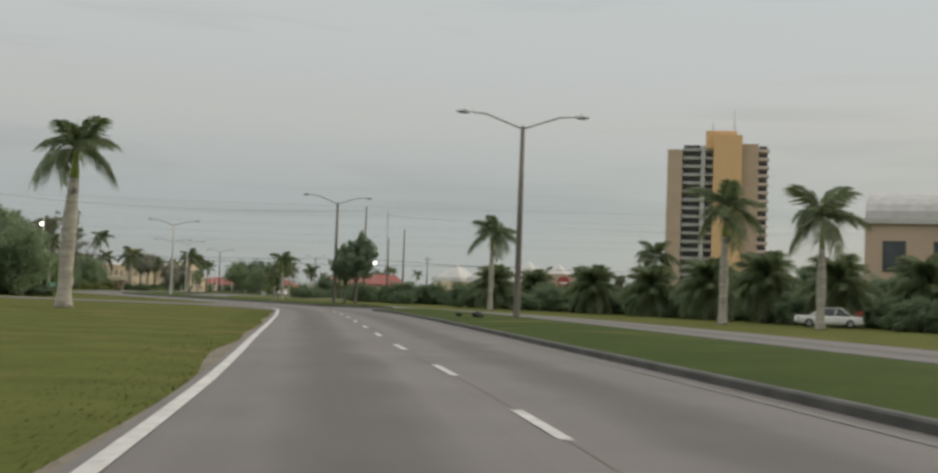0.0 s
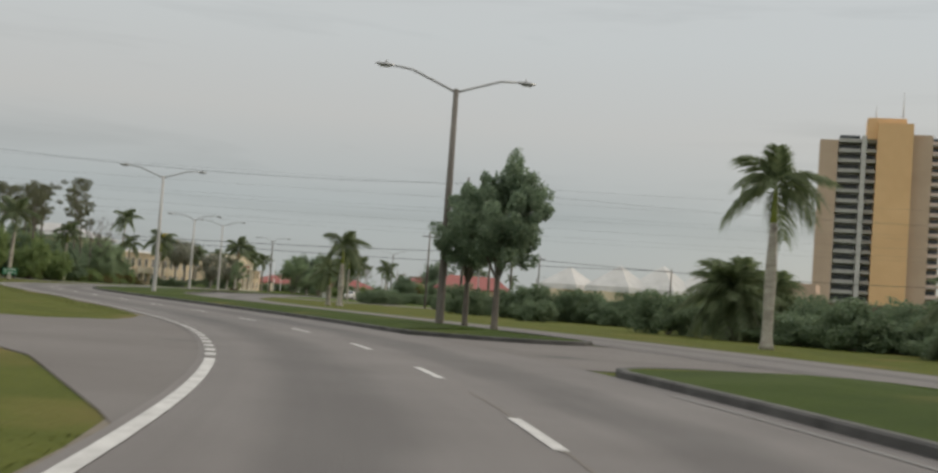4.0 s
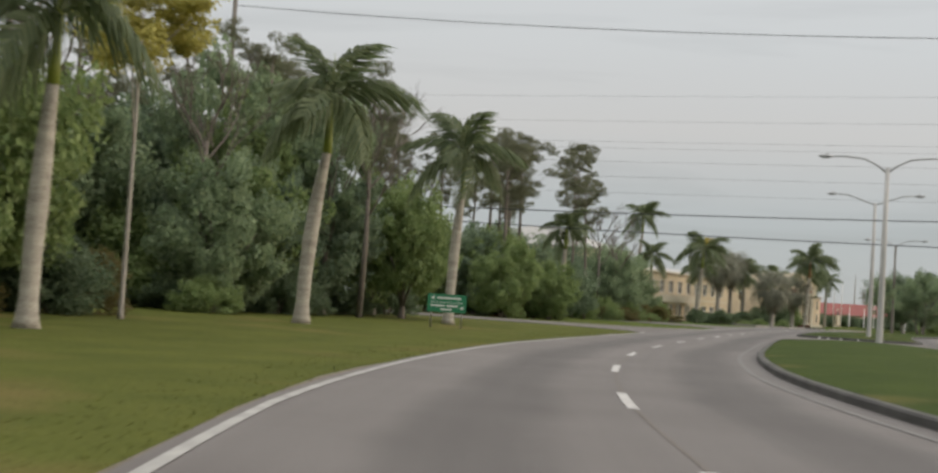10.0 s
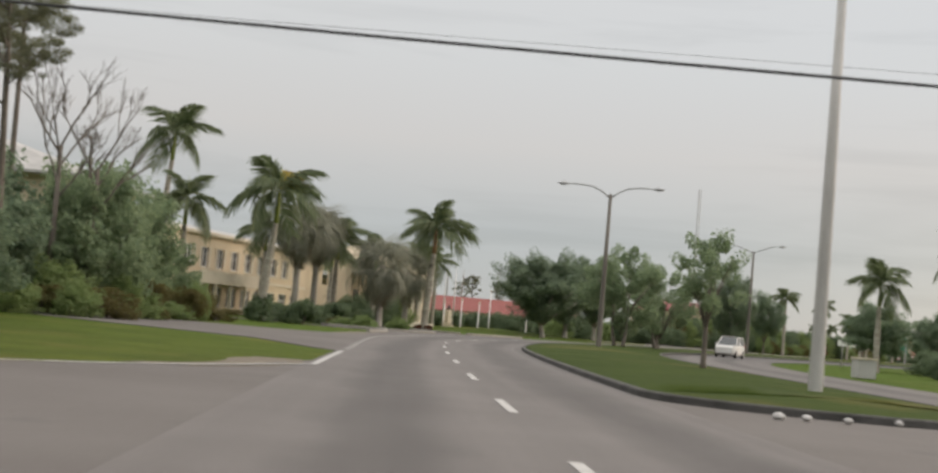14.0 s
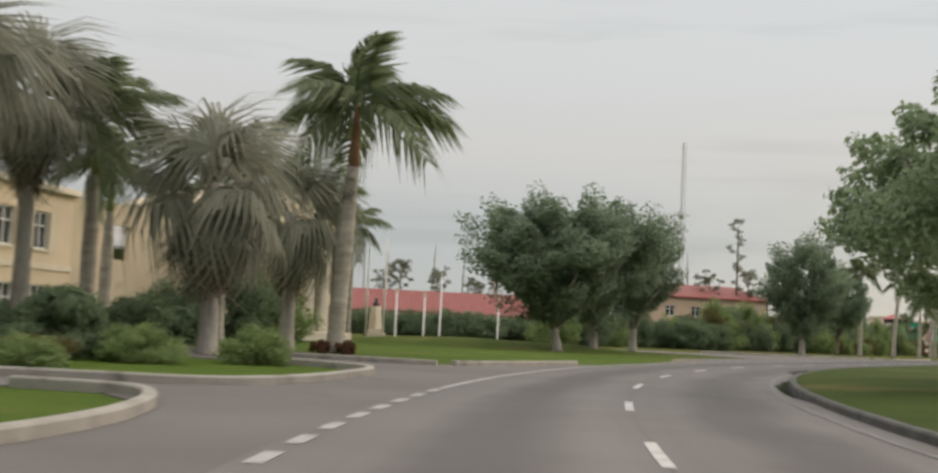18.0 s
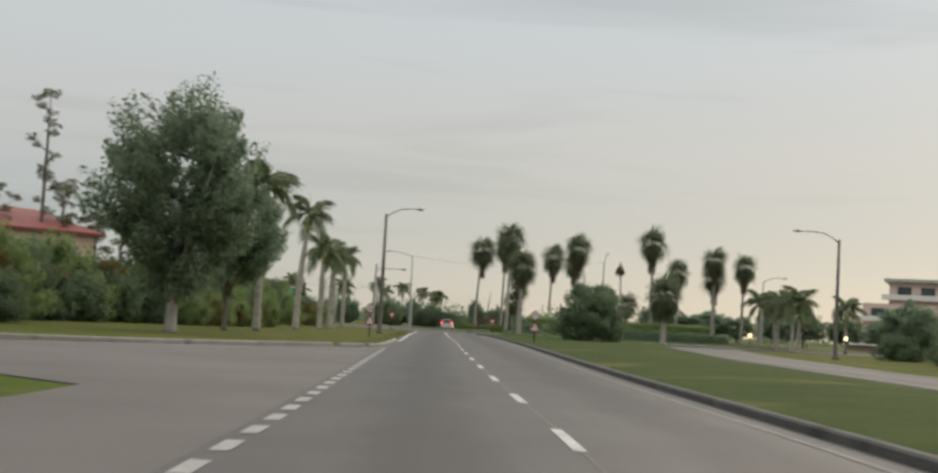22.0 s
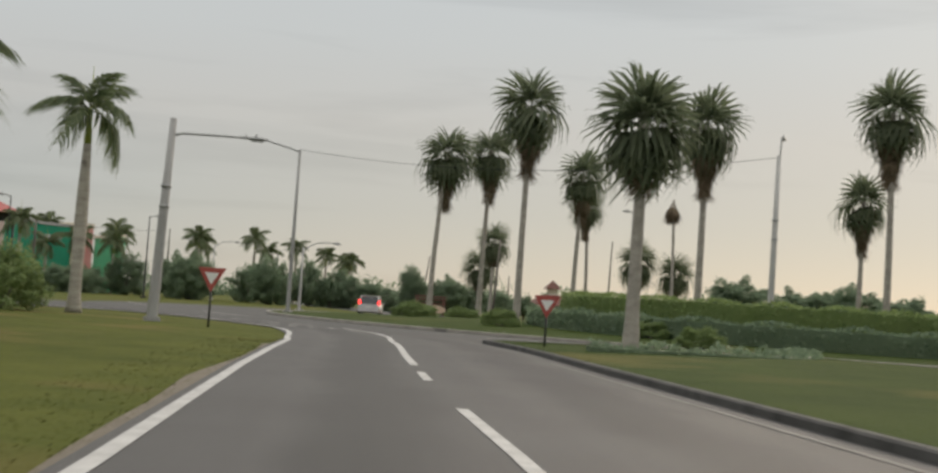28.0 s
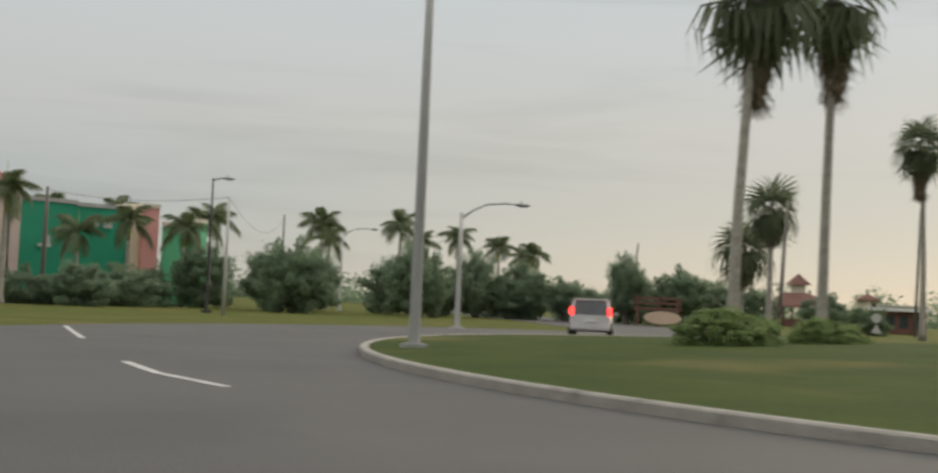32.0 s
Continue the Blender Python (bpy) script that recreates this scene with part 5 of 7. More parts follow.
# the wood on the left
rng = random.Random(7)
n = 0
for i in range(600):
    s, off = rng.uniform(7.0, 17.0), -(16.5 + 34 * rng.random() ** 1.6)
    x, y = beside(s, off)
    if 226 < y < 248 and x < -60 or x > -30 and y < 112:
        continue
    if s > 15.4 and off > -24 or (y > 285):
        continue
    if n >= 125:
        break
    n += 1
    near = off > -24
    h = rng.uniform(6.0, 9.0) if near else rng.uniform(8.0, 12.0)
    if s > 13.6:
        h *= 0.72
    tree(x, y, h, h * rng.uniform(0.34, 0.46), -0.4 if near else h * 0.12, rng.choice((CROWN, CROWN, CROWN_D, CROWN_D, CROWN_B)), 400 + i, "leafy tree at the edge of the wood" if near else "tree in the dense mixed wood", tr=0.13, group="trees of the wood", limbs=3)
for i in range(60):
    s = rng.uniform(7.4, 16.8)
    off = -rng.uniform(14.5, 18.5)
    x, y = beside(s, off)
    if 226 < y < 250 or s > 15.2 and off > -15.5:
        continue
    k = rng.random()
    if s > 14.9:
        bush(x - 4, y, rng.uniform(1.4, 2.2), rng.uniform(1.2, 2.0), SCRUB if k < 0.5 else BUSH, 500 + i, "dry yellowish scrub along the wood" if k < 0.5 else "dark green bush along the wood", group="undergrowth")
    else:
        bush(x, y, rng.uniform(1.2, 2.3), rng.uniform(0.9, 2.4), BUSH if k < 0.55 else BUSH_B if k < 0.85 else SCRUB, 500 + i, "green bush at the wood's edge", group="undergrowth")
for i, (x, y, r, h) in enumerate([(-79.5, 253.5, 1.8, 1.6), (-83, 252.0, 2.0, 1.7)]):
    bush(x, y, r, h, RUST, 560 + i, "heap of rust-brown cut branches", "brush_pile")
for i, (x, y, r, h) in enumerate([(-85.5, 263, 4.0, 7.0), (-88, 270, 4.0, 7.5), (-83.5, 270.5, 3.0, 5.0), (-89, 282, 4.4, 7.8), (-92, 290, 4.0, 7.0), (-86, 279, 3.2, 5.5), (-94, 276, 5, 9)]):
    tree(x, y, h, r, -0.5, CROWN_D + CROWN[:1], 570 + i, "dense dark green tree at the wood's end", tr=0.16, limbs=3, group="trees of the wood")
for i in range(9):
    bush(-83.5 + rng.uniform(-1.5, 2.5), 276 + i * 2.2, rng.uniform(1.2, 1.8), rng.uniform(1.2, 2.0), SCRUB if i % 2 else BUSH_B, 590 + i, "tall dry grass and scrub", group="undergrowth")
for i, (x, y, r, h) in enumerate([(-86.5, 297, 3.6, 7.6), (-90.0, 303, 3.8, 8.2), (-85.2, 291.0, 3.4, 7.8), (-86.8, 307.5, 2.6, 4.6), (-83.0, 285.0, 3.0, 7.0)]):
    tree(x, y, h, r, -0.6, CROWN, 580 + i, "dense green tree beside the cream building", tr=0.14, limbs=3, group="trees of the wood")
for i in range(44):
    x, y = beside(rng.uniform(7.0, 13.2), -rng.uniform(20, 31))
    if 226 < y < 246 and x < -60 or x > -30 and y < 112:
        continue
    bush(x, y, rng.uniform(1.8, 2.8), rng.uniform(2.0, 3.6), BUSH_B if i % 3 == 0 else BUSH, 1100 + i, "shady undergrowth inside the wood", group="undergrowth")
for i, (x, y, r, h) in enumerate([(-79.5, 246.5, 2.6, 5.4), (-82.5, 250.0, 3.0, 6.4), (-86.0, 247.5, 3.0, 6.8), (-78.0, 252.0, 2.2, 4.2), (-83.5, 257.0, 2.8, 6.0)]):
    tree(x, y, h, r, -0.7, CROWN_B, 1150 + i, "bright green tree past the side road", tr=0.13, limbs=3, group="trees of the wood")
for i, (x, y, r, h) in enumerate([(-1.0, 486.5, 2.0, 2.4), (2.3, 490.6, 1.7, 2.1), (-4.5, 482.0, 2.2, 2.7), (-8.0, 488.0, 2.4, 3.0)]):
    bush(x, y, r, h, SCRUB if i % 2 == 0 else BUSH_B, 1160 + i, "brownish scrub beside the exit road", "thicket_bush", "thicket behind the palms")
tree(-68.8, 191.0, 10.2, 2.3, 6.6, YELLOWC, 600, "slender tree with a yellow crown", tr=0.07, limbs=3, bark=M_TRUNK_P)
for i in range(12):
    bush(-81.0 + 0.9 * math.sin(i * 2.1), 278 + i * 1.9, 1.1 + 0.3 * math.sin(i * 1.3), 1.3 + 0.5 * math.sin(i * 2.9), SCRUB if i % 3 else BUSH_B, 1180 + i, "tall dry grass before the green trees", "scrub_clump", "dry grass clumps")
for i, (x, y, h, r, low, kind) in enumerate([(-78.5, 209.5, 12.0, 3.2, 3.0, SPARSE), (-75.5, 214.0, 10.5, 2.6, 3.5, SPARSE), (-81.5, 216.5, 12.5, 3.0, 3.2, CROWN), (-73.8, 219.0, 6.6, 2.4, 0.2, CROWN_B), (-77.0, 222.0, 7.4, 2.8, 0.2, CROWN_B)]):
    tree(x, y, h, r, low, kind, 1190 + i, "tall open tree at the wood's corner" if low > 1 else "bright green tree at the wood's corner", tr=0.15, group="trees of the wood")
for i in range(13):
    q = i / 12
    bush(-29.0 + 21 * q + 0.8 * math.sin(i * 2.3), 449.5 + 30 * q, 2.1 + 0.4 * math.sin(i * 1.7), 3.9 + 0.7 * math.sin(i * 3.1), BUSH if i % 3 else BUSH_B, 1210 + i, "tall dark thicket behind the royal palms", "thicket_bush", "thicket behind the palms")
for i in range(7):
    bush(-27.5 + 1.6 * i, 443.5 + 1.9 * i, 1.3 + 0.2 * math.sin(i * 2.0), 1.9 + 0.4 * math.sin(i * 1.4), SCRUB if i % 2 else BUSH_B, 1230 + i, "yellow-green scrub among the royal palms", "scrub_clump", "scrub by the royal palms")
# pines, living and dead
PINES = [(-84.8, 276.5, 14.0), (-87.3, 285.0, 15.6), (-85.8, 262.5, 12.0), (-83.0, 258.0, 12.5), (-88.0, 266.0, 12.2), (-90.0, 258.0, 13.0), (-80.0, 222.0, 12.0), (-84.0, 214.0, 12.4), (-86.0, 226.5, 13.0), (-78.0, 212.0, 11.4),
         (-92.0, 248.0, 13.0), (-96.0, 262.0, 13.5), (-95.0, 272.0, 13.0), (-70.0, 170.0, 12.5), (-74.0, 176.0, 13.2), (-66.0, 158.0, 12.0), (-99.0, 285.0, 14.0), (-82.0, 204.0, 12.0), (-90, 246, 12.5), (-80, 226, 10.5)]
for i, (x, y, h) in enumerate(PINES):
    pine(x, y, h * 1.08, i, r=2.3 if i != 1 else 2.8)
for i, (x, y, h) in enumerate([(-79.0, 188.0, 13.5), (-81.5, 193.0, 13.0), (-62.0, 152.0, 12.0), (-93.0, 254.0, 12.0)]):
    pine(x, y, h, 40 + i, bare=True, r=4.0)
for i, (x, y, h) in enumerate([(-75.0, 192.2, 15.6), (-79.0, 199.0, 13.6), (-77.0, 206.0, 11.5), (-73.5, 214.0, 11.0), (-84.2, 282.6, 12.0), (-82.8, 283.6, 10.6), (-79.5, 226.0, 12.0), (-86.0, 244.0, 10.5), (-88.0, 300.0, 9.0)]):
    bare_tree(x, y, h, i, 0.5 if i != 1 else 0.62)
for i, (x, y, h) in enumerate([(-69.9, 174.5, 13.7), (-72.6, 179.4, 12.6), (-79.0, 223.5, 12.2), (-81.0, 250.0, 13.4), (-84.0, 254.0, 13.0), (-80.0, 247.5, 11.6), (-82.1, 272.6, 12.2)]):
    pine(x, y, h, 140 + i, r=2.4)
pine(-36.4, 450.0, 15.5, 60, r=1.3)
for i in range(26):
    x = -82 + i * 2.0 + rng.uniform(-1, 1)
    y = 448 + rng.uniform(0, 30)
    if i % 2:
        pine(x, y, rng.uniform(7.0, 9.5), 62 + i, r=1.7)
    else:
        pine(x, y, rng.uniform(9.0, 14.0), 62 + i, bare=True, r=1.2)
# hedges and thickets
for i in range(34):
    s = -0.2 + i * 0.25
    x, y = beside(s, 42.5 + 2.5 * math.sin(i * 1.9))
    bush(*beside(s + 0.12, 46.5 + math.sin(i * 2.7)), 3.2, 2.7 + 0.5 * math.sin(i * 3.3), BUSH, 1200 + i, "dark dense hedge along the far verge", "hedge_bush", "hedge beyond the far verge")
    bush(x, y, rng.uniform(2.4, 3.4), rng.uniform(1.8, 2.6), BUSH, 700 + i, "dark dense hedge along the far verge", "hedge_bush", "hedge beyond the far verge")
for i in range(16):
    x, y = beside(-0.2 + i * 0.45, 48 + rng.uniform(-2, 5))
    tree(x, y, rng.uniform(4.6, 6.6), rng.uniform(2.2, 3.2), 0.8, CROWN_D, 740 + i, "dark tree behind the hedge", tr=0.14, limbs=3, group="trees behind the hedge")
for i in range(30):
    x, y = -88 + i * 1.75, 424 + 4 * math.sin(i)
    if x > -44:
        y = 434 + (x + 44) * 0.6
    bush(x, y, rng.uniform(1.8, 2.5), rng.uniform(1.8, 2.8), BUSH, 760 + i, "dark green hedge before the red roofs", "hedge_bush", "hedge before the red roofs")
for i in range(26):
    q = i / 25
    x, y = -33 + 40 * q + rng.uniform(-2, 1), 438 + 74 * q
    bush(x - 7, y + 6, rng.uniform(2.2, 3.4), rng.uniform(3.4, 5.0), BUSH if i % 3 else SCRUB, 800 + i, "roadside thicket behind the palms", "thicket_bush", "thicket behind the palms")
for i in range(30):
    x, y = 6 + i * 3.3 + rng.uniform(-1, 1), 562 + rng.uniform(-5, 6) + i * 0.9
    if 86 < x < 106:
        continue
    tree(x, y, (2.7 if i < 9 else 4.8 if i < 18 else 3.2) * rng.uniform(0.75, 1.2), rng.uniform(1.9, 2.8), -0.8, CROWN_D, 840 + i, "dark tree beyond the roundabout", tr=0.13, limbs=2, group="trees beyond the roundabout")
for i, (x, y, h, r) in enumerate([(68.8, 571.5, 5.6, 1.6), (73.2, 570.2, 4.9, 2.3), (70.6, 573.5, 4.4, 1.9), (78.0, 572.0, 3.9, 2.1), (81.5, 571.5, 3.5, 1.9), (65.0, 574.5, 3.6, 1.9), (61.0, 576.5, 3.4, 2.0)]):
    tree(x, y, h, r, 0.2, CROWN_D, 1300 + i, "dark rounded tree behind the timber signboard", tr=0.13, limbs=3, group="trees behind the signboard")
tree(66.7, 546.4, 2.7, 1.5, 0.4, CROWN_F, 1310, "small round dark tree at the edge of the island", tr=0.1, limbs=2)
bush(85.0, 562.0, 1.7, 2.1, BUSH, 1311, "dark bush behind the small road signs", group="trees behind the signboard")
for i in range(10):
    x, y = 78 + 17 * i / 9 + rng.uniform(-1, 1), 529 - 46 * i / 9 + rng.uniform(-1, 1)
    tree(x, y, rng.uniform(4.6, 6.2), rng.uniform(2.8, 3.6), 0.7, CROWN_D, 870 + i, "dark spreading tree beyond the fan palms", tr=0.15, limbs=3, group="trees east of the roundabout")
for i in range(12):
    x, y = -30 + 3.3 * i + rng.uniform(-1, 1), 527 + rng.uniform(0, 8)
    tree(x, y, rng.uniform(2.0, 2.8), rng.uniform(2.0, 2.6), -1.0, CROWN_D, 1030 + i, "dark tree along the west exit road", tr=0.13, limbs=3, group="trees by the west exit")
for i in range(12):
    x, y = -44 + 1.7 * i + rng.uniform(-0.6, 0.6), 430 + 2.6 * i + rng.uniform(-0.6, 0.6)
    bush(x, y, rng.uniform(1.8, 2.6), rng.uniform(3.0, 4.8), SCRUB if i % 3 == 0 else BUSH_B if i % 3 == 1 else BUSH, 1050 + i, "overgrown scrub beside the royal palms", "thicket_bush", "thicket behind the palms")
for i in range(22):
    x, y = 62 + i * 3.6, 455 + i * 3.0 + rng.uniform(-4, 4)
    tree(x, y, rng.uniform(3.6, 5.6), rng.uniform(2.4, 3.2), 0.3, CROWN_D, 880 + i, "dark spreading tree east of the roundabout", tr=0.14, limbs=2, group="trees east of the roundabout")
for i in range(20):
    x, y = beside(24.0 + i * 0.3, 40 + rng.uniform(-2, 6))
    if i % 3 == 0:
        tree(x, y, 5.5, 3.0, 0.6, CROWN_D, 910 + i, "dark tree across the opposite carriageway", tr=0.14, limbs=2, group="trees across the road")
    else:
        bush(x, y, 2.0, 2.2, BUSH, 910 + i, "dark bush across the opposite carriageway", group="bushes across the road")
for i in range(14):
    x, y = beside(14.6 + i * 0.5, 34 + rng.uniform(-2, 6))
    bush(x, y, 2.2, 1.9, BUSH, 940 + i, "bush across the opposite carriageway", group="bushes across the road")
for i in range(16):
    x, y = beside(7.5 + i * 0.45, 40 + rng.uniform(-4, 14))
    bush(x, y, rng.uniform(1.6, 2.6), rng.uniform(1.6, 3.0), BUSH, 960 + i, "dark bush on the open ground", group="bushes across the road")
for i in range(16):
    q = i / 15
    bush(-62 + 34 * q + rng.uniform(-0.8, 0.8), 402 + 44 * q + rng.uniform(-0.8, 0.8) + 5 * math.sin(q * 3.1), rng.uniform(1.6, 2.2), rng.uniform(2.6, 3.6), BUSH if i % 3 else BUSH_B, 1010 + i, "tall loose hedge bush beyond the side road", "hedge_bush", "hedge beyond the side road")
# round clipped shrubs and the hedges of the roundabout
for i, (x, y, r, h) in enumerate([(28.9, 497.0, 1.05, 0.95), (33.0, 512.6, 1.25, 1.0), (34.1, 513.2, 1.25, 0.95), (37.7, 514.1, 1.05, 0.85), (38.9, 514.8, 1.0, 0.8), (21.5, 474.8, 0.9, 0.8), (31.5, 488.4, 1.0, 0.9)]):
    bush(x, y, r, h, CLIPPED, 980 + i, "clipped rounded green shrub at a palm's foot", "clipped_shrub", "clipped shrubs", z0=0.3)


def hedge(name, cx, cy, r, h, w, a0, a1, mat, label, seed, z0=0.4):
    """A clipped curved hedge: thousands of leaves over a solid core."""
    rs = np.random.RandomState(seed)
    n = int(abs(a1 - a0) / 360 * 2 * math.pi * r * (h * 2 + w) * 75)
    a = np.radians(rs.uniform(a0, a1, n))
    u = rs.uniform(0, 1, n) * (2 * h + w)
    rr = np.where(u < h, r - w / 2, np.where(u < 2 * h, r + w / 2, r - w / 2 + (u - 2 * h)))
    zz = np.where(u < h, u, np.where(u < 2 * h, u - h, h)) + z0 + 0.10 * np.sin(a * 23) + rs.normal(scale=0.05, size=n)
    rr = rr + rs.normal(scale=0.09, size=n)
    pos = np.stack([cx + rr * np.cos(a), cy + rr * np.sin(a), zz], axis=1)
    d1, d2 = rs.normal(size=(n, 3)), rs.normal(size=(n, 3))
    s = 0.09
    q = np.stack([pos - d1 * s * 0.6, pos - d2 * s * 0.4, pos + d1 * s * 0.6, pos + d2 * s * 0.4], axis=1).reshape(-1, 3)
    root = thing(name, label, "hedge")
    mesh_object("foliage", q.tolist(), np.arange(4 * n).reshape(-1, 4).tolist(), mat, root)
    part("core", ribbon(bmesh.new(), ring(cx, cy, r, a0, a1, 60), w - 0.15, z0 - 0.3, z0 + h - 0.08), mat, root)
    return root


hedge("clipped_hedge", 44.6, 492.8, 13.2, 0.95, 1.0, 120, 330, M_LEAF_D, "long clipped grey-green hedge on the island", 5)
hedge("tall_hedge", 44.6, 492.8, 11.0, 1.9, 1.6, 100, 340, M_LEAF_B, "taller bright green hedge behind the first", 6)
hedge("low_hedge", 19.0, 480.0, 9.0, 0.2, 1.0, 240, 330, M_LEAF_D, "low groundcover strip on the splitter island", 7, 0.2)
# far tree line all round
rs = np.random.RandomState(12)
qs = []
for k in range(420):
    a = 2 * math.pi * k / 420
    if math.cos(a) < -0.45:
        continue
    d = rs.uniform(400, 470)
    cx, cy, hh, rr = 0 + d * math.sin(a) * 0.9, 260 + (d + 60) * math.cos(a), rs.uniform(4.0, 9.0), rs.uniform(5, 9)
    m = 620
    p = rs.normal(size=(m, 3))
    p /= np.linalg.norm(p, axis=1)[:, None]
    p[:, 2] = np.abs(p[:, 2])
    p *= (rs.uniform(0.1, 1.0, m) ** 0.6)[:, None]
    c = np.array([cx, cy, 0]) + p * np.array([rr, rr, hh])
    d1, d2 = rs.normal(size=(m, 3)), rs.normal(size=(m, 3))
    qs.append(np.stack([c - d1 * 0.25, c - d2 * 0.18, c + d1 * 0.25, c + d2 * 0.18], axis=1).reshape(-1, 3))
q = np.concatenate(qs)
tagged(mesh_object("far_trees", q.tolist(), np.arange(len(q)).reshape(-1, 4).tolist(), M_LEAF_D), "low dark line of distant trees", "trees", kind="stuff")


# ---- street lamps ----


def street_lamp(x, y, h, turn, arms=2, curved=False, mat=M_POLE_L, reach=2.65, r=0.14, lean=(0, 0), rise=0.6, z0=0.1, label="tall grey street lamp with two outstretched arms", group="median street lamps", bands=False, drop=0.0):
    """turn: the direction of the first arm."""
    root = thing("street_lamp", label, "street lamp", group)
    root.matrix_basis = at(x, y, z0)
    trunk_part(root, [(0, 0, -0.1), (0, 0, 0.02), (lean[0] * 0.5, lean[1] * 0.5, h * 0.5), (lean[0], lean[1], h)], [r * 1.25, r * 1.2, r, r * 0.72], mat, 12, "pole")
    box_part("base", (-0.24, 0.24, -0.24, 0.24, -0.12, 0.12), mat, root, bevel=0.03)
    if bands:
        for z in (h * 0.56, h * 0.66):
            trunk_part(root, [(lean[0] * z / h, lean[1] * z / h, z - 0.05), (lean[0] * z / h, lean[1] * z / h, z + 0.05)], [r * 1.12, r * 1.12], M_METAL, 12, "band", "steel strap round the pole")
    for k in range(arms):
        a = turn + math.pi * k
        d = Vector((math.cos(a), math.sin(a), 0))
        o = Vector((lean[0] * (1 - drop / h), lean[1] * (1 - drop / h), h - drop))
        if curved:
            p = [o + Vector((0, 0, -0.25)), o + d * 0.5 + Vector((0, 0, 0.12)), o + d * 1.1 + Vector((0, 0, 0.42)), o + d * 2.0 + Vector((0, 0, 0.52)), o + d * reach + Vector((0, 0, 0.5))]
        else:
            p = [o + Vector((0, 0, -0.12)), o + d * 0.35, o + d * reach * 0.7 + Vector((0, 0, rise * 0.9)), o + d * reach + Vector((0, 0, rise))]
        arm = trunk_part(root, [tuple(q) for q in p], [0.055] + [0.045] * (len(p) - 2) + [0.035], M_METAL, 8, "arm")
        e = p[-1]
        bm = bmesh.new()
        sc = [(0.0, 0.05, 0.05), (0.15, 0.12, 0.07), (0.5, 0.13, 0.075), (0.72, 0.07, 0.03)]
        rings = []
        n = Vector((-d.y, d.x, 0))
        for t, w, q in sc:
            c = e + d * t
            rings.append([bm.verts.new(c + n * w * math.cos(j * math.pi / 4) + Vector((0, 0, q * math.sin(j * math.pi / 4)))) for j in range(8)])
        for r0, r1 in zip(rings, rings[1:]):
            for j in range(8):
                bm.faces.new((r0[j], r0[(j + 1) % 8], r1[(j + 1) % 8], r1[j]))
        bm.faces.new(rings[0][::-1])
        bm.faces.new(rings[-1])
        head = part("lamp_head", bm, M_METAL, root, "flat grey lamp head", smooth=True)
        lens = box(bmesh.new(), -0.2, 0.2, -0.09, 0.09, -0.03, 0.0, 0.01)
        bmesh.ops.transform(lens, matrix=Matrix.Translation(e + d * 0.36 + Vector((0, 0, -0.07))) @ Matrix.Rotation(a, 4, "Z"), verts=lens.verts)
        part("lens", lens, M_LENS, head)
        trunk_part(root, [tuple(e + d * 0.3 + Vector((0, 0, 0.06))), tuple(e + d * 0.3 + Vector((0, 0, 0.17)))], [0.04, 0.035], M_METAL, 8, "photocell")
    return root


for x, y, h, curved, mat, s in ((2.5, 64.3, 9.7, False, M_POLE_D, 3.6), (-12.2, 119.7, 9.4, False, M_POLE_D, 6.9), (-38.5, 169.1, 9.2, False, M_POLE_L, 10.3), (-52.0, 228.4, 8.9, True, M_POLE_L, 14.0),
                                (-55.7, 257.4, 9.7, False, M_POLE_L, 15.7), (-59.0, 309.0, 9.8, True, M_POLE_D, 18.9), (-42.3, 361.0, 10.6, False, M_POLE_D, 22.5)):
    street_lamp(x, y, h, heading(s), 2, curved, mat, label="weathered brown double-armed street lamp on the median" if mat is M_POLE_D else "pale grey double-armed street lamp on the median")
street_lamp(-10.1, 450.3, 9.4, heading(28.5), 1, True, M_POLE_D, 2.3, label="brown street lamp with one curved arm", group="single street lamps", z0=0.0)
street_lamp(6.2, 485.7, 7.05, radians(-20), 1, False, M_POLE_M, 2.6, rise=0.05, lean=(0.27, 0.2), bands=True, drop=0.5, label="leaning grey pole with a single lamp arm", group="single street lamps", z0=0.0, r=0.16)
street_lamp(23.7, 511.0, 9.5, radians(165), 1, False, M_POLE_M, 2.9, rise=0.4, r=0.105, label="grey street lamp at the island's edge", group="single street lamps", z0=0.15)
street_lamp(19.4, 431.0, 9.2, radians(155), 1, True, M_POLE_D, 3.0, label="dark street lamp over the opposite carriageway", group="single street lamps", z0=0.0)
street_lamp(62.7, 486.4, 8.6, radians(-20), 1, True, M_POLE_L, 2.6, label="grey street lamp on the island", group="single street lamps", z0=0.2)
street_lamp(36.8, 486.0, 9.2, radians(35), 1, False, M_POLE_L, 0.9, rise=1.0, bands=True, label="grey pole with a short upturned lamp arm", group="single street lamps", z0=0.3)
for x, y, h in ((36.9, 536.0, 5.05), (52.0, 590.0, 6.6), (70.0, 610.0, 7.2)):
    street_lamp(x, y, h, radians(-10), 1, True, M_POLE_L, 2.4, label="grey street lamp on the exit road", group="exit road lamps", z0=0.0, r=0.1)
street_lamp(58.4, 521.0, 9.5, radians(150), 1, False, M_POLE_M, 0.35, rise=0.1, label="nearly bare lamp post with a tiny head", group="single street lamps", z0=0.1)
street_lamp(103.0, 520.0, 8.5, radians(160), 1, True, M_POLE_D, 2.4, label="far street lamp east of the roundabout", group="single street lamps", z0=0.0)
street_lamp(31.3, 556.0, 7.4, radians(0), 1, False, M_DARKM, 0.5, rise=0.05, label="thin dark car-park lamp", group="car park lamps", z0=0.0, r=0.07)
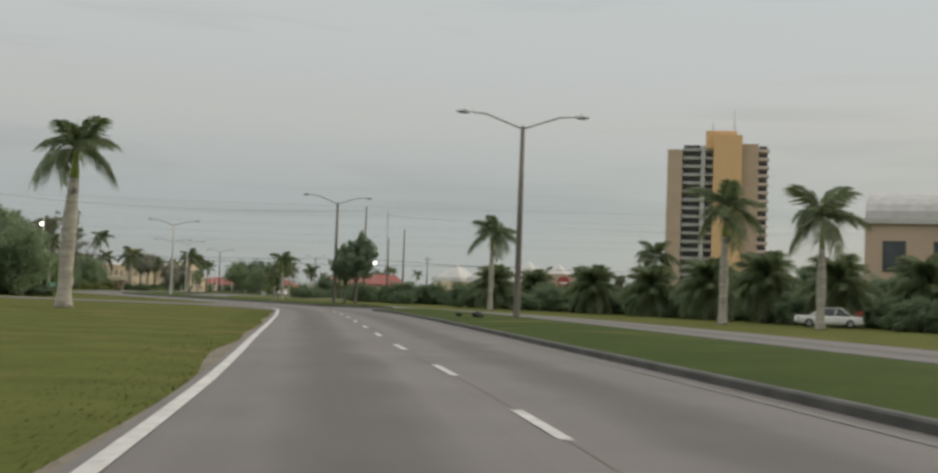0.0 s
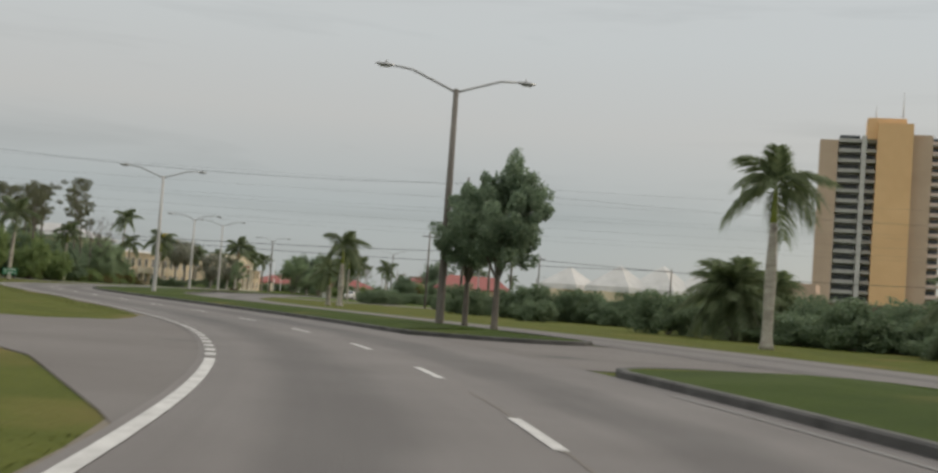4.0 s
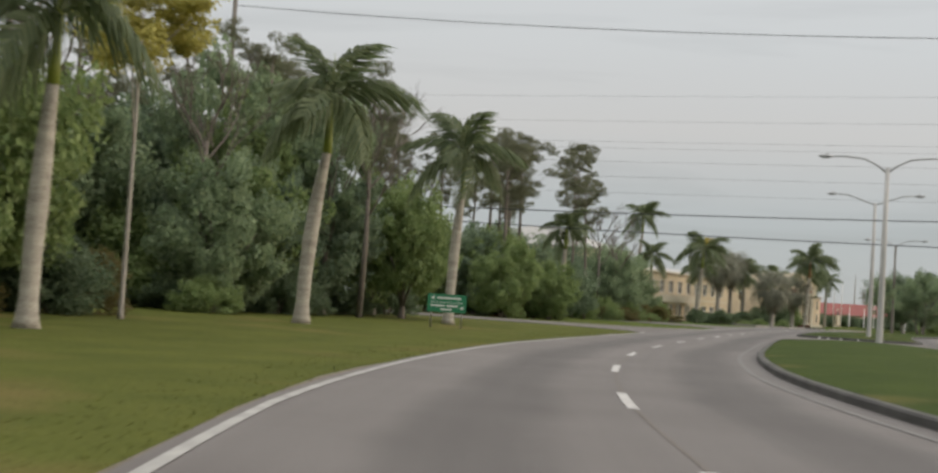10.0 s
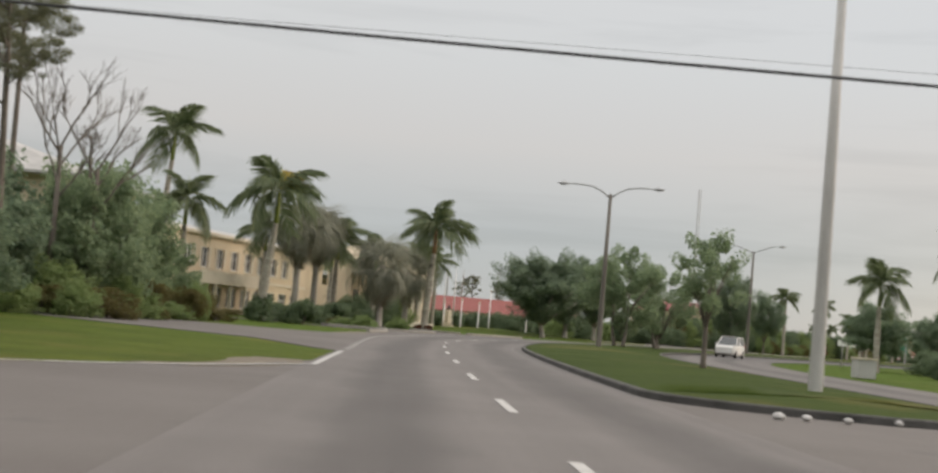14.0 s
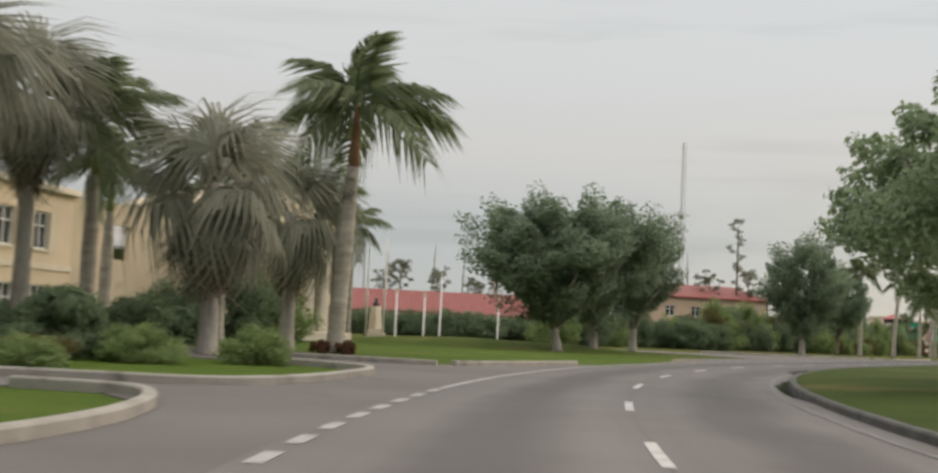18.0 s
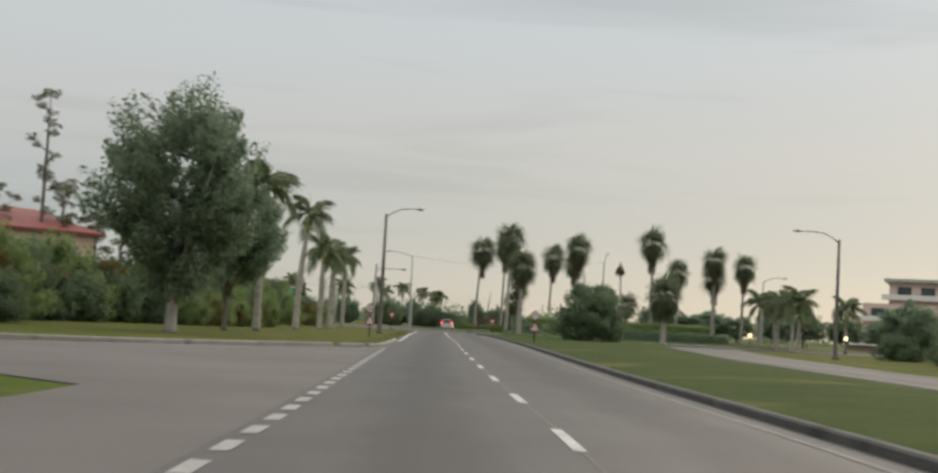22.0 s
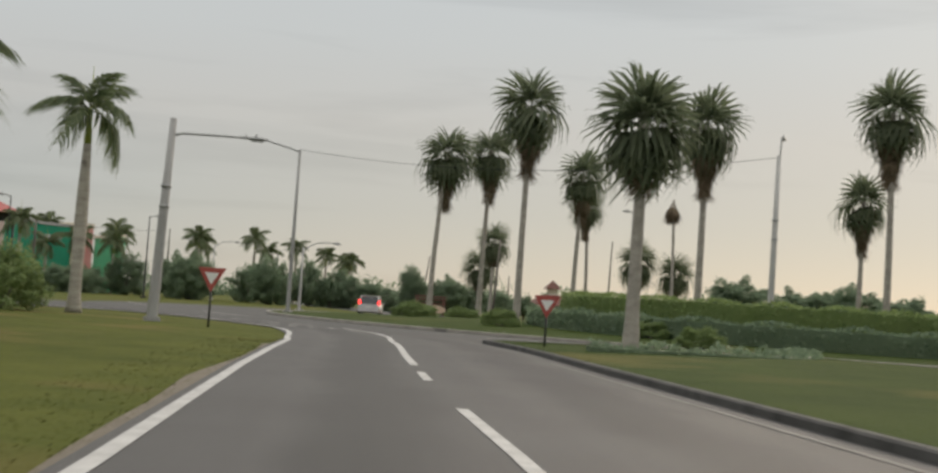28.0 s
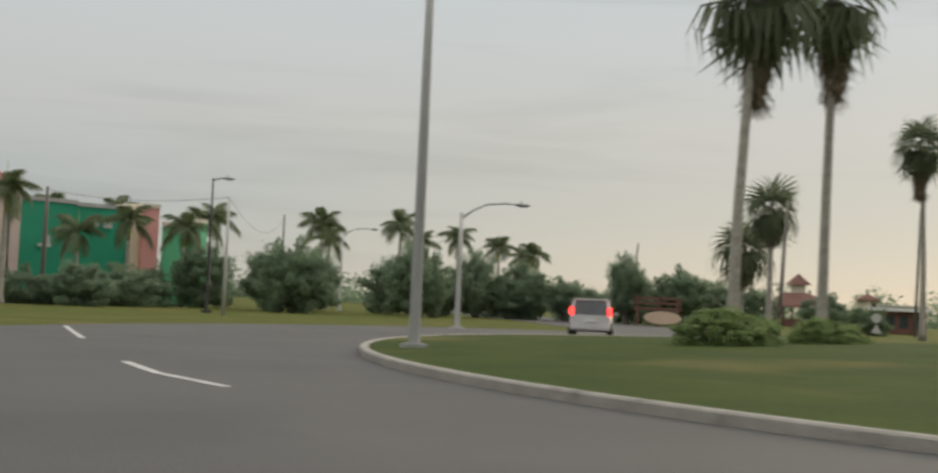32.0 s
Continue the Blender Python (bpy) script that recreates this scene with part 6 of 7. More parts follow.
street_lamp(20.0, 560.0, 8.2, radians(180), 1, False, M_DARKM, 0.5, rise=0.05, label="thin dark car-park lamp", group="car park lamps", z0=0.0, r=0.07)
street_lamp(4.0, 552.0, 8.2, radians(180), 1, False, M_DARKM, 0.5, rise=0.05, label="thin dark car-park lamp", group="car park lamps", z0=0.0, r=0.07)

# ---- utility poles and cables ----


def utility_pole(x, y, h, r=0.13, mat=M_POLE_D, cross=False, label="bare weathered utility pole", lean=(0, 0), name="utility_pole"):
    root = thing(name, label, "pole", "utility poles")
    root.matrix_basis = at(x, y, -0.05)
    trunk_part(root, [(0, 0, 0), (lean[0] * 0.5, lean[1] * 0.5, h / 2), (*lean, h)], [r * 1.15, r, r * 0.7], mat, 10, "shaft")
    if cross:
        box_part("crossarm", (-0.9, 0.9, -0.05, 0.05, h - 0.7, h - 0.58), mat, root)
        for k in (-0.8, 0, 0.8):
            trunk_part(root, [(k, 0, h - 0.58), (k, 0, h - 0.4)], [0.04, 0.03], M_CONC, 6, "insulator")
    return root


for x, y, h, c in ((-85.3, 219.5, 16.7, False), (-18.4, 231.0, 16.8, False), (-23.0, 234.0, 9.8, True), (-13.0, 262.0, 14.5, False), (-16.5, 268.0, 13.0, False), (-9.0, 290.0, 10.0, True)):
    utility_pole(x, y, h, 0.17 if h > 12 else 0.13, cross=c)
for x, y, h in ((-130, 249, 8.4), (10, 256, 8.0), (-130, 228, 8.4), (60, 236, 8.4), (90, 200, 15.4), (24.0, 566.0, 7.0)):
    utility_pole(x, y, h, 0.13)
utility_pole(30.7, 550.5, 6.1, 0.09, M_CONC, label="thin pale concrete pole on the grass")
for x, y, h, ln in ((50.0, 600.0, 8.5, (0, 0)), (88.0, 600.0, 8.2, (1.0, 0)), (96.0, 590.0, 6.0, (0, 0)), (62.0, 545.0, 8.0, (0.4, 0)), (-24.0, 470.0, 7.0, (0, 0)), (-27.0, 466.0, 8.0, (0.5, 0)), (-30.0, 462.0, 6.6, (0, 0)), (93.0, 565.0, 10.5, (0.3, 0))):
    utility_pole(x, y, h, 0.11, lean=ln, label="dark bare pole among the trees")


def cable(a, b, sag, r, label="dark overhead cable across the road", mat=M_WIRE):
    a, b = Vector(a), Vector(b)
    pts = [a.lerp(b, k / 24) + Vector((0, 0, -4 * sag * (k / 24) * (1 - k / 24))) for k in range(25)]
    ob = part("cable", tube(bmesh.new(), [tuple(p) for p in pts], r, 5), mat, None)
    return tagged(ob, label, "cable", "overhead cables")


cable((-130, 249, 8.6), (10, 256, 7.6), 1.5, 0.035, "thick dark overhead cable across the road")
cable((-130, 228, 8.0), (-18.4, 231, 7.4), 1.3, 0.03, "dark overhead cable across the road")
cable((-18.4, 231, 7.4), (60, 236, 8.0), 1.0, 0.03)
for y, z in ((259, 11.8), (259, 13.0), (265, 14.8), (265.5, 15.4), (266, 17.2), (266.5, 19.4), (274, 11.9)):
    cable((-230, y - 6, z + 2.2), (110, y + 6, z + 2.2), 2.6, 0.009, "thin pale power line high over the road", M_LINE)
for y, z in ((259, 15.4), (266, 21.8), (274, 14.3)):
    utility_pole(-230, y - 6, z, 0.2, label="tall distant power line pole")
    utility_pole(110, y + 6, z, 0.2, label="tall distant power line pole")
cable((-85.3, 219.5, 16.2), (-18.4, 231, 16.0), 1.2, 0.02, "thin overhead cable between tall poles")
cable((-18.4, 231, 15.5), (90, 200, 15.0), 2.0, 0.01, "thin overhead cable between tall poles")
cable((23.35, 510.3, 9.6), (36.8, 486.0, 9.4), 0.9, 0.012, "thin cable between lamps")
cable((30.7, 550.5, 6.0), (24.0, 566.0, 6.8), 0.4, 0.012, "thin cable by the pale pole")
cable((30.7, 550.5, 6.0), (50.0, 600.0, 8.2), 1.6, 0.012, "thin cable by the pale pole")

# flood lamp and flag poles
fl = thing("flood_light", "lit floodlight on a slim post", "lamp")
fl.matrix_basis = at(-15.7, 219.7, 0)
trunk_part(fl, [(0, 0, 0), (0, 0, 6.4)], [0.08, 0.05], M_METAL, 8, "post")
part("lamp", box(bmesh.new(), -0.2, 0.2, -0.1, 0.1, 6.3, 6.6, 0.04), M_LIT, fl, "glowing white floodlight")
fl = thing("flood_light", "lit floodlight among the trees", "lamp")
fl.matrix_basis = at(-41.0, 125.0, 0)
trunk_part(fl, [(0, 0, 0), (0, 0, 7.6)], [0.1, 0.07], M_POLE_L, 8, "post")
part("lamp", box(bmesh.new(), -0.35, -0.1, -0.1, 0.1, 6.7, 6.95, 0.04), M_LIT, fl, "glowing white lamp")
for x, y, h in ((-75.7, 386.0, 7.2), (-74.5, 386.4, 7.4)):
    ob = thing("flagpole", "white flagpole without a flag", "flagpole", "flagpoles")
    ob.matrix_basis = at(x, y, 0)
    trunk_part(ob, [(0, 0, 0), (0, 0, h)], [0.09, 0.05], M_WHITE, 8, "shaft")
    trunk_part(ob, [(0, 0, h), (0, 0, h + 0.12)], [0.07, 0.02], M_WHITE, 8, "finial")
for x, y, h in ((-74.0, 393.3, 3.6), (-72.0, 397.4, 3.4), (-65.9, 406.5, 3.5), (-76.6, 398.0, 3.2), (-70.8, 401.5, 5.2)):
    ob = thing("lamp_post", "short white lamp post on the forecourt", "lamp post", "forecourt lamp posts")
    ob.matrix_basis = at(x, y, 0)
    trunk_part(ob, [(0, 0, 0), (0, 0, 0.3), (0, 0, h)], [0.12, 0.075, 0.06], M_WHITE, 8, "post")
    part("lantern", box(bmesh.new(), -0.12, 0.12, -0.12, 0.12, h, h + 0.3, 0.03), M_CREAM, ob)
mon = thing("monument", "cream stone pedestal with a small dark bust", "monument")
mon.matrix_basis = at(-75.1, 386.9, 0, 0.1)
bm = bmesh.new()
box(bm, -0.75, 0.75, -0.75, 0.75, 0, 0.45, 0.04)
box(bm, -0.5, 0.5, -0.5, 0.5, 0.45, 0.7, 0.04)
part("plinth", bm, M_CREAM, mon)
part("shaft", tube(bmesh.new(), [(0, 0, 0.7), (0, 0, 2.3)], [0.48, 0.36], 4), M_CREAM, mon)
part("bust", tube(bmesh.new(), [(0, 0, 2.3), (0, 0, 2.5), (0, 0, 2.62), (0, 0, 2.8), (0, 0, 2.92)], [0.2, 0.22, 0.1, 0.13, 0.03], 8), M_DARKM, mon, "dark rounded bust", smooth=True)

# ---- buildings ----


def wall(name, length, height, openings, mat, parent, m, depth=0.3, label=""):
    """A wall from the origin along +x, outside towards -y, with openings (x0, x1, z0, z1) cut through it."""
    xs = sorted({0.0, length, *[o[0] for o in openings], *[o[1] for o in openings]})
    zs = sorted({0.0, height, *[o[2] for o in openings], *[o[3] for o in openings]})
    bm = bmesh.new()

    def quad(*p):
        bm.faces.new([bm.verts.new(m @ Vector(q)) for q in p])
    inside = lambda x, z: any(o[0] < x < o[1] and o[2] < z < o[3] for o in openings)
    for x0, x1 in zip(xs, xs[1:]):
        for z0, z1 in zip(zs, zs[1:]):
            if not inside((x0 + x1) / 2, (z0 + z1) / 2):
                quad((x0, 0, z0), (x1, 0, z0), (x1, 0, z1), (x0, 0, z1))
                quad((x0, depth, z0), (x0, depth, z1), (x1, depth, z1), (x1, depth, z0))
    for x0, x1, z0, z1 in openings:
        quad((x0, 0, z0), (x0, depth, z0), (x1, depth, z0), (x1, 0, z0))
        quad((x0, 0, z1), (x1, 0, z1), (x1, depth, z1), (x0, depth, z1))
        quad((x0, 0, z0), (x0, 0, z1), (x0, depth, z1), (x0, depth, z0))
        quad((x1, 0, z0), (x1, depth, z0), (x1, depth, z1), (x1, 0, z1))
    quad((0, 0, height), (length, 0, height), (length, depth, height), (0, depth, height))
    quad((0, 0, 0), (0, 0, height), (0, depth, height), (0, depth, 0))
    quad((length, 0, 0), (length, depth, 0), (length, depth, height), (length, 0, height))
    bmesh.ops.remove_doubles(bm, verts=bm.verts, dist=1e-4)
    return part(name, bm, mat, parent, label)


def local_box(dims, m, bevel=0.0):
    bm = box(bmesh.new(), *dims, bevel=bevel)
    bmesh.ops.transform(bm, matrix=m, verts=bm.verts)
    return bm


def window(parent, o, m, shutters=None, frame_mat=M_WHITE, mullions=1, depth=0.14):
    x0, x1, z0, z1 = o
    t = 0.07
    zm = (z0 + z1) / 2 + 0.2
    holes = []
    for k in range(mullions + 1):
        a = x0 + t + (x1 - x0 - t) * k / (mullions + 1)
        b = x0 + (x1 - x0 - t) * (k + 1) / (mullions + 1)
        holes += [(a - x0, b - x0, t, zm - z0 - 0.03), (a - x0, b - x0, zm - z0 + 0.03, z1 - z0 - t)]
    w = wall("window", x1 - x0, z1 - z0, holes, frame_mat, parent, m @ Matrix.Translation((x0, depth - 0.04, z0)), 0.09)
    part("pane", local_box((x0 + t, x1 - t, depth + 0.06, depth + 0.08, z0 + t, z1 - t), m), M_DARKGLASS, w)
    part("sill", local_box((x0 - 0.1, x1 + 0.1, -0.08, 0.05, z0 - 0.1, z0), m), M_CREAM, w)
    if shutters:
        for a, b in ((x0 - 0.42, x0 - 0.04), (x1 + 0.04, x1 + 0.42)):
            part("shutter", local_box((a, b, -0.05, -0.005, z0, z1), m, 0.01), shutters, w, "pale louvred shutter")
    return w


def frame_between(a, b):
    """The matrix of a wall from a to b, outside on its right hand (-y)."""
    d = Vector((b[0] - a[0], b[1] - a[1], 0))
    return Matrix.Translation((a[0], a[1], 0)) @ Matrix.Rotation(math.atan2(d.y, d.x), 4, "Z"), d.length


def hip_roof(parent, pts, z0, z1, over, mat, inset=0.45, name="roof", label="", ridge=False):
    c = sum((Vector((*p, 0)) for p in pts), Vector()) / len(pts)
    bm = bmesh.new()
    low = [bm.verts.new(Vector((*p, z0)) + (Vector((*p, 0)) - c).normalized() * over) for p in pts]
    soff = [bm.verts.new(v.co + Vector((0, 0, -0.18))) for v in low]
    top = [bm.verts.new(Vector((*p, z1)).lerp(Vector((c.x, c.y, z1)), 1 - inset)) for p in pts]
    n = len(pts)
    if ridge:
        for v in top:
            bm.verts.remove(v)
        a, b = [((Vector((*pts[i], z1)) + Vector((*pts[j], z1))) / 2).lerp(Vector((c.x, c.y, z1)), 1 - inset) for i, j in ((3, 0), (1, 2))]
        a, b = bm.verts.new(a), bm.verts.new(b)
        top = [a, b, b, a]
    for i in range(n):
        j = (i + 1) % n
        bm.faces.new((low[i], low[j], top[j], top[i]) if top[i] is not top[j] else (low[i], low[j], top[i]))
        bm.faces.new((soff[i], soff[j], low[j], low[i]))
    if not ridge:
        bm.faces.new(top)
    bm.faces.new(soff[::-1])
    bmesh.ops.recalc_face_normals(bm, faces=bm.faces)
    return part(name, bm, mat, parent, label)


# the cream building with its portico
cb = thing("cream_building", "two-storey cream building with a columned portico", "building")
A, B = (-91.0, 320.0), (-86.5, 352.5)
mw, lw = frame_between(A, B)
up = [(1.25 + k * 3.1, 2.65 + k * 3.1, 3.6, 5.2) for k in range(10)]
low = [(0.9 + k * 3.1, 2.9 + k * 3.1, 0.5, 2.1) for k in range(10)]
wall("wall", lw, 6.1, up + low, M_YELLOW, cb, mw)
for o in up:
    window(cb, o, mw, M_CREAM)
for o in low:
    window(cb, o, mw, None, mullions=2)
part("cornice", local_box((-0.3, lw + 0.2, -0.35, 0.3, 6.1, 6.4), mw, 0.05), M_CREAM, cb)
part("string_course", local_box((0, lw, -0.08, 0.0, 2.75, 3.0), mw), M_CREAM, cb)
part("canopy", local_box((4.0, 17.0, -1.6, -0.01, 2.3, 2.55), mw, 0.03), M_CREAM, cb, "flat canopy over the ground floor")
part("balcony", local_box((4.0, 17.0, -1.6, -1.45, 2.55, 3.35), mw, 0.02), M_CREAM, cb, "pale solid balcony front")
for k in range(5):
    part("canopy_post", local_box((4.2 + k * 3.1, 4.4 + k * 3.1, -1.55, -1.35, 0, 2.3), mw), M_CREAM, cb)
hip_roof(cb, [(-91.2, 320), (-86.7, 352.5), (-101, 354.5), (-105, 322)], 6.4, 6.95, 0.2, M_GREYROOF, 0.7)
me_, le = frame_between((-105, 322.0), A)
wall("wall", le, 6.1, [(2, 3.1, 3.5, 5.1), (6, 7.1, 3.5, 5.1), (10, 11.1, 3.5, 5.1)], M_YELLOW, cb, me_)
for k in (2, 6, 10):
    window(cb, (k, k + 1.1, 3.5, 5.1), me_, M_CREAM)
# taller block behind
hb = thing("hip_roofed_block", "cream block with an overhanging grey-brown hip roof", "building")
for a, b in (((-108, 303), (-92.5, 304)), ((-92.5, 304), (-92.0, 316.5)), ((-92.0, 316.5), (-108, 316))):
    mm, ll = frame_between(a, b)
    ops = [(1.5 + 3.4 * k, 2.7 + 3.4 * k, 4.8, 6.4) for k in range(int(ll // 3.6))]
    wall("wall", ll, 8.0, ops, M_YELLOW, hb, mm)
    for o in ops:
        window(hb, o, mm)
hip_roof(hb, [(-108, 303), (-92.5, 304), (-92.0, 316.5), (-108, 316)], 8.0, 10.4, 1.6, M_GREYROOF, 0.2)
# portico
A2, B2 = (-80.2, 358.0), (-77.2, 373.0)
mp, lp = frame_between(A2, B2)
pt = thing("portico", "classical cream portico with columns and a yellow pediment", "building")
part("steps", local_box((-0.5, lp + 0.5, -1.6, 6.0, 0, 0.45), mp, 0.03), M_CREAM, pt)
for k in range(6):
    cx = 0.8 + k * (lp - 1.6) / 5
    bm = bmesh.new()
    tube(bm, [(cx, 0, 0.45), (cx, 0, 0.7), (cx, 0, 0.75), (cx, 0, 4.6), (cx, 0, 4.7), (cx, 0, 5.0)], [0.5, 0.5, 0.4, 0.34, 0.45, 0.5], 16)
    bmesh.ops.transform(bm, matrix=mp, verts=bm.verts)
    part("column", bm, M_CREAM, pt, smooth=False)
part("entablature", local_box((0, lp, -0.5, 6.0, 5.0, 6.2), mp, 0.04), M_CREAM, pt)
part("cornice", local_box((-0.3, lp + 0.3, -0.8, 6.0, 6.2, 6.45), mp, 0.04), M_CREAM, pt)
for k, (x0, x1) in enumerate(((1.6, 3.0), (3.3, 4.2), (4.6, 6.6), (7.0, 9.6), (10.0, 11.2), (11.6, 13.2))):
    part("lettering_bar", local_box((x0, x1, -0.54, -0.5, 5.4, 5.8), mp), M_SIGNTXT, pt, "dark red lettering")
bm = bmesh.new()
pv = [bm.verts.new(mp @ Vector(p)) for p in ((-0.3, -0.6, 6.45), (lp + 0.3, -0.6, 6.45), (lp / 2, -0.6, 8.3), (-0.3, 6.0, 6.45), (lp + 0.3, 6.0, 6.45), (lp / 2, 6.0, 8.3))]
bm.faces.new((pv[0], pv[1], pv[2]))
bm.faces.new((pv[3], pv[5], pv[4]))
bm.faces.new((pv[0], pv[2], pv[5], pv[3]))
bm.faces.new((pv[1], pv[4], pv[5], pv[2]))
part("pediment", bm, M_YELLOW, pt)
part("back_wall", local_box((0, lp, 3.2, 3.5, 0.45, 5.0), mp), M_YELLOW, pt)
for k in range(4):
    part("door", local_box((1.8 + k * 3.4, 3.4 + k * 3.4, 3.12, 3.19, 0.5, 3.4), mp), M_DARKGLASS, pt)
A3, B3 = (-86.5, 352.5), (-83.0, 358.6)
mm, ll = frame_between(A3, B3)
wall("wall", ll, 6.1, [(2.5, 3.6, 3.5, 5.1)], M_YELLOW, cb, mm)
A4, B4 = (-80.0, 373.6), (-78.2, 388.0)
mm, ll = frame_between(A4, B4)
rw = [(1.2 + 2.7 * k, 2.3 + 2.7 * k, 3.0, 4.4) for k in range(5)] + [(1.2 + 2.7 * k, 2.3 + 2.7 * k, 0.8, 2.2) for k in range(5)]
wall("wall", ll, 5.1, rw, M_YELLOW, cb, mm)
for o in rw:
    window(cb, o, mm)
mm, ll = frame_between(B4, (-95, 391))
wall("wall", ll, 5.1, [], M_YELLOW, cb, mm)
hip_roof(cb, [(-80, 373.6), (-78.2, 388), (-95, 390.5), (-97, 375)], 5.1, 7.0, 0.5, M_GREYROOF, 0.4)


def red_house(name, label, pts, z0, z1, mat=M_PEACH, over=0.6, win=True):
    root = thing(name, label, "house", "red-roofed houses")
    n = len(pts)
    for i in range(n):
        mm, ll = frame_between(pts[i], pts[(i + 1) % n])
        ops = [(1.6 + 3.2 * k, 2.8 + 3.2 * k, z0 - 2.3, z0 - 1.1) for k in range(int((ll - 1.5) // 3.2))] if win else []
        wall("wall", ll, z0, ops, mat, root, mm)
        for o in ops:
            window(root, o, mm, mullions=1)
    hip_roof(root, pts, z0, z1, over, M_REDROOF, 0.68, ridge=True)
    return root


red_house("long_red_roofed_hall", "long low hall with a red metal roof", [(-92, 438), (-56, 441), (-56.5, 449), (-93, 446)], 2.6, 5.0)
red_house("red_roofed_house", "peach two-storey house with a red hip roof", [(-47, 446), (-33, 449), (-35, 459), (-49, 456)], 5.9, 7.5)
red_house("red_roofed_house", "low house with a red roof on open ground", [(-26, 291), (-14, 293), (-15, 301), (-27, 299)], 3.4, 5.7)

# shops and tents across the road
sh = thing("shop_building", "low tan shop with a round red sign", "building")
for a, b, z, mt in (((9.0, 195.4), (12.0, 194.5), 4.3, M_PINKP), ((12.0, 194.5), (17.4, 193.0), 5.2, M_TAN), ((17.4, 193.0), (34, 188.0), 3.6, M_BROWN)):
    mm, ll = frame_between(a, b)
    wall("wall", ll, z, [], mt, sh, mm, 6.0)
mm, ll = frame_between((12.0, 194.5), (17.4, 193.0))
bm = bmesh.new()
bmesh.ops.create_cone(bm, cap_ends=True, segments=24, radius1=0.95, radius2=0.95, depth=0.12, matrix=mm @ Matrix.Translation((2.5, -0.08, 3.9)) @ Matrix.Rotation(math.pi / 2, 4, "X"))
part("sign_disc", bm, M_SIGNRED, sh, "round red sign disc")
part("sign_bar", local_box((1.9, 3.1, -0.2, -0.16, 3.75, 4.0), mm), M_WHITE, sh)
part("trim", local_box((-3.1, 0, -0.1, 0.1, 4.3, 4.55), mm), M_SIGNRED, sh, "red roof trim")
for x, y, w in ((6.7, 322.7, 3.6), (15.2, 325.4, 4.0), (23.0, 326.7, 3.6), (-2.9, 330.7, 3.2)):
    tn = thing("white_tent", "pale pyramid tent over a cream booth", "tent", "white tents")
    tn.matrix_basis = at(x, y, 0, 0.2, 1.33)
    box_part("booth", (-w, w, -w, w, 0, 3.8), M_YELLOW, tn)
    part("canopy", tube(bmesh.new(), [(0, 0, 3.8), (0, 0, 4.6), (0, 0, 3.6 + w * 1.15)], [w * 1.5, w * 1.42, 0.1], 4), M_CONC, tn, "pale peaked canopy")
for i, (x, y, h, r) in enumerate([(0.8, 290.3, 4.6, 2.2), (4.6, 286.7, 3.4, 2.0), (8.8, 295.1, 5.2, 2.4), (13.0, 291.5, 4.0, 2.2), (17.5, 299.1, 5.6, 2.6), (20.2, 290.1, 4.4, 2.4)]):
    tree(x, y, h, r, 0.3, CROWN_D, 1320 + i, "dark tree before the white tents", tr=0.13, limbs=3, group="trees before the tents")
# tower block
tb = thing("tower_block", "tall ochre and tan tower block with stacked balconies", "tower block")
mt = Matrix.Translation((81.0, 425.5, 0)) @ Matrix.Rotation(radians(-11), 4, "Z") @ Matrix.Diagonal((0.875, 0.875, 0.875, 1))
tb.matrix_basis = mt
FLOORS, FH = 19, 3.15
box_part("left_slab", (-18.5, -13.0, -2, 12, 0, 60), M_TAN, tb)
box_part("back", (-13.0, 9.0, 3.0, 12, 0, 60.5), M_CONC, tb, "recessed wall behind the balconies")
box_part("core", (-1.5, 9.0, -4, 3.0, 0, 65.5), M_ORANGE, tb, "bright ochre central slab")
box_part("penthouse", (-4.5, 7.0, -2, 9, 60.5, 67.2), M_ORANGE, tb)
box_part("right_slab", (9.0, 15.0, -1, 12, 0, 62.5), M_TAN, tb)
box_part("right_wing", (15.0, 18.5, 3, 12, 0, 61.5), M_TAN, tb)
box_part("fin", (-6.0, -4.6, -2.6, 3.0, 0, 61.5), M_CONC, tb, "pale vertical fin")
for k in range(FLOORS):
    z = 3 + k * FH
    for x0, x1 in ((-13.0, -6.0), (-4.6, -1.5)):
        bal = box_part("balcony", (x0, x1, -1.2, 3.0, z - 0.15, z), M_CONC, tb)
        part("parapet", box(bmesh.new(), x0, x1, -1.2, -1.05, z, z + 0.95), M_GREYROOF, bal)
        part("glazing", box(bmesh.new(), x0 + 0.4, x1 - 0.4, 2.9, 2.96, z + 0.1, z + 2.5), M_DARKGLASS, bal)
    bal = box_part("balcony", (15.0, 19.0, -0.6, 3.0, z - 0.15, z), M_CONC, tb)
    part("parapet", box(bmesh.new(), 15.0, 19.0, -0.6, -0.45, z, z + 0.95), M_PINKP, bal)
    part("glazing", box(bmesh.new(), 15.4, 18.2, 2.9, 2.96, z + 0.1, z + 2.4), M_DARKGLASS, bal)
for x, h in ((-2.0, 4.5), (6.0, 9.0)):
    trunk_part(tb, [(x, 2, 67), (x, 2, 67 + h)], [0.18, 0.08], M_METAL, 6, "antenna")
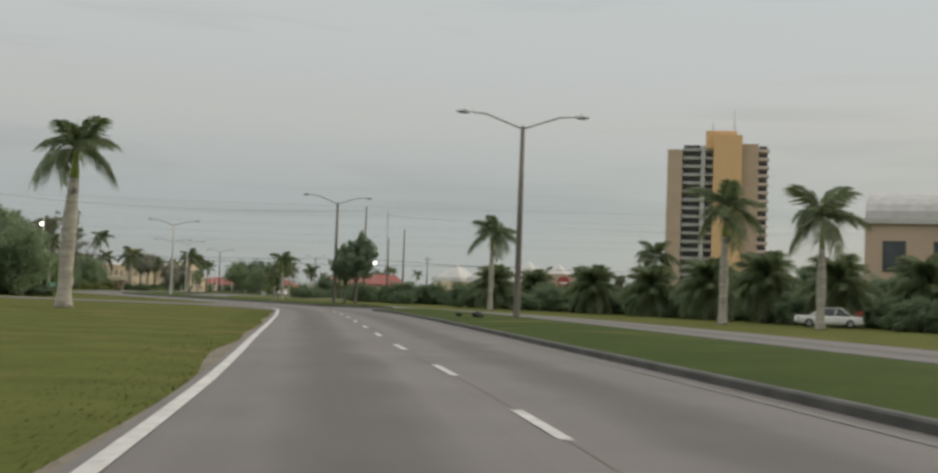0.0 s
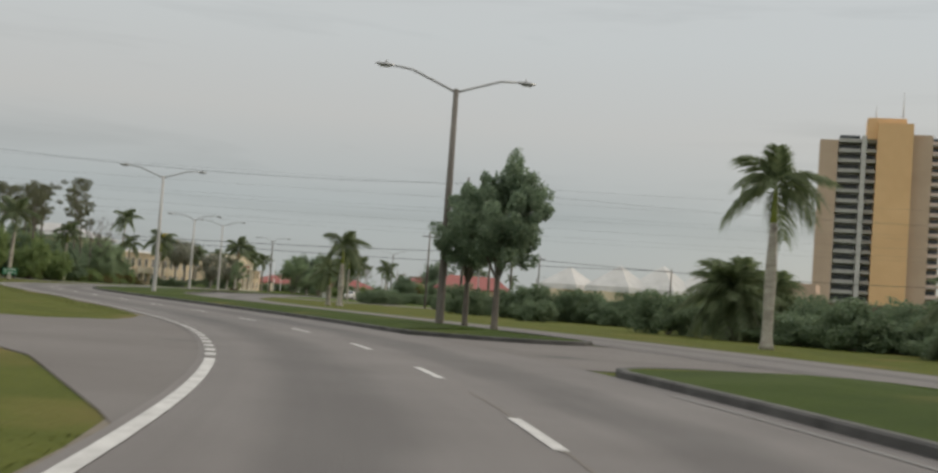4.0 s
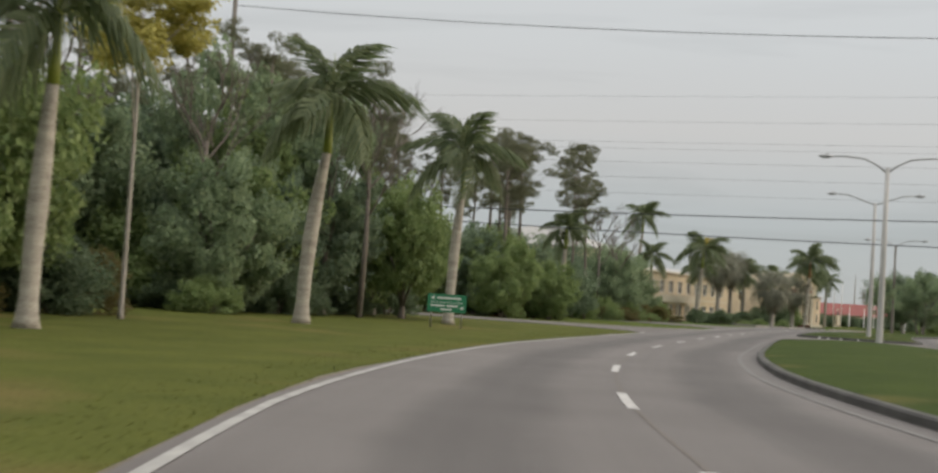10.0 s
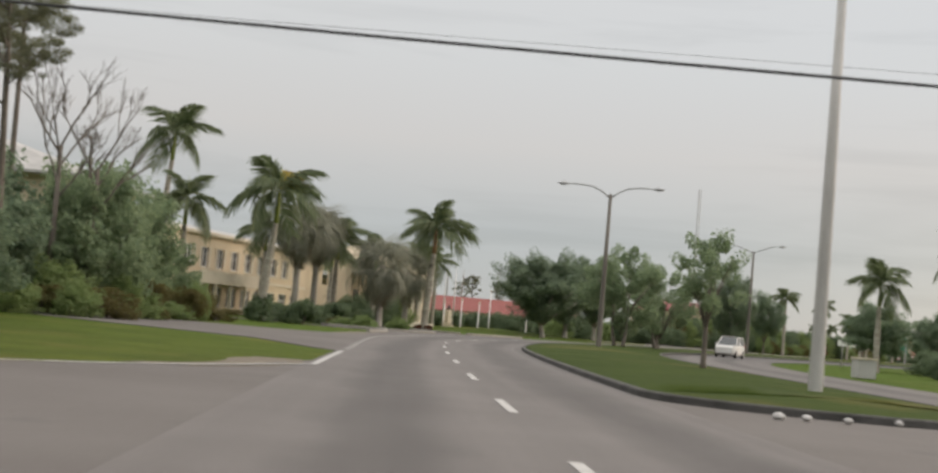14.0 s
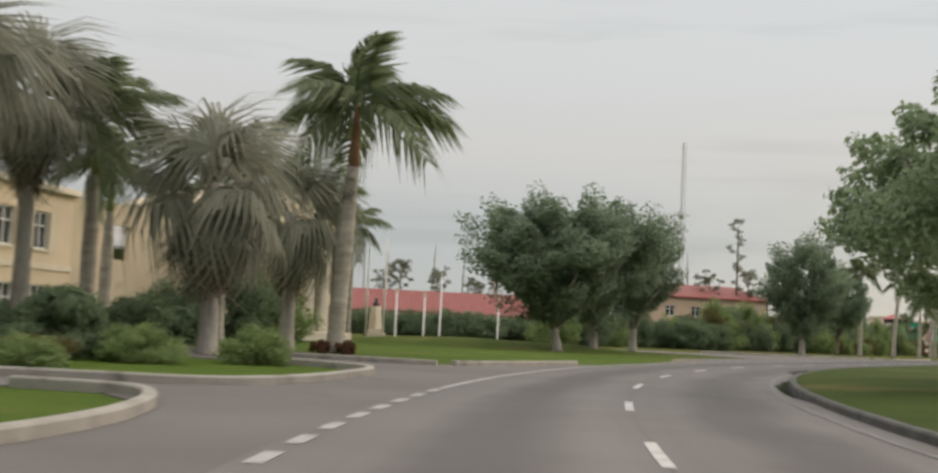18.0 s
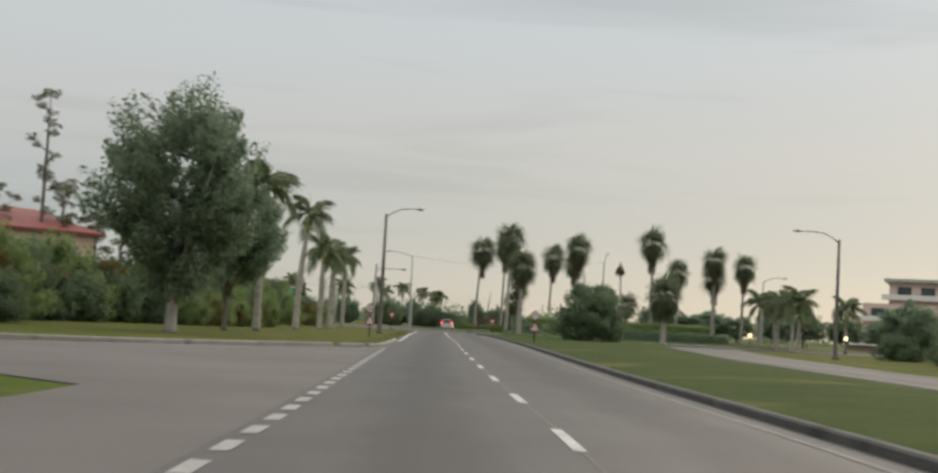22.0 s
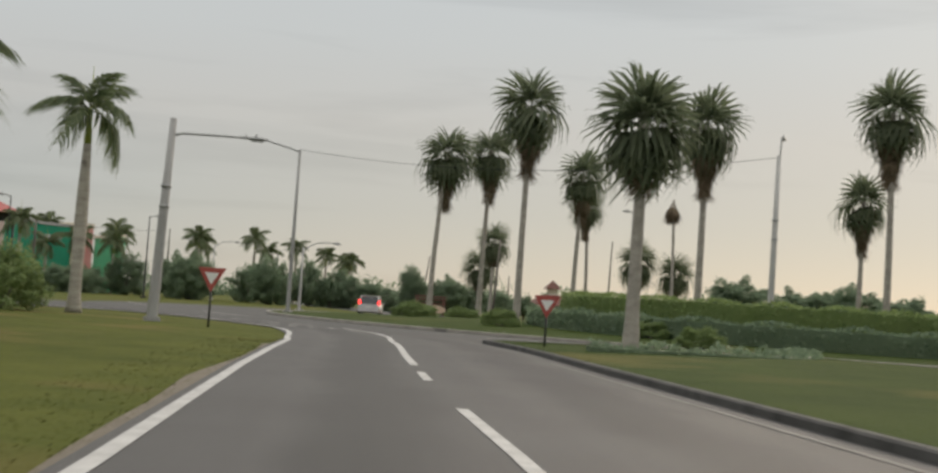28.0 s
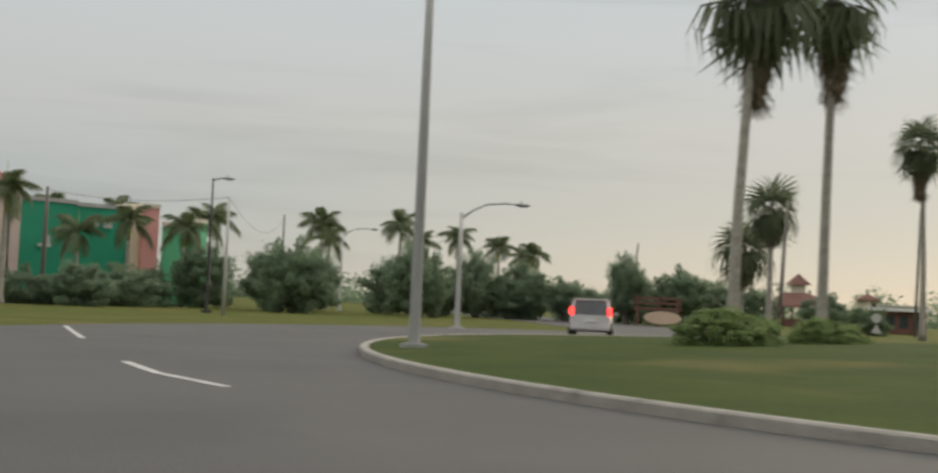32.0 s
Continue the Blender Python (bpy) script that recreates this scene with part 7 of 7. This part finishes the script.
# vaulted hall beyond the hedge
vh = thing("vaulted_hall", "large tan hall with a pale grey vaulted roof", "building")
vh.matrix_basis = Matrix.Translation((55.5, 147.5, 0.9)) @ Matrix.Rotation(radians(-22), 4, "Z")
box_part("wall", (-10, 26, 0, 16, -1, 10.6), M_TAN, vh)
box_part("cornice", (-10.4, 26.4, -0.4, 16.4, 10.6, 11.2), M_CONC, vh)
bm = bmesh.new()
rows = []
for k in range(13):
    a = math.pi * k / 12
    rows.append([bm.verts.new((x, 8 - 8 * math.cos(a), 11.2 + 3.6 * math.sin(a))) for x in (-10 + 6 * math.cos(a) ** 2 * 0, 26)])
for r0, r1 in zip(rows, rows[1:]):
    bm.faces.new((r0[0], r0[1], r1[1], r1[0]))
bm.faces.new([r[0] for r in rows])
bm.faces.new([r[1] for r in rows][::-1])
part("vault", bm, M_GREYROOF, vh)
for k in range(6):
    part("window", box(bmesh.new(), -8 + k * 5.6, -5.4 + k * 5.6, -0.06, 0.0, 5.0, 8.6), M_DARKGLASS, vh)
# masts
ms = thing("radio_mast", "slender distant lattice mast", "mast")
ms.matrix_basis = at(-32.5, 516.0, 0)
bm = bmesh.new()
for k in range(3):
    a = k * 2.094
    tube(bm, [(0.45 * math.cos(a), 0.45 * math.sin(a), 0), (0.3 * math.cos(a), 0.3 * math.sin(a), 34.5)], 0.06, 5)
part("leg", bm, M_METAL, ms)
bm = bmesh.new()
for k in range(44):
    a, z = k * 2.094, k * 0.78
    tube(bm, [(0.42 * math.cos(a), 0.42 * math.sin(a), z), (0.42 * math.cos(a + 2.094), 0.42 * math.sin(a + 2.094), z + 0.78)], 0.035, 4)
part("bracing", bm, M_METAL, ms)
# green building beyond the roundabout
gb = thing("green_building", "curved green building with pink and cream pilasters", "building")
for a, b, z, mt_, nm in (((21.5, 576.5), (24.0, 577.2), 7.4, M_PINKP, "peach_tower"), ((24.0, 577.4), (28.0, 579.2), 6.8, M_GREENW, "green_wall"), ((28.0, 579.2), (31.8, 580.4), 6.7, M_GREENW, "green_wall"),
                         ((31.8, 580.2), (32.8, 580.4), 6.6, M_YELLOW, "cream_pilaster"), ((32.8, 579.9), (34.0, 580.2), 7.0, M_PINK, "pink_pilaster"), ((34.4, 580.8), (36.2, 580.2), 5.8, M_MINT, "mint_wall"), ((36.2, 580.2), (36.9, 579.4), 6.1, M_MINT, "mint_wall")):
    mm, ll = frame_between(a, b)
    dp = 0.8 if mt_ is M_MINT else 5.0
    wall(nm, ll, z, [], mt_, gb, mm, dp)
    part("coping", local_box((-0.05, ll + 0.05, -0.1, dp, z, z + 0.28), mm), M_CREAM if mt_ is not M_GREENW else M_GREYROOF, gb)
mm, ll = frame_between((24.0, 577.4), (31.8, 580.4))
for x0, x1, z0, z1 in ((1.3, 2.3, 3.7, 3.9), (2.0, 2.2, 3.9, 4.5), (4.9, 5.9, 5.3, 5.7), (6.3, 7.0, 5.3, 5.7), (3.2, 3.4, 0.4, 2.2)):
    part("logo_bar", local_box((x0, x1, -0.16, -0.11, z0, z1), mm), M_CONC, gb, "plain white emblem bar")
ks = thing("kiosk_sign", "dark sign board under a small red gable", "sign")
ks.matrix_basis = at(20.5, 566.0, 0, radians(-15))
for x in (-1.4, 1.4):
    trunk_part(ks, [(x, 0, 0), (x, 0, 6.4)], [0.12, 0.12], M_DARKM, 8, "post")
box_part("board", (-1.7, 1.7, -0.15, 0.15, 6.1, 6.9), M_DARKM, ks)
part("gable", tube(bmesh.new(), [(0, 0, 6.9), (0, 0, 7.9)], [2.4, 0.1], 4), M_SIGNRED, ks)
for i, (x, y, h) in enumerate(((27.0, 572.5, 3.4), (30.6, 574.0, 4.4), (34.6, 575.0, 4.2), (21.0, 560.0, 5.0))):
    royal_palm(x, y, h, 1.9, 900 + i, r=0.15, fronds=10, label="small palm before the green wall", group="palms by the green wall")
# gazebo, red frame and buildings behind the roundabout
gz = thing("gazebo", "red-brown gazebo with a tiered shingle roof", "gazebo")
gz.matrix_basis = at(118.0, 608.5, 0.0, 0.3, 1.16, 0.97)
for k in range(8):
    a = k * math.pi / 4
    trunk_part(gz, [(2.6 * math.cos(a), 2.6 * math.sin(a), 0), (2.6 * math.cos(a), 2.6 * math.sin(a), 2.5)], [0.12, 0.12], M_BROWN, 6, "post")
part("roof", tube(bmesh.new(), [(0, 0, 2.4), (0, 0, 2.6), (0, 0, 4.2)], [3.7, 3.6, 1.3], 8), M_BROWN, gz)
part("cupola", tube(bmesh.new(), [(0, 0, 4.2), (0, 0, 5.2)], [0.9, 0.9], 4), M_CREAM, gz, "open cream cupola")
part("cap", tube(bmesh.new(), [(0, 0, 5.2), (0, 0, 6.6)], [1.6, 0.05], 4), M_BROWN, gz)
part("railing", tube(bmesh.new(), [(0, 0, 0.0), (0, 0, 0.9)], [2.7, 2.7], 8), M_BROWN, gz)
rf = thing("signboard", "red-brown timber frame over a peach oval board", "sign")
rf.matrix_basis = at(68.8, 567.0, 0.0, -0.6)
for x in (-1.5, 0, 1.5):
    box_part("post", (x - 0.1, x + 0.1, -0.1, 0.1, 0, 2.1), M_BROWN, rf)
for z in (1.3, 1.75, 2.1):
    box_part("beam", (-1.8, 1.8, -0.08, 0.08, z - 0.08, z + 0.08), M_BROWN, rf)
bm = bmesh.new()
bmesh.ops.create_cone(bm, cap_ends=True, segments=20, radius1=1.0, radius2=1.0, depth=0.12, matrix=Matrix.Translation((0.4, -0.3, 0.65)) @ Matrix.Rotation(math.pi / 2, 4, "X") @ Matrix.Diagonal((1.4, 0.5, 1, 1)))
part("oval_board", bm, M_PEACH, rf)
lt = thing("lookout", "small cream lookout with an overhanging brown roof", "building")
lt.matrix_basis = at(121.9, 600.9, 0, 0.2, 0.62, 0.8)
box_part("wall", (-1.4, 1.4, -1.4, 1.4, 0, 4.3), M_CREAM, lt)
part("window", box(bmesh.new(), -0.8, 0.8, -1.45, -1.4, 2.9, 3.9), M_DARKGLASS, lt)
part("roof", tube(bmesh.new(), [(0, 0, 4.3), (0, 0, 4.45), (0, 0, 5.3)], [3.0, 2.9, 0.1], 4), M_BROWN, lt)
lc = thing("low_shop", "low dark shop front with a white canopy", "building")
lc.matrix_basis = at(100.0, 574.0, 0, radians(-42), 0.42, 0.8)
box_part("wall", (-6, 6, 0, 6, 0, 2.6), M_BROWN, lc)
box_part("canopy", (-6.6, 6.6, -1.4, 6.3, 2.6, 2.95), M_WHITE, lc)
for k in range(4):
    part("window", box(bmesh.new(), -5.2 + k * 2.8, -3.4 + k * 2.8, -0.05, 0.0, 0.7, 2.1), M_DARKGLASS, lc)
# pink terraced building east of the road
pk = thing("pink_hotel", "pink terraced building with white balcony bands", "building")
pk.matrix_basis = Matrix.Translation((131.5, 530.2, 0)) @ Matrix.Rotation(radians(-52), 4, "Z")
for k, (x0, x1, z) in enumerate(((-6, 34, 4.6), (-3, 34, 9.2), (1.5, 34, 13.4))):
    bx = box_part("storey", (x0, x1, k * 2.0, 16, z - 4.6 if k == 0 else z - 4.5, z), M_PINKP, pk)
    part("balcony", box(bmesh.new(), x0 - 1.2, x1, k * 2.0 - 1.4, k * 2.0, z - 3.4, z - 2.4), M_WHITE, bx, "white balcony band")
    for j in range(7):
        part("opening", box(bmesh.new(), x0 + 1.5 + j * 4.2, x0 + 4.0 + j * 4.2, k * 2.0 - 0.08, k * 2.0, z - 3.2, z - 0.9), M_DARKGLASS, bx)
box_part("roof", (0.6, 35, 3, 17, 13.4, 14.0), M_GREYROOF, pk)
wt = thing("white_house", "pale distant house with a flat white roof", "house")
wt.matrix_basis = at(128.0, 602.0, 0, -0.6, 0.4, 0.55)
box_part("wall", (-8, 8, 0, 8, 0, 5.2), M_CREAM, wt)
box_part("roof", (-8.6, 8.6, -0.6, 8.6, 5.2, 5.6), M_CONC, wt)
for k in range(4):
    part("window", box(bmesh.new(), -6.5 + k * 3.6, -5.0 + k * 3.6, -0.05, 0, 2.4, 4.0), M_DARKGLASS, wt)

# ---- signs ----


def plate(bm, pts, t, m):
    """A thin upright plate with this outline in x and z."""
    f = [bm.verts.new(m @ Vector((x, -t / 2, z))) for x, z in pts]
    b = [bm.verts.new(m @ Vector((x, t / 2, z))) for x, z in pts]
    bm.faces.new(f)
    bm.faces.new(b[::-1])
    for i in range(len(pts)):
        j = (i + 1) % len(pts)
        bm.faces.new((f[j], f[i], b[i], b[j]))
    bmesh.ops.recalc_face_normals(bm, faces=bm.faces)
    return bm


def tri_pts(side, down=True, z=0.0):
    h = side * 0.866
    return [(-side / 2, z + h / 2), (0, z - h / 2), (side / 2, z + h / 2)] if down else [(-side / 2, z - h / 2), (side / 2, z - h / 2), (0, z + h / 2)]


def disc_pts(r, z, n=20):
    return [(r * math.cos(2 * math.pi * k / n), z + r * math.sin(2 * math.pi * k / n)) for k in range(n)]


def give_way_sign(x, y, turn, z0=0.0, drop=0.0, k=0.92):
    root = thing("give_way_sign", "red-bordered give-way triangle on a thin dark post", "road sign", "give-way signs")
    root.matrix_basis = at(x, y, z0, turn)
    I = Matrix.Identity(4)
    trunk_part(root, [(0, 0.05, -0.1), (0, 0.05, 1.75 - drop)], [0.035, 0.035], M_DARKM, 8, "post")
    part("red_plate", plate(bmesh.new(), tri_pts(k, True, 1.62 - drop), 0.02, I), M_SIGNRED, root)
    part("white_face", plate(bmesh.new(), tri_pts(k / 2, True, 1.66 - drop), 0.03, I), M_WHITE, root, "white inner triangle")
    return root


give_way_sign(6.8, 482.2, radians(-34), 0.0, 0.12)
give_way_sign(14.9, 474.85, radians(-34), 0.15, 0.4, 0.82)


def lettering(text, size, mat, parent, m, name="numeral", label=""):
    """Flat letters of the built-in font as a mesh, standing upright."""
    cu = bpy.data.curves.new(name, "FONT")
    cu.body, cu.size, cu.align_x, cu.align_y, cu.extrude = text, size, "CENTER", "CENTER", 0.004
    tmp = new(name, cu)
    me = bpy.data.meshes.new_from_object(tmp)
    bpy.data.objects.remove(tmp)
    me.materials.clear()
    me.materials.append(mat)
    me.transform(m @ Matrix.Rotation(math.pi / 2, 4, "X"))
    ob = new(name, me)
    ob.parent = parent
    if label:
        ob["label"] = label
    return ob


def limit_sign(x, y, turn, z0=0.0):
    root = thing("warning_sign", "round speed limit sign 20 above a red warning triangle", "road sign", "paired road signs")
    root.matrix_basis = at(x, y, z0, turn)
    I = Matrix.Identity(4)
    trunk_part(root, [(0, 0.05, -0.1), (0, 0.05, 2.1)], [0.035, 0.035], M_DARKM, 8, "post")
    a = part("round_plate", plate(bmesh.new(), disc_pts(0.28, 1.75), 0.02, I), M_SIGNRED, root)
    part("white_disc", plate(bmesh.new(), disc_pts(0.215, 1.75), 0.03, I), M_WHITE, a)
    lettering("20", 0.28, M_DARKM, a, Matrix.Translation((0, -0.02, 1.75)), "numeral", "black number 20")
    b = part("triangle_plate", plate(bmesh.new(), tri_pts(0.75, False, 1.05), 0.02, I), M_SIGNRED, root)
    part("white_triangle", plate(bmesh.new(), tri_pts(0.48, False, 1.02), 0.03, I), M_WHITE, b)
    for k in range(3):
        bm = bmesh.new()
        a0 = k * 2.094 + 0.3
        tube(bm, [(0.075 * math.cos(a0 + q * 0.27), -0.02, 0.98 + 0.075 * math.sin(a0 + q * 0.27)) for q in range(6)], [0.012] * 5 + [0.026], 4)
        part("arrow", bm, M_DARKM, b, "black turning arrow")
    return root


limit_sign(-20.2, 431.0, radians(-33), 0.0)
limit_sign(-9.7, 428.5, radians(-33), 0.15)
ps = thing("road_sign", "small pale round and triangular plates on one post", "road sign")
ps.matrix_basis = at(83.4, 559.4, 0, radians(-35))
trunk_part(ps, [(0, 0.05, -0.1), (0, 0.05, 1.75)], [0.035, 0.035], M_METAL, 8, "post")
part("round_plate", plate(bmesh.new(), disc_pts(0.36, 1.35), 0.02, Matrix.Identity(4)), M_CONC, ps)
part("triangle_plate", plate(bmesh.new(), tri_pts(0.8, False, 0.55), 0.02, Matrix.Identity(4)), M_CONC, ps)
gs = thing("direction_sign", "green road direction sign with white lettering bars", "road sign")
gs.matrix_basis = at(-66.2, 207.6, 0, radians(24), 0.8)
for x in (-0.75, 0.75):
    trunk_part(gs, [(x, 0.04, -0.1), (x, 0.04, 1.55)], [0.035, 0.035], M_METAL, 8, "post")
I4 = Matrix.Identity(4)
pan = part("panel", plate(bmesh.new(), [(-0.95, 0.72), (0.95, 0.72), (0.95, 1.6), (-0.95, 1.6)], 0.03, I4), M_GREEN, gs)
for x0, x1, z0, z1 in ((-0.5, 0.7, 1.38, 1.46), (-0.8, 0.8, 1.19, 1.215), (-0.8, -0.1, 1.0, 1.08), (0.0, 0.55, 1.0, 1.08), (-0.3, 0.25, 0.82, 0.9), (-0.75, -0.62, 1.36, 1.48), (0.68, 0.82, 0.9, 1.02)):
    part("lettering_bar", plate(bmesh.new(), [(x0, z0), (x1, z0), (x1, z1), (x0, z1)], 0.045, I4), M_WHITE, pan)
for x, y, h, w, lab in ((-28.4, 93.2, 1.15, 0.28, "white letter box on a thin post"), (-79.0, 246.0, 1.3, 0.3, "white letter box at the side road"), (-84.0, 275.0, 1.4, 0.22, "white marker post in the scrub"), (-36.0, 346.0, 1.9, 0.9, "white notice board on two legs")):
    ob = thing("marker_post", lab, "post")
    ob.matrix_basis = at(x, y, 0, radians(5))
    trunk_part(ob, [(0, 0, -0.05), (0, 0, h)], [0.04, 0.04], M_POLE_L, 6, "post")
    part("panel", box(bmesh.new(), -w / 2, w / 2, -0.06, 0.06, h - 0.1, h + 0.45, 0.02), M_WHITE, ob)
ob = thing("utility_box", "pale concrete utility box on the far verge", "box")
ob.matrix_basis = at(-46.0, 294.5, 0, 0.2)
part("body", box(bmesh.new(), -0.5, 0.5, -0.4, 0.4, 0, 0.95, 0.03), M_CONC, ob)
part("lid", box(bmesh.new(), -0.56, 0.56, -0.46, 0.46, 0.95, 1.05, 0.02), M_CREAM, ob)
# warm gate lamps
for x, y, h in ((66.0, 492.2, 1.5), (93.3, 509.3, 1.9), (107.1, 514.8, 2.3), (62.0, 471.0, 1.7)):
    ob = thing("garden_lamp", "lit yellow lantern on a dark post", "lamp", "garden lamps")
    ob.matrix_basis = at(x, y, 0)
    trunk_part(ob, [(0, 0, 0), (0, 0, h)], [0.07, 0.05], M_DARKM, 8, "post")
    part("lantern", box(bmesh.new(), -0.14, 0.14, -0.14, 0.14, h, h + 0.34, 0.03), M_WARM, ob, "glowing yellow lantern")
# rubble and litter by the kerbs
rng = random.Random(9)
for i, (x, y) in enumerate(((-57.4, 249.4), (-56.6, 249.8), (-55.6, 250.4), (-57.9, 249.2))):
    bm = bmesh.new()
    bmesh.ops.create_icosphere(bm, subdivisions=2, radius=0.07 + 0.04 * rng.random())
    for v in bm.verts:
        v.co *= 1 + 0.25 * noise.noise(v.co * 5 + Vector((i, 0, 0)))
        v.co.z *= 0.7
    ob = part("stone", bm, M_CONC, None)
    ob.matrix_basis = at(x, y, 0.05)
    tagged(ob, "pale broken stone on the median's nose", "stone", "loose stones")
for i, (x, y, s) in enumerate(((0.6, 64.0, 0.29), (-0.35, 63.9, 0.17))):
    bm = bmesh.new()
    bmesh.ops.create_icosphere(bm, subdivisions=3, radius=s)
    for v in bm.verts:
        v.co *= 1 + 0.35 * noise.noise(v.co * 4 + Vector((i * 3, 0, 0)))
        v.co.z *= 0.55
    ob = part("black_bag", bm, M_TYRE, None)
    ob.matrix_basis = at(x, y, 0.36)
    tagged(ob, "torn black rubbish bag on the grass", "bag", "rubbish bags")

# ---- cars ----


def car(name, x, y, turn, label, paint_mat, l=4.0, w=1.68, h=1.55, lit=True, saloon=False):
    """A car with its nose along +x."""
    root = thing(name, label, "car")
    root.matrix_basis = at(x, y, 0.0, turn)
    secs = [(-0.5, 0.42, 0.78, 0.70, 0.80), (-0.49, 0.30, 0.92, 0.80, 0.84), (-0.44, 0.24, 1.0, 0.92, 0.90), (-0.30, 0.22, 1.0, 1.0, 0.92), (0.0, 0.22, 1.0, 1.0, 0.92), (0.12, 0.22, 1.0, 0.96, 0.92), (0.30, 0.22, 0.72, 0.62, 0.90), (0.44, 0.26, 0.60, 0.52, 0.86), (0.5, 0.36, 0.48, 0.44, 0.74)]
    bm = bmesh.new()
    belt = 0.58 * h
    rings = []
    for t, zb, zt, _, wk in secs:
        zt = min(zt * h, belt)
        hw = w / 2 * wk / 0.92
        rings.append([bm.verts.new((t * l, a, b)) for a, b in ((-hw * 0.9, zb), (-hw, zb + 0.16), (-hw, zt - 0.12), (-hw * 0.94, zt), (hw * 0.94, zt), (hw, zt - 0.12), (hw, zb + 0.16), (hw * 0.9, zb))])
    for r0, r1 in zip(rings, rings[1:]):
        for j in range(8):
            bm.faces.new((r0[j], r0[(j + 1) % 8], r1[(j + 1) % 8], r1[j]))
    bm.faces.new(rings[0])
    bm.faces.new(rings[-1][::-1])
    bmesh.ops.recalc_face_normals(bm, faces=bm.faces)
    part("body", bm, paint_mat, root, smooth=False)
    bm = bmesh.new()
    lo = [((-0.34 if saloon else -0.47) * l, 0.46 * w), ((0.26 if saloon else 0.30) * l, 0.46 * w)]
    hi = [((-0.18 if saloon else -0.40) * l, 0.38 * w), (0.06 * l, 0.38 * w)]
    v = [bm.verts.new(p) for p in ((lo[0][0], -lo[0][1], belt), (lo[1][0], -lo[1][1], belt), (lo[1][0], lo[1][1], belt), (lo[0][0], lo[0][1], belt), (hi[0][0], -hi[0][1], h - 0.06), (hi[1][0], -hi[1][1], h - 0.06), (hi[1][0], hi[1][1], h - 0.06), (hi[0][0], hi[0][1], h - 0.06))]
    for f in ((0, 1, 5, 4), (1, 2, 6, 5), (2, 3, 7, 6), (3, 0, 4, 7)):
        bm.faces.new([v[k] for k in f])
    part("glass", bm, M_DARKGLASS, root, "dark car windows")
    for s in (-1, 1):
        for a, b in (((lo[0][0], s * lo[0][1], belt), (hi[0][0], s * hi[0][1], h - 0.05)), ((lo[1][0], s * lo[1][1], belt), (hi[1][0], s * hi[1][1], h - 0.05)), ((-0.08 * l, s * lo[0][1], belt), (-0.10 * l, s * hi[0][1], h - 0.05))):
            part("pillar", tube(bmesh.new(), [a, b], 0.045, 6), paint_mat, root)
    part("roof", box(bmesh.new(), hi[0][0] - 0.06, hi[1][0] + 0.04, -hi[0][1] - 0.04, hi[0][1] + 0.04, h - 0.08, h, 0.03), paint_mat, root)
    part("rear_bumper", box(bmesh.new(), -0.515 * l, -0.46 * l, -w * 0.46, w * 0.46, 0.3, 0.55, 0.05), paint_mat, root)
    part("plate_bar", box(bmesh.new(), -0.507 * l - 0.01, -0.5 * l, -0.26, 0.26, 0.62, 0.74), M_WHITE, root)
    for s in (-1, 1):
        part("tail_lamp", box(bmesh.new(), -0.502 * l, -0.455 * l, s * w * 0.445 - 0.1, s * w * 0.445 + 0.07, 0.86, 1.2, 0.03), M_TAIL if lit else M_SIGNRED, root, "lit red tail lamp" if lit else "red tail lamp")
        part("headlight", box(bmesh.new(), 0.45 * l, 0.49 * l, s * w * 0.36 - 0.15, s * w * 0.36 + 0.15, 0.58, 0.74, 0.03), M_LENS, root)
        part("mirror", box(bmesh.new(), 0.15 * l, 0.19 * l, s * (w * 0.5 + 0.12) - 0.09, s * (w * 0.5 + 0.12) + 0.09, belt, belt + 0.14, 0.03), paint_mat, root)
        for q in (-0.31, 0.31):
            bm = bmesh.new()
            bmesh.ops.create_cone(bm, cap_ends=True, segments=20, radius1=0.30, radius2=0.30, depth=0.2, matrix=Matrix.Translation((q * l, s * (w / 2 - 0.08), 0.30)) @ Matrix.Rotation(math.pi / 2, 4, "X"))
            wh = part("wheel", bm, M_TYRE, root, "black tyre")
            bm = bmesh.new()
            bmesh.ops.create_cone(bm, cap_ends=True, segments=16, radius1=0.19, radius2=0.17, depth=0.03, matrix=Matrix.Translation((q * l, s * (w / 2 + 0.03), 0.30)) @ Matrix.Rotation(math.pi / 2, 4, "X"))
            part("hubcap", bm, M_METAL, wh)
    return root


car("hatchback", 40.6, 531.0, radians(90 - 34), "silver-white compact hatchback with lit tail lamps", M_CARW)
car("parked_car", 25.5, 91.5, radians(172), "white parked saloon under the palms", M_WHITE, 4.5, 1.75, 1.4, False, True)
car("white_van", -47.3, 336.0, radians(250), "small white van on the opposite carriageway", M_WHITE, 4.2, 1.7, 1.75, False)
